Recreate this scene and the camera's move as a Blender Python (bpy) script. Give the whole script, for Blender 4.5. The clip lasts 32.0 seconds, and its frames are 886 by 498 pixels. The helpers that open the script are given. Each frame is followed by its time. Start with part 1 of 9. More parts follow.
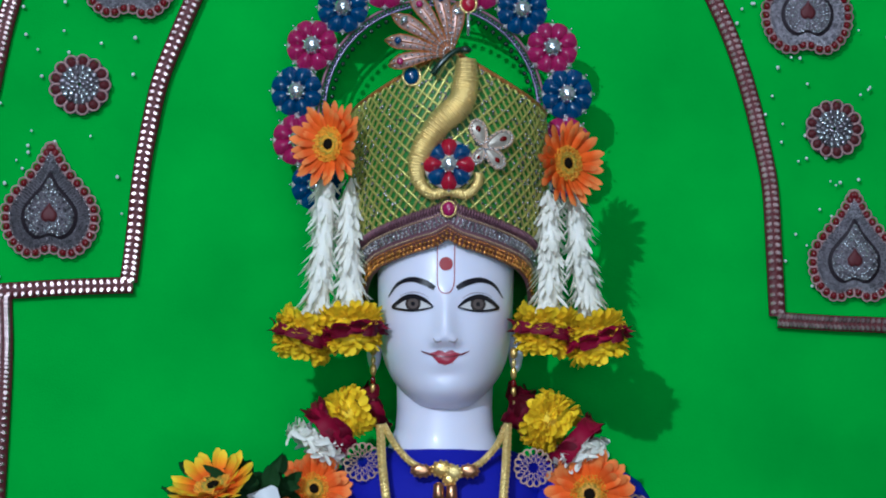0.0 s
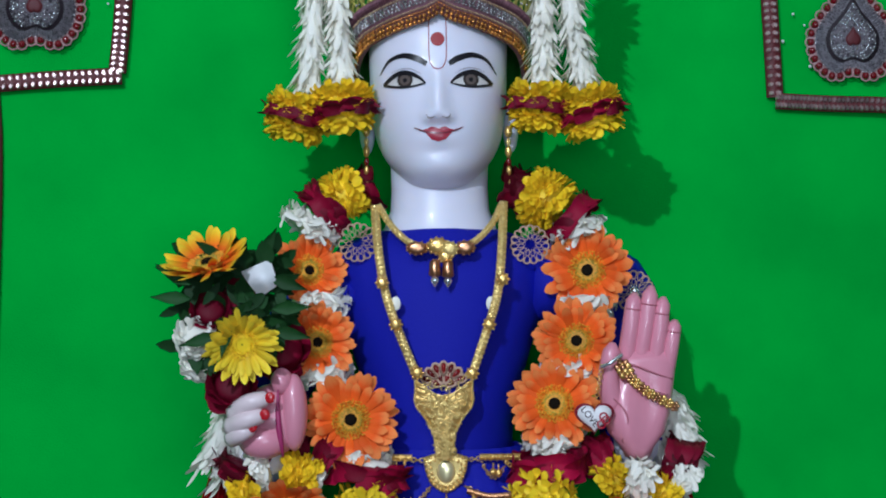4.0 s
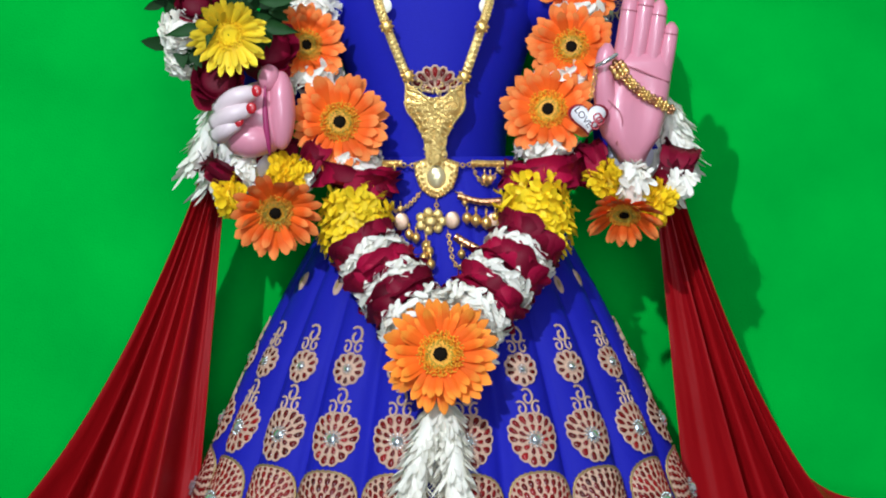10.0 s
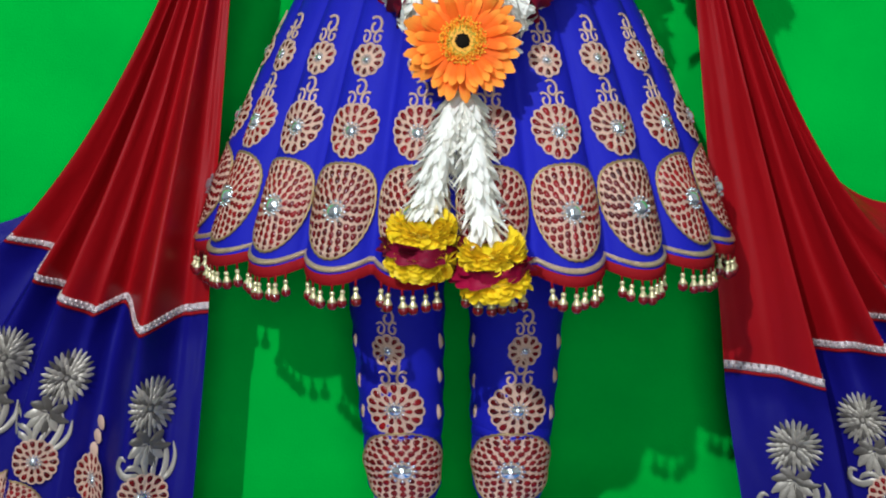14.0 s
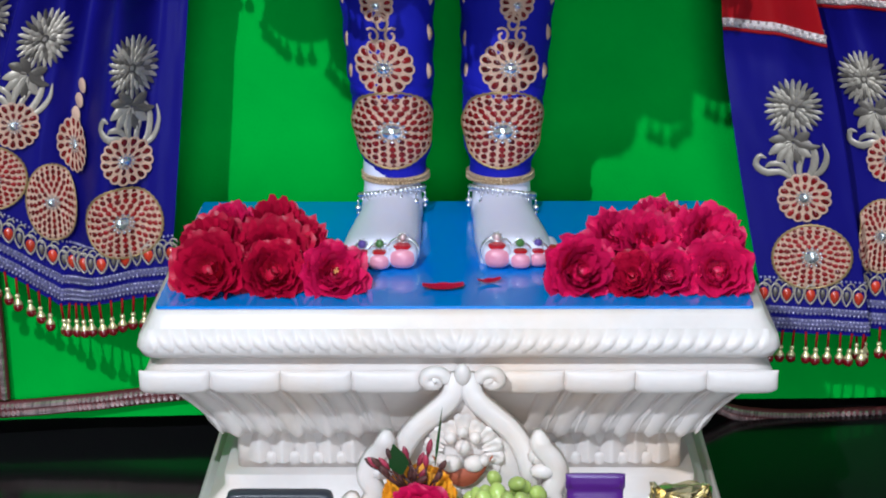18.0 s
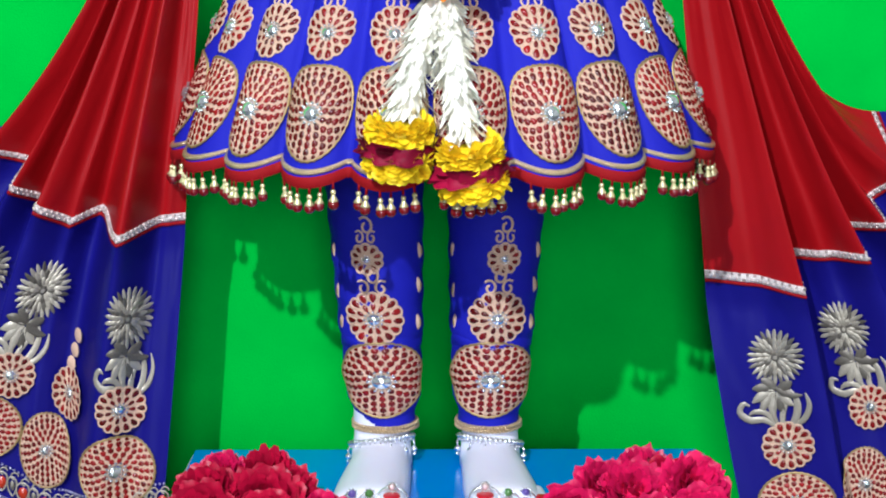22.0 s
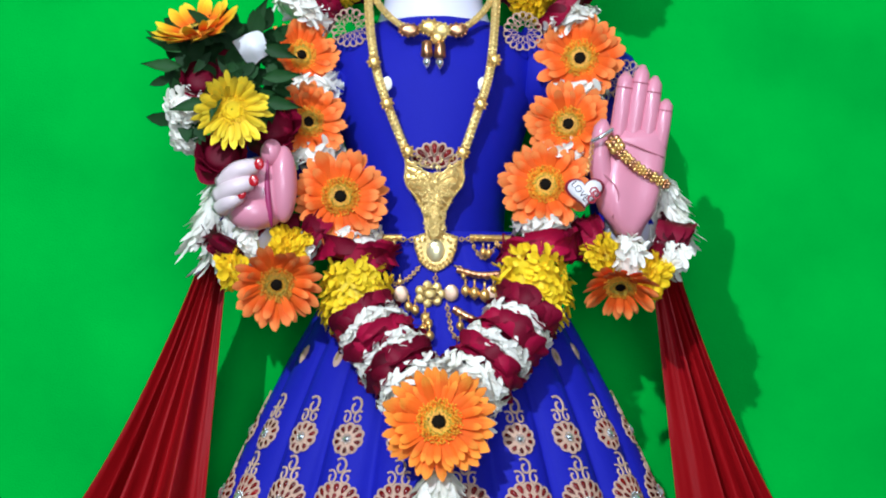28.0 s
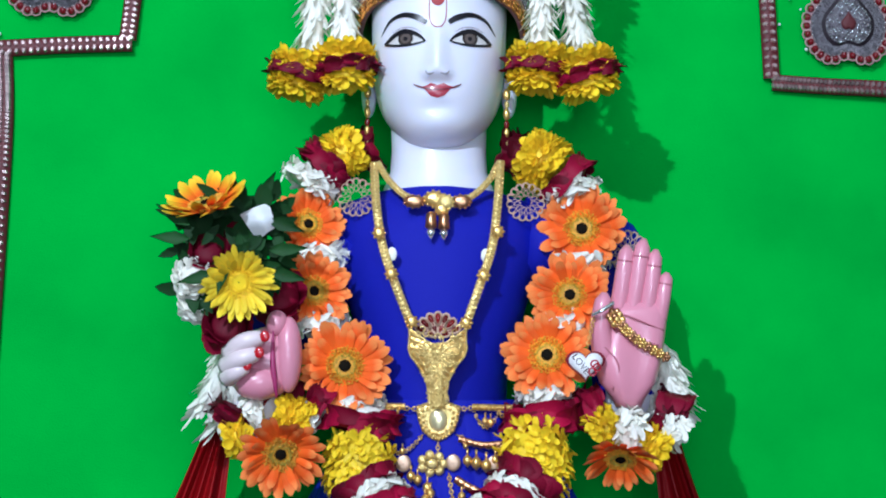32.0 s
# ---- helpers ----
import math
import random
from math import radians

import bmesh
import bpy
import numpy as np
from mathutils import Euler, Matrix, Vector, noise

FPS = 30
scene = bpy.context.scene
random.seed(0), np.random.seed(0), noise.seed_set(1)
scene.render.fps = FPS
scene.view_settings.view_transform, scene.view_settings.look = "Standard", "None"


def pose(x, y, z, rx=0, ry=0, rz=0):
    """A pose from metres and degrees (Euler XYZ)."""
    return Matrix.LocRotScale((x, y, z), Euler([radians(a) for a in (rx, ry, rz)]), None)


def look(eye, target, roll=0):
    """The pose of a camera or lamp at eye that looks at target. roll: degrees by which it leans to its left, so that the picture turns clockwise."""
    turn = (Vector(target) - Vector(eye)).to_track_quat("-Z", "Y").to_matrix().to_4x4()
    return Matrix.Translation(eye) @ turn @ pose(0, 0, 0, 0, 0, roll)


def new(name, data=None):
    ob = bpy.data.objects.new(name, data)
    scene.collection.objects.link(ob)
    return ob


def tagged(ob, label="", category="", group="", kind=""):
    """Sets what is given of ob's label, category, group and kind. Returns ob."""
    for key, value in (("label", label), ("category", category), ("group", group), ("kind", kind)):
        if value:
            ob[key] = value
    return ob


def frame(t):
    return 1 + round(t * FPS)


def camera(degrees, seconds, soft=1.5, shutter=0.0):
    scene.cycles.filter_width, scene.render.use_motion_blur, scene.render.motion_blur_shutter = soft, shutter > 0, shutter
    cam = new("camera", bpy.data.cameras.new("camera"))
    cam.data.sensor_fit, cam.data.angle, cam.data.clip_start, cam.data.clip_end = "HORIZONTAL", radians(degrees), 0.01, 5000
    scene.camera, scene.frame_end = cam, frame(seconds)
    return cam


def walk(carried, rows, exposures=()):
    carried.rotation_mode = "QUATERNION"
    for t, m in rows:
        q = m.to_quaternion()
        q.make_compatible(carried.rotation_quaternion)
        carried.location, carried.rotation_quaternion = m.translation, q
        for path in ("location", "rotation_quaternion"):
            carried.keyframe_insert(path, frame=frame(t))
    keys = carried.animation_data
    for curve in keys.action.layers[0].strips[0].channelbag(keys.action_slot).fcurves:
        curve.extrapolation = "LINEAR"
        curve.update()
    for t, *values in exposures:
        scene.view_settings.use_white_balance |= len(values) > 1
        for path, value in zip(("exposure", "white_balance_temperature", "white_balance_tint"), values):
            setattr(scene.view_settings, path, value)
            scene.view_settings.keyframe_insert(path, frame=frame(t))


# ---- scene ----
cam = camera(27.0, 32.0, soft=2.0)
PATH = [
    (0, (-0.005, 0.045, 1.198), (-0.006, 2.044, 1.283), 0.5),
    (0.5, (-0.001, 0.049, 1.19), (-0.012, 2.048, 1.247), 0.1),
    (1, (-0.008, 0.05, 1.177), (-0.014, 2.05, 1.214), -0.2),
    (1.5, (-0.007, 0.054, 1.166), (-0.009, 2.054, 1.179), -0.4),
    (2, (-0.01, 0.059, 1.152), (-0.003, 2.059, 1.144), -0.3),
    (2.5, (0.002, 0.062, 1.136), (-0.002, 2.061, 1.118), -0.3),
    (3, (0.003, 0.064, 1.122), (0.0, 2.063, 1.094), -0.5),
    (3.5, (0.003, 0.063, 1.105), (0.001, 2.063, 1.078), -0.6),
    (4, (0.004, 0.067, 1.087), (-0.001, 2.067, 1.06), -0.7),
    (4.5, (0.006, 0.072, 1.064), (-0.003, 2.072, 1.037), -0.9),
    (6.5, (0.028, 0.078, 1.009), (-0.009, 2.077, 0.981), -0.9),
    (7, (0.02, 0.079, 0.992), (-0.006, 2.079, 0.973), -0.9),
    (7.5, (0.026, 0.079, 0.975), (-0.009, 2.079, 0.957), -0.5),
    (8, (0.024, 0.085, 0.951), (-0.005, 2.085, 0.927), -0.8),
    (8.5, (0.028, 0.088, 0.931), (0.001, 2.088, 0.897), -0.8),
    (9, (0.027, 0.087, 0.918), (0.008, 2.086, 0.862), -0.6),
    (9.5, (0.029, 0.091, 0.907), (0.009, 2.089, 0.818), -0.5),
    (10, (0.018, 0.095, 0.89), (0.003, 2.091, 0.778), -0.2),
    (10.5, (0.016, 0.102, 0.873), (-0.002, 2.096, 0.726), -0.4),
    (11, (0.016, 0.107, 0.866), (-0.005, 2.098, 0.68), -0.6),
    (11.5, (0.017, 0.113, 0.855), (-0.007, 2.101, 0.637), -0.5),
    (12, (0.016, 0.117, 0.847), (-0.008, 2.102, 0.6), -0.7),
    (12.5, (0.02, 0.119, 0.839), (-0.012, 2.101, 0.567), -0.6),
    (13, (0.017, 0.122, 0.831), (-0.014, 2.1, 0.534), -0.2),
    (13.5, (0.015, 0.126, 0.822), (-0.019, 2.099, 0.497), -0.0),
    (14, (0.017, 0.129, 0.818), (-0.021, 2.097, 0.46), -0.1),
    (14.5, (0.014, 0.134, 0.808), (-0.017, 2.095, 0.418), -0.2),
    (16.5, (0.018, 0.147, 0.775), (-0.013, 2.08, 0.262), -0.3),
    (17, (0.018, 0.15, 0.762), (-0.011, 2.073, 0.215), -0.5),
    (17.5, (0.017, 0.155, 0.751), (-0.012, 2.066, 0.159), -0.4),
    (18, (0.02, 0.157, 0.741), (-0.012, 2.053, 0.104), -0.4),
    (18.5, (0.02, 0.159, 0.735), (-0.014, 2.041, 0.06), -0.1),
    (19, (0.02, 0.156, 0.736), (-0.014, 2.033, 0.046), 0.1),
    (19.5, (0.02, 0.15, 0.744), (-0.008, 2.051, 0.125), 0.2),
    (20, (0.022, 0.148, 0.749), (-0.008, 2.07, 0.198), -0.0),
    (20.5, (0.02, 0.144, 0.753), (-0.007, 2.078, 0.244), -0.3),
    (21, (0.02, 0.14, 0.754), (-0.007, 2.085, 0.285), -0.2),
    (21.5, (0.022, 0.135, 0.76), (-0.003, 2.087, 0.326), -0.2),
    (22, (0.021, 0.131, 0.766), (0.001, 2.091, 0.37), -0.3),
    (22.5, (0.02, 0.128, 0.772), (0.001, 2.095, 0.412), -0.4),
    (23, (0.02, 0.123, 0.777), (0.002, 2.097, 0.455), -0.4),
    (23.5, (0.018, 0.117, 0.78), (0.002, 2.097, 0.496), -0.1),
    (24, (0.022, 0.113, 0.79), (0.001, 2.097, 0.543), 0.1),
    (24.5, (0.025, 0.109, 0.791), (0.0, 2.098, 0.589), -0.0),
    (25, (0.024, 0.102, 0.797), (0.003, 2.095, 0.632), 0.0),
    (25.5, (0.031, 0.098, 0.797), (0.003, 2.094, 0.67), 0.2),
    (26, (0.029, 0.094, 0.805), (0.006, 2.091, 0.713), 0.4),
    (26.5, (0.029, 0.09, 0.814), (0.008, 2.089, 0.753), 0.4),
    (28.5, (0.021, 0.067, 0.846), (-0.001, 2.066, 0.899), -0.2),
    (29, (0.016, 0.065, 0.852), (-0.002, 2.064, 0.922), 0.0),
    (29.5, (0.009, 0.064, 0.865), (0.001, 2.062, 0.941), 0.4),
    (30, (0.003, 0.06, 0.885), (0.003, 2.059, 0.958), 0.3),
    (30.5, (0.032, 0.053, 0.887), (-0.004, 2.051, 0.979), 0.2),
    (31, (0.031, 0.05, 0.891), (-0.004, 2.047, 0.998), 0.4),
    (31.5, (0.029, 0.047, 0.903), (-0.002, 2.044, 1.018), 0.5),
    (32, (0.035, 0.044, 0.912), (-0.002, 2.04, 1.038), 0.3),
]
EXPOSURES = [(0, -0.38, 5250, 6), (4, -0.40, 5400, 7), (7, 0.05, 5800, 7), (9, 0.22, 5900, 8), (13, 0.35, 5900, 8), (14.5, 0.4, 5900, 9), (17, 0.58, 5800, 9), (19, 0.34, 5800, 11), (20, 0.31, 5850, 10), (21, 0.66, 5900, 8), (23, 0.98, 6000, 9), (26, 0.5, 5900, 8), (29, 0.38, 5500, 8), (32, 0.22, 5300, 7)]
walk(cam, [(t, look(eye, target, roll)) for t, eye, target, roll in PATH], EXPOSURES)

# ---- light ----
world = bpy.data.worlds.new("world")
scene.world = world
world.use_nodes = True
world.node_tree.nodes["Background"].inputs[0].default_value = (0.9, 0.95, 1.0, 1)
world.node_tree.nodes["Background"].inputs[1].default_value = 0.3


def area_lamp(name, eye, target, size, watts, colour=(1, 1, 1)):
    data = bpy.data.lights.new(name, "AREA")
    data.shape, data.size, data.energy, data.color = "DISK", size, watts, colour
    ob = new(name, data)
    ob.matrix_world = look(eye, target)
    return ob


area_lamp("hall_lamp", (-0.78, -0.85, 2.27), (1.7, 1.85, 0.5), 0.05, 58, (0.97, 0.98, 1.0))
# soft overhead fill, added to lift the shadows; no such fitting is known
area_lamp("overhead_fill_light", (-0.1, -0.4, 2.75), (0.0, 1.8, 0.6), 1.4, 13, (0.90, 0.95, 1.0))
# made-up broad fill from the front, to brighten face and legs
area_lamp("front_fill_light", (0.3, -3.2, 1.3), (0.0, 1.8, 0.7), 2.0, 62, (0.92, 0.96, 1.0))


# ---- materials ----
def mat(name, colour, rough=0.5, metal=0.0, grain=0.0, grain_scale=200.0, stain=0.0, stain_scale=8.0,
        bump=0.0, bump_scale=300.0, sheen=0.0, coat=0.0, sss=0.0, vary=0.0, spec=0.5):
    m = bpy.data.materials.new(name)
    m.use_nodes = True
    nt = m.node_tree
    b = nt.nodes["Principled BSDF"]
    b.inputs["Roughness"].default_value = rough
    b.inputs["Metallic"].default_value = metal
    b.inputs["Specular IOR Level"].default_value = spec
    b.inputs["Sheen Weight"].default_value = sheen
    b.inputs["Coat Weight"].default_value = coat
    b.inputs["Coat Roughness"].default_value = 0.12
    if sss:
        b.inputs["Subsurface Weight"].default_value = sss
        b.inputs["Subsurface Radius"].default_value = (0.01, 0.008, 0.007)
        b.inputs["Subsurface Scale"].default_value = 0.6
    co = nt.nodes.new("ShaderNodeTexCoord")
    base = nt.nodes.new("ShaderNodeRGB")
    base.outputs[0].default_value = (*colour, 1)
    out = base.outputs[0]

    def scaled(out, fac, lo, hi):
        hs = nt.nodes.new("ShaderNodeHueSaturation")
        mr = nt.nodes.new("ShaderNodeMapRange")
        mr.inputs[3].default_value, mr.inputs[4].default_value = lo, hi
        nt.links.new(fac, mr.inputs[0])
        nt.links.new(mr.outputs[0], hs.inputs["Value"])
        nt.links.new(out, hs.inputs["Color"])
        return hs.outputs[0]

    def noise_tex(scale, detail=4.0):
        n = nt.nodes.new("ShaderNodeTexNoise")
        n.inputs["Scale"].default_value, n.inputs["Detail"].default_value = scale, detail
        nt.links.new(co.outputs["Object"], n.inputs["Vector"])
        return n.outputs["Fac"]

    if stain:
        out = scaled(out, noise_tex(stain_scale), 1 - stain, 1 + stain)
    if grain:
        out = scaled(out, noise_tex(grain_scale, 2.0), 1 - grain, 1 + grain)
    if vary:
        info = nt.nodes.new("ShaderNodeObjectInfo")
        out = scaled(out, info.outputs["Random"], 1 - vary, 1 + vary)
        geo = nt.nodes.new("ShaderNodeNewGeometry")
        out = scaled(out, geo.outputs["Random Per Island"], 1 - vary, 1 + vary)
    nt.links.new(out, b.inputs["Base Color"])
    if bump:
        bp = nt.nodes.new("ShaderNodeBump")
        bp.inputs["Strength"].default_value = bump
        bp.inputs["Distance"].default_value = 0.002
        nt.links.new(noise_tex(bump_scale, 3.0), bp.inputs["Height"])
        nt.links.new(bp.outputs[0], b.inputs["Normal"])
    return m


GREEN = mat("green_cloth", (0.002, 0.44, 0.035), 0.8, grain=0.07, grain_scale=700, stain=0.30, stain_scale=8, bump=0.3, bump_scale=700, spec=0.12)
MARBLE = mat("white_marble", (0.77, 0.71, 0.67), 0.42, stain=0.14, stain_scale=14, grain=0.03, grain_scale=120, bump=0.12, bump_scale=160, sss=0.2)
def warm_stains(m, tint, scale):
    """Mixes a warm tint into a stone's colour in cloudy patches."""
    nt = m.node_tree
    b = nt.nodes["Principled BSDF"]
    src = b.inputs["Base Color"].links[0].from_socket
    co = nt.nodes.new("ShaderNodeTexCoord")
    nz = nt.nodes.new("ShaderNodeTexNoise")
    nz.inputs["Scale"].default_value, nz.inputs["Detail"].default_value = scale, 6.0
    nt.links.new(co.outputs["Object"], nz.inputs["Vector"])
    mr = nt.nodes.new("ShaderNodeMapRange")
    mr.inputs[1].default_value, mr.inputs[2].default_value = 0.46, 0.72
    nt.links.new(nz.outputs["Fac"], mr.inputs[0])
    mix = nt.nodes.new("ShaderNodeMix")
    mix.data_type = "RGBA"
    mix.blend_type = "MULTIPLY"
    mix.inputs[7].default_value = (*tint, 1)
    nt.links.new(mr.outputs[0], mix.inputs[0])
    nt.links.new(src, mix.inputs[6])
    nt.links.new(mix.outputs[2], b.inputs["Base Color"])


warm_stains(MARBLE, (0.98, 0.86, 0.72), 9.0)
STATUE = mat("polished_statue_marble", (0.83, 0.82, 0.96), 0.36, stain=0.02, stain_scale=12, sss=0.25, coat=0.06)
BLUE = mat("royal_blue_cloth", (0.013, 0.014, 0.37), 0.65, grain=0.12, grain_scale=1100, stain=0.10, stain_scale=20, bump=0.25, bump_scale=900, spec=0.15)
SATINBLUE = mat("blue_satin", (0.008, 0.006, 0.165), 0.45, grain=0.08, grain_scale=1000, stain=0.12, stain_scale=18, bump=0.15, bump_scale=800, spec=0.16)
RED = mat("red_satin", (0.31, 0.003, 0.006), 0.42, spec=0.22, grain=0.06, grain_scale=900, stain=0.12, stain_scale=15, bump=0.12, bump_scale=800)
SHEET = mat("glossy_blue_sheet", (0.008, 0.22, 0.72), 0.12, stain=0.05, stain_scale=12, coat=0.5)
GRANITE = mat("black_granite", (0.008, 0.008, 0.009), 0.14, spec=0.3, grain=0.5, grain_scale=400)
PLASTER = mat("hall_plaster", (0.36, 0.34, 0.31), 0.8, stain=0.06, stain_scale=3)
GOLD = mat("gold", (0.86, 0.56, 0.17), 0.3, metal=0.8, stain=0.1, stain_scale=90, bump=0.2, bump_scale=400)
YELLOW = mat("marigold_yellow", (0.92, 0.66, 0.004), 0.6, vary=0.09, stain=0.1, stain_scale=80)
CRIMSON = mat("rose_crimson", (0.20, 0.001, 0.022), 0.6, vary=0.45, stain=0.15, stain_scale=60, spec=0.2)
WHITEPET = mat("white_petal", (0.92, 0.89, 0.78), 0.55, vary=0.06, stain=0.06, stain_scale=80, sss=0.1)


# ---- builders ----
def world_of(ob):
    """The pose of ob in the world, from its own numbers."""
    return world_of(ob.parent) @ ob.matrix_parent_inverse @ ob.matrix_basis if ob.parent else ob.matrix_basis


def obj(name, verts, faces, material, parent=None, label="", smooth=True):
    me = bpy.data.meshes.new(name)
    me.from_pydata([tuple(map(float, v)) for v in verts], [], faces)
    for m in (material if isinstance(material, (list, tuple)) else [material]):
        me.materials.append(m)
    if smooth:
        me.polygons.foreach_set("use_smooth", [True] * len(me.polygons))
    me.update()
    ob = new(name, me)
    if parent:
        ob.parent = parent
        ob.matrix_parent_inverse = world_of(parent).inverted()
    if label:
        ob["label"] = label
    return ob


def thing(name, base, label, category, group="", kind=""):
    ob = new(name)
    ob.empty_display_size = 0.02
    ob.matrix_basis = Matrix.Translation(base)
    return tagged(ob, label, category, group, kind)


class Geo:
    """Gathers vertices and faces (with material indices) of one mesh."""

    def __init__(self):
        self.v, self.f, self.m = [], [], []

    def add(self, verts, faces, mi=0):
        n = len(self.v)
        self.v.extend(verts)
        self.f.extend([tuple(i + n for i in f) for f in faces])
        self.m.extend([mi] * len(faces))

    def grid(self, rows, closed_u=False, closed_v=False, mi=0, caps=False):
        """rows: a list of equal-length rings or lines of points."""
        n, k = len(rows), len(rows[0])
        verts = [p for r in rows for p in r]
        faces = []
        for i in range(n if closed_v else n - 1):
            for j in range(k if closed_u else k - 1):
                a, b = i * k + j, i * k + (j + 1) % k
                c, d = ((i + 1) % n) * k + (j + 1) % k, ((i + 1) % n) * k + j
                faces.append((a, b, c, d))
        if caps:
            faces.append(tuple(range(k - 1, -1, -1)))
            faces.append(tuple((n - 1) * k + j for j in range(k)))
        self.add(verts, faces, mi)

    def tube(self, pts, r, seg=6, closed=False, mi=0):
        pts = [Vector(p) for p in pts]
        rr = r if callable(r) else (lambda t: r)
        rows, n = [], len(pts)
        up = Vector((0.13, 0.99, 0.07))
        for i, p in enumerate(pts):
            a = pts[(i - 1) % n] if closed or i else p
            b = pts[(i + 1) % n] if closed or i < n - 1 else p
            d = (b - a).normalized()
            s = d.cross(up)
            s = s.normalized() if s.length > 1e-4 else Vector((1, 0, 0))
            w = s.cross(d)
            q = rr(i / max(1, n - 1))
            rows.append([p + s * q * math.cos(6.2832 * k / seg) + w * q * math.sin(6.2832 * k / seg) for k in range(seg)])
        self.grid(rows, closed_u=True, closed_v=closed, mi=mi, caps=not closed)

    def ball(self, c, r, seg=8, rings=5, mi=0, squash=(1, 1, 1)):
        c = Vector(c)
        rows = []
        for i in range(rings + 1):
            a = math.pi * (0.03 + 0.94 * i / rings)
            rows.append([c + Vector((r * squash[0] * math.sin(a) * math.cos(6.2832 * k / seg), r * squash[1] * math.sin(a) * math.sin(6.2832 * k / seg),
                                     r * squash[2] * math.cos(a))) for k in range(seg)])
        self.grid(rows, closed_u=True, mi=mi, caps=True)

    def box(self, lo, hi, mi=0):
        x0, y0, z0 = lo
        x1, y1, z1 = hi
        v = [(x, y, z) for z in (z0, z1) for y in (y0, y1) for x in (x0, x1)]
        self.add(v, [(0, 2, 3, 1), (4, 5, 7, 6), (0, 1, 5, 4), (2, 6, 7, 3), (0, 4, 6, 2), (1, 3, 7, 5)], mi)

    def make(self, name, material, parent=None, label="", smooth=True):
        ob = obj(name, self.v, self.f, material, parent, label, smooth)
        if isinstance(material, (list, tuple)) and len(material) > 1:
            ob.data.polygons.foreach_set("material_index", self.m)
        return ob


def ring(cx, cy, z, rx, ry, n=32, power=2.0):
    out = []
    for k in range(n):
        a = 6.28318 * k / n
        c, s = math.cos(a), math.sin(a)
        out.append((cx + rx * math.copysign(abs(c) ** (2 / power), c), cy + ry * math.copysign(abs(s) ** (2 / power), s), z))
    return out


def lerp_table(table, x):
    """Smooth interpolation in a table of (x, *values), sorted by x."""
    if x <= table[0][0]:
        return table[0][1:]
    for (a, *va), (b, *vb) in zip(table, table[1:]):
        if x <= b:
            t = (x - a) / (b - a)
            return [p + (q - p) * t for p, q in zip(va, vb)]
    return table[-1][1:]


def spline(pts, n):
    """n points on a Catmull-Rom curve through pts."""
    p = [Vector(q) for q in pts]
    p = [2 * p[0] - p[1], *p, 2 * p[-1] - p[-2]]
    out, segs = [], len(p) - 3
    for i in range(n):
        t = i / (n - 1) * segs
        k = min(int(t), segs - 1)
        t -= k
        a, b, c, d = p[k : k + 4]
        out.append(0.5 * (2 * b + (c - a) * t + (2 * a - 5 * b + 4 * c - d) * t * t + (3 * b - a - 3 * c + d) * t ** 3))
    return out


# ---- setting ----
FLOOR_Z = -0.055
g = Geo()
g.box((-3, -3.5, FLOOR_Z - 0.1), (3, 2.3, FLOOR_Z))
tagged(g.make("floor", GRANITE, smooth=False), "polished black granite floor under the marble plinth", "floor", kind="structure")


def wall_y(x):
    """Where the hanging backdrop cloth stands."""
    return 1.94 + 0.095 * x


for name, lo, hi in (("wall_back", (-3, 2.2, FLOOR_Z), (3, 2.3, 3.0)), ("wall_behind", (-3, -3.5, FLOOR_Z), (3, -3.4, 3.0)),
                     ("wall_left", (-3.1, -3.5, FLOOR_Z), (-3, 2.3, 3.0)), ("wall_right", (3, -3.5, FLOOR_Z), (3.1, 2.3, 3.0)),
                     ("ceiling", (-3.1, -3.5, 3.0), (3.1, 2.3, 3.1))):
    g = Geo()
    g.box(lo, hi)
    tagged(g.make(name, PLASTER, smooth=False), "plain pale plaster of the shrine hall", name.split("_")[0], kind="structure")

backdrop = thing("backdrop_curtain", (0, wall_y(0), FLOOR_Z), "bright green cloth backdrop with beaded arch borders hanging behind the statue", "curtain")
g = Geo()
rows = []
for i in range(61):
    z = 2.2 - (2.2 - (-0.03)) * i / 60
    rows.append([(x, wall_y(x) + 0.004 * math.sin(9 * x + 2 * z) + 0.003 * noise.noise((x * 4, z * 3, 0.3)), z - 0.02 * max(0, x)) for x in np.linspace(-1.1, 1.1, 90)])
g.grid(rows)
g.make("cloth", GREEN, backdrop)

# ---- plinth ----
PX, PY1, PTOP = 0.008, 1.825, 0.226


def rounded_rect(cx, x, y0, y1, z, r=0.008, n=4):
    pts = []
    for sx, sy, a0 in ((1, 1, 0), (-1, 1, 90), (-1, -1, 180), (1, -1, 270)):
        ex, ey = cx + sx * (x - r), (y1 - r if sy > 0 else y0 + r)
        for k in range(n + 1):
            a = radians(a0 + 90 * k / n)
            pts.append((ex + r * math.cos(a), ey + r * math.sin(a), z))
    return pts


plinth = thing("plinth", (PX, 1.67, FLOOR_Z), "carved white marble plinth with rope edge, fluted cove and stepped base", "plinth")


def slab(name, profile, label=""):
    """profile: (half width, front y, z, corner) from the bottom up."""
    g = Geo()
    g.grid([rounded_rect(PX, hw, fy, PY1 - 0.002 * i * 0, z, r) for i, (hw, fy, z, r) in enumerate(profile)], closed_u=True, caps=True)
    return g.make(name, MARBLE, plinth, label)


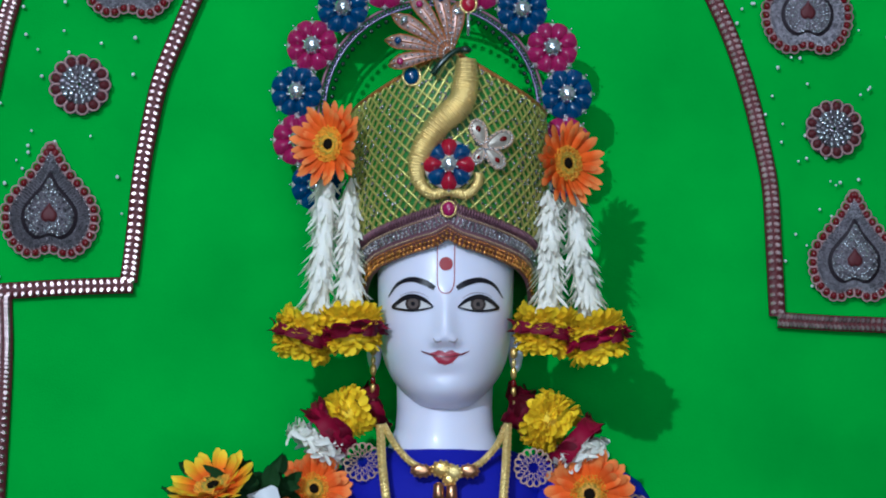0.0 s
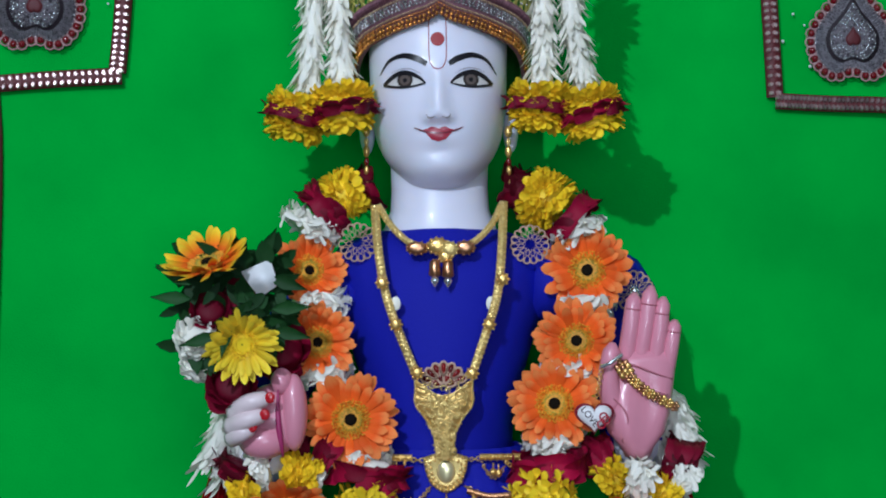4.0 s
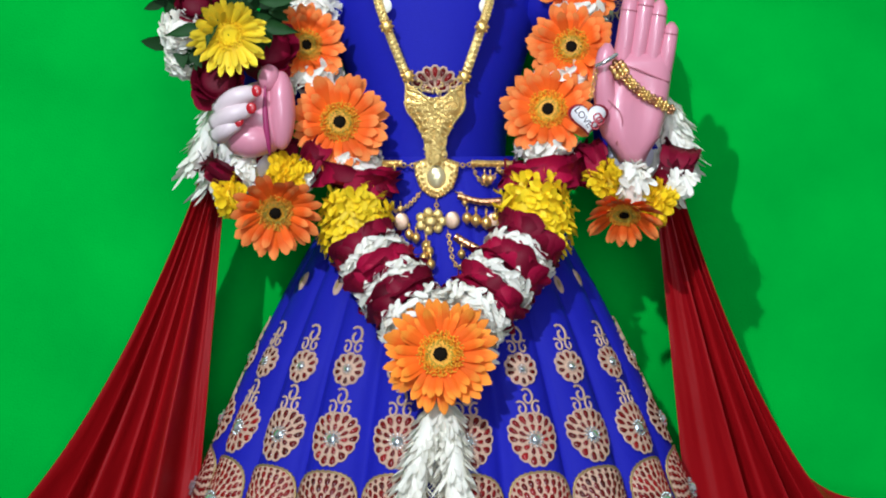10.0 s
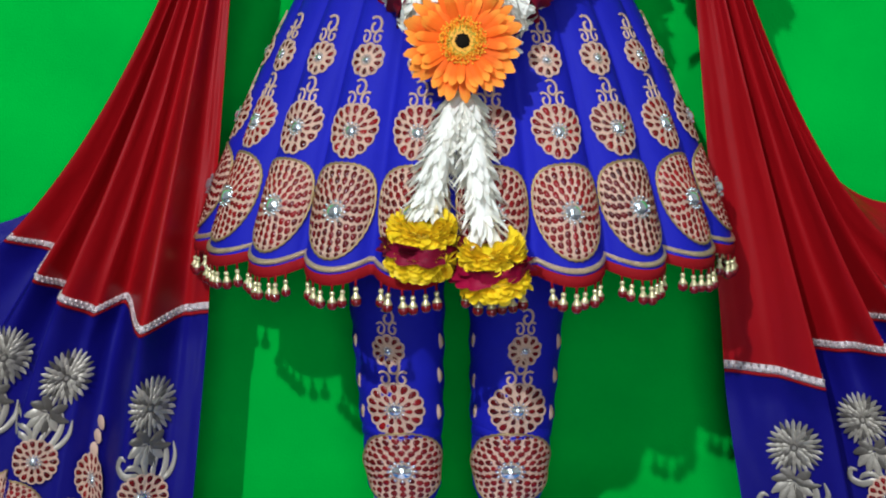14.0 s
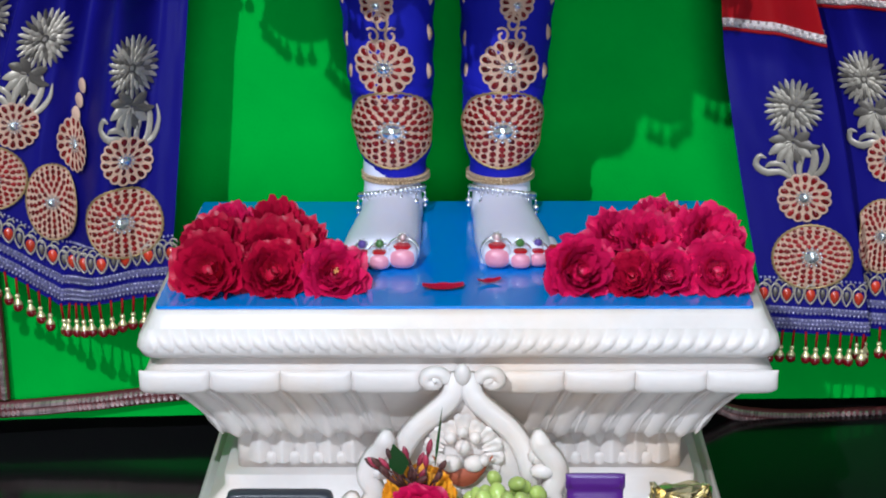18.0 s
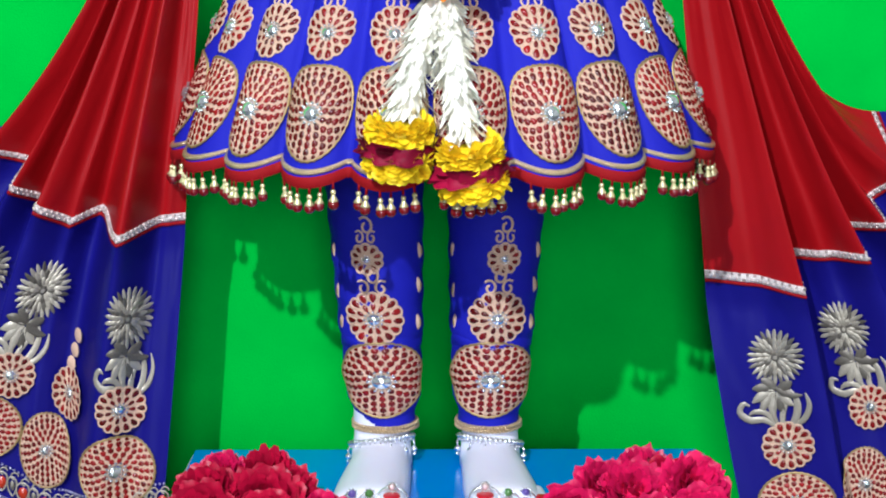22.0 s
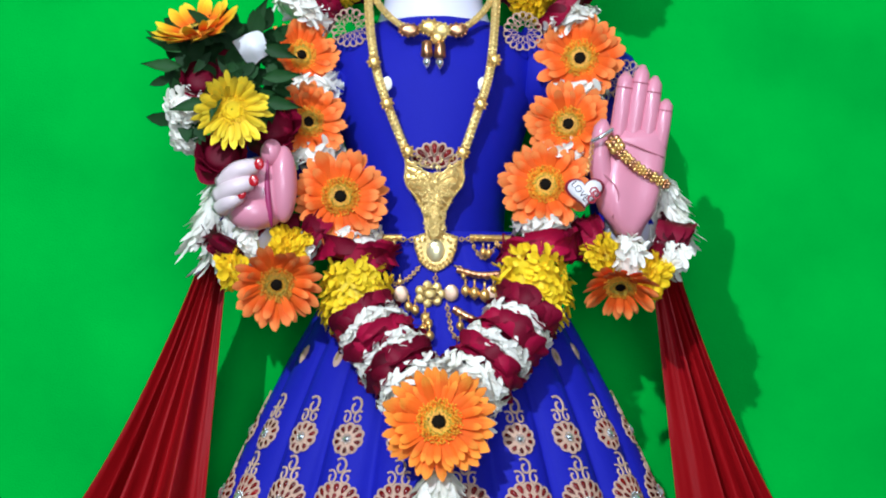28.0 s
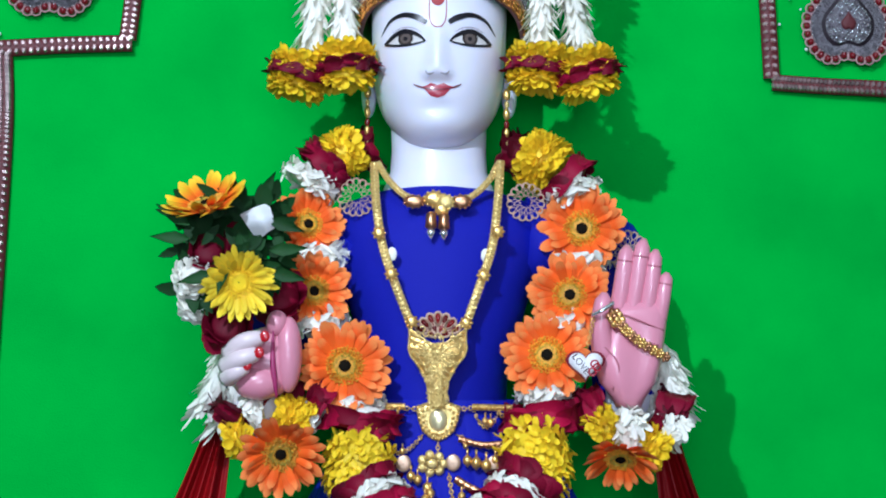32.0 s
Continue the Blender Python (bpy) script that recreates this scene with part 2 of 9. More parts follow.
slab("top_slab", [(0.243, 1.535, 0.186, 0.01), (0.254, 1.524, 0.190, 0.014), (0.258, 1.520, 0.198, 0.016), (0.256, 1.522, 0.206, 0.016), (0.250, 1.528, 0.214, 0.014),
                  (0.246, 1.532, 0.222, 0.012), (0.244, 1.534, PTOP, 0.012)])
slab("second_ledge", [(0.236, 1.545, 0.156, 0.01), (0.252, 1.528, 0.160, 0.014), (0.256, 1.524, 0.168, 0.016), (0.252, 1.528, 0.176, 0.014), (0.243, 1.536, 0.181, 0.012), (0.240, 1.54, 0.186, 0.01)])
slab("cove", [(0.192, 1.590, 0.098, 0.012), (0.206, 1.575, 0.102, 0.014), (0.212, 1.570, 0.112, 0.014), (0.217, 1.565, 0.128, 0.014), (0.224, 1.556, 0.145, 0.014), (0.232, 1.549, 0.156, 0.012)])
slab("neck_band", [(0.190, 1.597, 0.060, 0.006), (0.190, 1.597, 0.098, 0.006)])
slab("base", [(0.226, 1.39, FLOOR_Z, 0.006), (0.226, 1.39, 0.028, 0.006), (0.222, 1.395, 0.032, 0.006)])
slab("base_step", [(0.212, 1.555, 0.032, 0.006), (0.212, 1.555, 0.044, 0.006), (0.2, 1.58, 0.05, 0.006), (0.2, 1.58, 0.060, 0.006)])

g = Geo()
g.grid([rounded_rect(PX - 0.003, 0.239, 1.538, PY1 - 0.003, z, 0.003) for z in (PTOP + 0.0005, PTOP + 0.003)], closed_u=True, caps=True)
tagged(g.make("plinth_sheet", SHEET, smooth=False), "glossy bright blue sheet lying on the plinth top", "sheet")

# ---- statue: one mesh ----
statue = Geo()
HEADC = (-0.003, 1.832)
prof = [  # z, half width, front, back
    (1.1195, 0.006, 1.809, 1.822), (1.1212, 0.018, 1.7985, 1.84), (1.1245, 0.0275, 1.789, 1.86), (1.130, 0.0345, 1.781, 1.875), (1.1385, 0.0432, 1.7745, 1.888), (1.150, 0.0520, 1.7712, 1.895), (1.165, 0.0588, 1.7680, 1.90), (1.180, 0.0620, 1.7655, 1.90),
    (1.195, 0.0636, 1.7640, 1.90), (1.210, 0.0648, 1.7635, 1.90), (1.235, 0.0655, 1.7648, 1.90), (1.26, 0.066, 1.7685, 1.90), (1.285, 0.064, 1.7745, 1.90), (1.31, 0.058, 1.778, 1.89), (1.335, 0.04, 1.80, 1.87), (1.345, 0.01, 1.83, 1.84)]


def smooth_table(table, x):
    """A rounded curve through a table of (x, *values), sorted by x."""
    n = len(table)
    x = max(table[0][0], min(table[-1][0], x))
    k = 0
    while k < n - 2 and x > table[k + 1][0]:
        k += 1
    x0, x1 = table[k][0], table[k + 1][0]
    t = (x - x0) / (x1 - x0)
    out = []
    for c in range(1, len(table[0])):
        p0, p1 = table[k][c], table[k + 1][c]
        m0 = (p1 - table[k - 1][c]) / (x1 - table[k - 1][0]) if k else (p1 - p0) / (x1 - x0)
        m1 = (table[k + 2][c] - p0) / (table[k + 2][0] - x0) if k + 2 < n else (p1 - p0) / (x1 - x0)
        h = x1 - x0
        out.append(p0 * (1 + 2 * t) * (1 - t) ** 2 + m0 * h * t * (1 - t) ** 2 + p1 * t * t * (3 - 2 * t) + m1 * h * t * t * (t - 1))
    return out


def ramp(a, b, x):
    """Rises smoothly from 0 at a to 1 at b."""
    t = max(0.0, min(1.0, (x - a) / (b - a)))
    return t * t * (3 - 2 * t)


def face_shape(x, z):
    """How far the carved face stands out of the smooth head (towards the front)."""
    w = 0.0076 + 0.0034 * ramp(1.222, 1.188, z)
    d = 0.0098 * ramp(1.246, 1.192, z) * ramp(1.1750, 1.1905, z) * math.exp(-abs(x / w) ** 2.0)
    for s in (-1, 1):
        d -= 0.0022 * math.exp(-(((x - s * 0.030) / 0.018) ** 2) - ((z - 1.219) / 0.011) ** 2)
        d += 0.0012 * math.exp(-(((x - s * 0.031) / 0.011) ** 2) - ((z - 1.219) / 0.007) ** 2)
        d += 0.0018 * math.exp(-(((x - s * 0.030) / 0.020) ** 2) - ((z - 1.239) / 0.008) ** 2)
        d += 0.0038 * math.exp(-(((x - s * 0.0090) / 0.0048) ** 2) - ((z - 1.1850) / 0.0050) ** 2)
        d += 0.0022 * math.exp(-(((x - s * 0.034) / 0.018) ** 2) - ((z - 1.182) / 0.020) ** 2)
    d += 0.0034 * math.exp(-((x / 0.015) ** 2) - ((z - 1.166) / 0.0075) ** 2)
    d += 0.0036 * math.exp(-((x / 0.019) ** 2) - ((z - 1.141) / 0.013) ** 2)
    return d - 0.0014 * math.exp(-((x / 0.013) ** 2) - ((z - 1.1535) / 0.0045) ** 2)


def face_y(x, z):
    """The front of the head at x (from its middle) and z."""
    hw, fy, by = smooth_table(prof, z)
    c = min(1.0, abs(x / hw))
    return (fy + by) / 2 - (by - fy) / 2 * math.sqrt(max(0.0, 1 - c ** 2.15)) - face_shape(x, z)


rows = []
for i in range(110):
    z = 1.1195 + (1.345 - 1.1195) * (i / 109) ** 1.25
    hw, fy, by = smooth_table(prof, z)
    row = []
    for k in range(140):
        a = 6.28318 * k / 140
        x = hw * math.cos(a)
        y = face_y(x, z) if math.sin(a) < 0 else (fy + by) / 2 + (by - fy) / 2 * max(0.0, math.sin(a)) ** 0.93
        row.append((HEADC[0] + x, y, z))
    rows.append(row)
statue.grid(rows, closed_u=True, caps=True)


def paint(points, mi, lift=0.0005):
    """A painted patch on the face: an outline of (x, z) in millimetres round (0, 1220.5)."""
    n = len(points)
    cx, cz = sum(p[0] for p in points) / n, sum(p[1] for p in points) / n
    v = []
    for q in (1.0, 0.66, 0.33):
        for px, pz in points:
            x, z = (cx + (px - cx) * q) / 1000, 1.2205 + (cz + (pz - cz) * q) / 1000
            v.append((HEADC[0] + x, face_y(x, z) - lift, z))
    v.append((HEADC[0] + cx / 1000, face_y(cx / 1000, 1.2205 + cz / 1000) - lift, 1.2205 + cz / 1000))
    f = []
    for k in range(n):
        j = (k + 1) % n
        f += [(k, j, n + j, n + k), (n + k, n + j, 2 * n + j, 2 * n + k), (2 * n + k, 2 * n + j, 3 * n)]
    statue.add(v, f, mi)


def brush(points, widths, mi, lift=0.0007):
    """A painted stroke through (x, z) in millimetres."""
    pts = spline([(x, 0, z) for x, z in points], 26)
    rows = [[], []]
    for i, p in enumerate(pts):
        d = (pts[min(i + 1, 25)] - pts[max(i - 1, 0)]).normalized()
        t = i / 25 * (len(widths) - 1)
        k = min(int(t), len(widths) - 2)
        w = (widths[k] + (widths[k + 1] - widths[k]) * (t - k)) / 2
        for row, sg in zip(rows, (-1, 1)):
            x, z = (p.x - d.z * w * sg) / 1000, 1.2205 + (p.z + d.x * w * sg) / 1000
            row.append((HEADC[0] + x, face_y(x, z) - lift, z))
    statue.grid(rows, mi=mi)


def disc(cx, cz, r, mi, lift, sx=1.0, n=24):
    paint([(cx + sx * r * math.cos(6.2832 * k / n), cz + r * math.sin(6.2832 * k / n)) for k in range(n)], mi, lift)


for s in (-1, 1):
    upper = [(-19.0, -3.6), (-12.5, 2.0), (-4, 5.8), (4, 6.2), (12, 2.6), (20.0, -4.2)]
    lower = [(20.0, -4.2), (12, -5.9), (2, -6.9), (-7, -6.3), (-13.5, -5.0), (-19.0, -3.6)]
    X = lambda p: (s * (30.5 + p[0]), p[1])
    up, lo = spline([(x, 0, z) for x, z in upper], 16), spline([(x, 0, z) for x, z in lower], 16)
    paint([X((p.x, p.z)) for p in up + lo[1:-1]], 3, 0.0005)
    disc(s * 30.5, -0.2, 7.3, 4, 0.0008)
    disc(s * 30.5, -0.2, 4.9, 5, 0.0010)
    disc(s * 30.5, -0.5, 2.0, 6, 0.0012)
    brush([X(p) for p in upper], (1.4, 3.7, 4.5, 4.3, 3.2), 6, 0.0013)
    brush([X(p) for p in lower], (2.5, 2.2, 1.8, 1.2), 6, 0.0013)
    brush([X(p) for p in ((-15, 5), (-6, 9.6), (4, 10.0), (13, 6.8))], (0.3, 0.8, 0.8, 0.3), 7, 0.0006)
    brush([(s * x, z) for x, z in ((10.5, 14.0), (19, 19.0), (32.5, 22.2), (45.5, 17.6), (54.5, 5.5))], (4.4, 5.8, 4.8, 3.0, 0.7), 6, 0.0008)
    # nostril shade put on as a grey stroke
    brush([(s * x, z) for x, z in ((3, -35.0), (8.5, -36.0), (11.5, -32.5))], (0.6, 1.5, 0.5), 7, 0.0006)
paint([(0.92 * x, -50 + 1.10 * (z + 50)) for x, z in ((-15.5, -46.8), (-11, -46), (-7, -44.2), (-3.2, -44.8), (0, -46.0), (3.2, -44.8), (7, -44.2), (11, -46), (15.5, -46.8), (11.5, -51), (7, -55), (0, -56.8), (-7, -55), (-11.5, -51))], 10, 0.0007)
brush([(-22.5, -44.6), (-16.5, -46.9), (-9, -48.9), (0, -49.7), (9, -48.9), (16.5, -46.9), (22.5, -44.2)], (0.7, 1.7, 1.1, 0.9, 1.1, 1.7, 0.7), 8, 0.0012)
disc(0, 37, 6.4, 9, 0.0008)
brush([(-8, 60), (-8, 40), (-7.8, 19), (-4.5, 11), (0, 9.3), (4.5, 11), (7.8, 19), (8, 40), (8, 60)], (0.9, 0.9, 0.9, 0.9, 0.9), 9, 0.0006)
# neck and trunk
rows = []
for z, hx, fy, by in ((0.80, 0.075, 1.765, 1.89), (0.87, 0.062, 1.768, 1.88), (0.95, 0.075, 1.768, 1.89), (1.02, 0.098, 1.775, 1.895), (1.05, 0.10, 1.782, 1.895), (1.068, 0.075, 1.79, 1.89), (1.08, 0.055, 1.797, 1.885),
                      (1.10, 0.0475, 1.800, 1.885), (1.12, 0.0462, 1.803, 1.885), (1.15, 0.047, 1.806, 1.885)):
    rows.append(ring(-0.003, (fy + by) / 2, z, hx, (by - fy) / 2, 48))
statue.grid(rows, closed_u=True, caps=True)
# ears
for s in (-1, 1):
    statue.ball((HEADC[0] + s * 0.069, 1.845, 1.178), 0.014, 10, 8, squash=(0.55, 0.8, 1.7))
# legs and feet
TOES = {-1: ((-0.0390, 1.618, 0.0126), (-0.0585, 1.617, 0.0098), (-0.0735, 1.622, 0.0088), (-0.0865, 1.636, 0.0078)),
        1: ((0.0405, 1.619, 0.0126), (0.0603, 1.619, 0.0098), (0.0755, 1.625, 0.0088), (0.0888, 1.640, 0.0078))}
for cx in (-0.054, 0.047):
    s = -1 if cx < 0 else 1
    statue.grid([ring(cx, 1.797 - dy, z, r, r + dy, 28) for z, r, dy in ((0.45, 0.034, 0), (0.36, 0.030, 0), (0.29, 0.0262, 0), (0.268, 0.0268, 0), (0.258, 0.0262, 0), (0.252, 0.0264, 0.001), (0.248, 0.0268, 0.004), (0.244, 0.0272, 0.008), (0.238, 0.0280, 0.013), (0.230, 0.0285, 0.016))], closed_u=True, caps=True)
    rows = []
    for y, xin, xout, h in ((1.838, 0.014, 0.014, 0.012), (1.830, 0.022, 0.022, 0.022), (1.812, 0.026, 0.026, 0.021), (1.79, 0.0270, 0.0270, 0.0225), (1.770, 0.0275, 0.0275, 0.0230), (1.75, 0.028, 0.030, 0.0225), (1.725, 0.0285, 0.033, 0.0215), (1.70, 0.029, 0.036, 0.0205), (1.675, 0.0285, 0.038, 0.0210), (1.658, 0.0275, 0.0385, 0.0212), (1.648, 0.027, 0.038, 0.0205), (1.640, 0.026, 0.034, 0.0180)):
        t = max(0.0, (1.79 - y) / 0.145)
        cen = cx + (0.006 * t if s > 0 else -0.001 * t)
        row = []
        for a in np.linspace(0, 6.2832, 32, endpoint=False):
            c, w = math.cos(a), math.sin(a)
            half = xout if c > 0 else xin
            row.append((cen + s * half * math.copysign(abs(c) ** 0.8, c), y, PTOP + 0.004 + (h * w ** 0.85 if w > 0 else 0.002 * w)))
        rows.append(row)
    statue.grid(rows, closed_u=True, caps=True)
    for k, (tx, tip, r) in enumerate(TOES[s]):
        rz, ry = r * 0.80, r * 0.95
        zc = PTOP + 0.004 + rz
        bx = tx - 0.10 * (tx - cx)

        def toe(u, a, lift=0.0):
            """u below 0 runs back along the toe, 0 to 1 round its tip; a turns from the right over the top."""
            q = (1.0 if u < 0 else max(0.0, math.cos(1.5708 * u)) ** 0.75) + lift / r
            y = tip + ry - u * 0.034 if u < 0 else tip + ry - (ry + lift) * math.sin(1.5708 * u)
            x = tx + (bx - tx) * max(0.0, -u)
            c, w = math.cos(a), math.sin(a)
            return (x + r * q * math.copysign(abs(c) ** 0.8, c), y, zc - 0.002 * max(0.0, -u) + rz * q * math.copysign(abs(w) ** 0.8, w))

        full = np.linspace(0, 6.2832, 24, endpoint=False)
        statue.grid([[toe(u, a) for a in full] for u in (-1, -0.7, -0.4, -0.1, 0.0)], closed_u=True)
        caps = [0.0, 0.15, 0.3, 0.45, 0.6, 0.75, 0.88, 1.0]
        statue.grid([[toe(u, a) for a in full] for u in caps[:4]], closed_u=True)
        statue.grid([[toe(u, a) for a in full] for u in caps[3:]], closed_u=True, mi=1)
        statue.grid([[toe(u, 1.5708 + 0.52 * w * math.sin(0.9 + 1.5 * i / 6), 0.0006) for w in (-1, -0.6, -0.2, 0.2, 0.6, 1)] for i, u in enumerate(np.linspace(-0.14, 0.46, 7))], mi=2)
PINK = mat("pink_painted_stone", (0.74, 0.29, 0.38), 0.32, stain=0.10, stain_scale=30, coat=0.3)
NAIL = mat("red_nail_paint", (0.5, 0.01, 0.02), 0.2, coat=0.5)
# raised palm
def finger(geo, path, r0, r1, mi):
    pts = spline(path, 10)
    geo.tube(pts, lambda t: (r0 + (r1 - r0) * t) * (1 if t < 0.85 else math.sqrt(max(0.02, 1 - ((t - 0.85) / 0.16) ** 2))), 12, mi=mi)


rows = []
for (x0, _, z), (x1, _, _), th in (((0.162, 1.735, 0.875), (0.185, 1.735, 0.874), 0.013), ((0.158, 1.735, 0.884), (0.189, 1.735, 0.884), 0.017), ((0.147, 1.735, 0.897), (0.198, 1.735, 0.896), 0.020), ((0.141, 1.735, 0.915), (0.203, 1.735, 0.914), 0.020), ((0.142, 1.735, 0.933), (0.206, 1.735, 0.932), 0.018), ((0.149, 1.735, 0.948), (0.208, 1.735, 0.947), 0.015), ((0.155, 1.735, 0.961), (0.209, 1.735, 0.96), 0.0115), ((0.159, 1.735, 0.97), (0.208, 1.735, 0.965), 0.008)):
    row = []
    for a in np.linspace(0, 6.2832, 40, endpoint=False):
        x = (x0 + x1) / 2 + (x1 - x0) / 2 * math.copysign(abs(math.cos(a)) ** 0.8, math.cos(a))
        y = 1.735 + th * math.sin(a)
        if math.sin(a) < 0:
            y += 0.006 * math.exp(-((x - 0.181) / 0.013) ** 2 - ((z - 0.925) / 0.02) ** 2) - 0.006 * math.exp(-((x - 0.160) / 0.012) ** 2 - ((z - 0.905) / 0.022) ** 2) - 0.003 * math.exp(-((x - 0.200) / 0.01) ** 2 - ((z - 0.905) / 0.02) ** 2)
        row.append((x, y, z))
    rows.append(row)
statue.grid(rows, closed_u=True, caps=True, mi=1)
FINGERS = (((0.164, 1.735, 0.961), (0.173, 1.735, 1.023), 0.0080), ((0.176, 1.735, 0.959), (0.188, 1.735, 1.029), 0.0080), ((0.189, 1.735, 0.955), (0.199, 1.735, 1.019), 0.0078), ((0.201, 1.735, 0.953), (0.209, 1.735, 0.998), 0.0072))
for p, q, r in FINGERS:
    p, q = Vector(p), Vector(q)
    finger(statue, [p, p.lerp(q, 0.5) + Vector((0, -0.003, 0)), q + Vector((0, 0.001, 0))], r * 1.06, r * 0.92, 1)
    for t in (0.22, 0.50, 0.76):
        c = p.lerp(q, t)
        statue.tube([(c.x + w * r * 0.85, c.y - r * 0.98 - 0.0022 * math.sin(3.14 * t) + 0.0045 * w * w, c.z - 0.001 * w) for w in (-1, -0.5, 0, 0.5, 1)], 0.0007, 5, mi=11)
finger(statue, [(0.152, 1.728, 0.921), (0.147, 1.722, 0.947), (0.151, 1.72, 0.979)], 0.0115, 0.0076, 1)
for pts in (((0.158, 1.724, 0.962), (0.174, 1.72, 0.957), (0.191, 1.721, 0.95), (0.205, 1.727, 0.945)), ((0.156, 1.721, 0.948), (0.169, 1.72, 0.946), (0.184, 1.72, 0.936), (0.2, 1.721, 0.931)), ((0.159, 1.721, 0.946), (0.169, 1.719, 0.929), (0.171, 1.717, 0.911), (0.164, 1.718, 0.888)), ((0.148, 1.717, 0.932), (0.16, 1.712, 0.919), (0.163, 1.712, 0.907), (0.158, 1.716, 0.891))):
    statue.tube(spline(pts, 14), 0.0008, 5, mi=11)
# closed fist that holds the flowers: each finger's path, thickness and nail
FIST = ((((-0.186, 1.697, 0.921), (-0.172, 1.683, 0.932), (-0.1530, 1.685, 0.9365)), 0.0080, (-0.1530, 1.6780, 0.9370)),
        (((-0.189, 1.696, 0.910), (-0.175, 1.682, 0.917), (-0.1570, 1.684, 0.9225)), 0.0080, (-0.1575, 1.6765, 0.9225)),
        (((-0.189, 1.697, 0.900), (-0.179, 1.685, 0.905), (-0.1680, 1.687, 0.9110)), 0.0070, (-0.1690, 1.6800, 0.9115)))
statue.ball((-0.1345, 1.708, 0.921), 0.0135, 24, 16, mi=1, squash=(0.90, 1.12, 2.55))
statue.ball((-0.1450, 1.706, 0.949), 0.0100, 16, 10, mi=1, squash=(1.0, 1.2, 1.2))
statue.ball((-0.1620, 1.707, 0.896), 0.0155, 24, 14, mi=1, squash=(1.45, 1.10, 1.05))
statue.ball((-0.1540, 1.7135, 0.914), 0.0185, 24, 14, mi=1, squash=(1.45, 1.0, 1.75))
statue.ball((-0.1800, 1.708, 0.912), 0.0145, 18, 12, mi=12, squash=(1.05, 1.3, 1.45))
# magenta strip paints in the shade of the hollow beside the palm
statue.tube(spline([(-0.1475, 1.6975, 0.943), (-0.1478, 1.6960, 0.925), (-0.1470, 1.6955, 0.908), (-0.1450, 1.6965, 0.892), (-0.1440, 1.6995, 0.882)], 18), lambda t: 0.0006 + 0.0022 * math.sin(3.1416 * t), 8, mi=13)
for path, r, nail in FIST:
    finger(statue, path, r * 1.2, r * 0.86, 12)
    statue.ball(nail, 0.0046, 12, 7, mi=2, squash=(1.0, 0.34, 1.10))
# arms under the sleeves
for pts in ([(-0.095, 1.835, 1.03), (-0.165, 1.85, 0.94), (-0.175, 1.80, 0.87), (-0.155, 1.735, 0.885)], [(0.09, 1.835, 1.03), (0.156, 1.852, 0.995), (0.174, 1.83, 0.91), (0.175, 1.755, 0.880)]):
    statue.tube(spline(pts, 14), lambda t: 0.034 - 0.014 * t, 16)
EYEWHITE = mat("painted_eye_white", (0.75, 0.72, 0.70), 0.25, coat=0.3)
IRIS = mat("painted_iris", (0.055, 0.042, 0.038), 0.2, coat=0.5, grain=0.3, grain_scale=700)
IRIS_IN = mat("painted_iris_inner", (0.13, 0.10, 0.09), 0.2, coat=0.5)
INK = mat("black_paint", (0.008, 0.007, 0.012), 0.3, coat=0.3)
GREYLINE = mat("grey_lid_and_shade_line", (0.42, 0.38, 0.42), 0.4)
LIPLINE = mat("dark_red_paint", (0.13, 0.006, 0.02), 0.3)
VERMILION = mat("vermilion_paint", (0.34, 0.008, 0.012), 0.5)
ob = statue.make("statue", [STATUE, PINK, NAIL, EYEWHITE, IRIS, IRIS_IN, INK, GREYLINE, LIPLINE, VERMILION, mat("lip_paint", (0.36, 0.008, 0.035), 0.35, coat=0.3), mat("pink_crease", (0.50, 0.15, 0.20), 0.4), mat("pale_pink_stone", (0.80, 0.66, 0.68), 0.35, stain=0.08, stain_scale=40), mat("magenta_shade_strip", (0.36, 0.03, 0.13), 0.4, stain=0.1, stain_scale=40)])
tagged(ob, "polished white marble standing statue with painted features and pink palms", "statue")

# ---- dress ----
SKX, SKY = 0.004, 1.80
SKIRT = [(0.525, 0.246, 0.203), (0.58, 0.227, 0.190), (0.64, 0.202, 0.153), (0.70, 0.174, 0.130), (0.76, 0.143, 0.099), (0.81, 0.115, 0.074), (0.85, 0.085, 0.056), (0.88, 0.067, 0.046)]
PLEATS = [0, 17, 33.5, 50.5, 72, 95, 118, 140, 161, 180]
SPIN = -2.0  # how far the pleats are turned about the middle, in degrees
ROLL = 1.13  # half the arc of one rolled pleat, in radians


def pleat_of(theta):
    """The middle and half width (degrees) of the pleat at theta, and the place across it from -1 to 1."""
    theta = (theta - SPIN + 180) % 360 - 180
    sg, t = (1 if theta >= 0 else -1), abs(theta)
    for lo, hi in zip(PLEATS, PLEATS[1:]):
        if t <= hi:
            break
    mid, half = (lo + hi) / 2, (hi - lo) / 2
    return sg * mid + SPIN, half, sg * (t - mid) / half


def pleat_width(mid, half, z):
    a, b = lerp_table(SKIRT, z)
    return radians(half) * math.hypot(a * math.cos(radians(mid)), b * math.sin(radians(mid)))


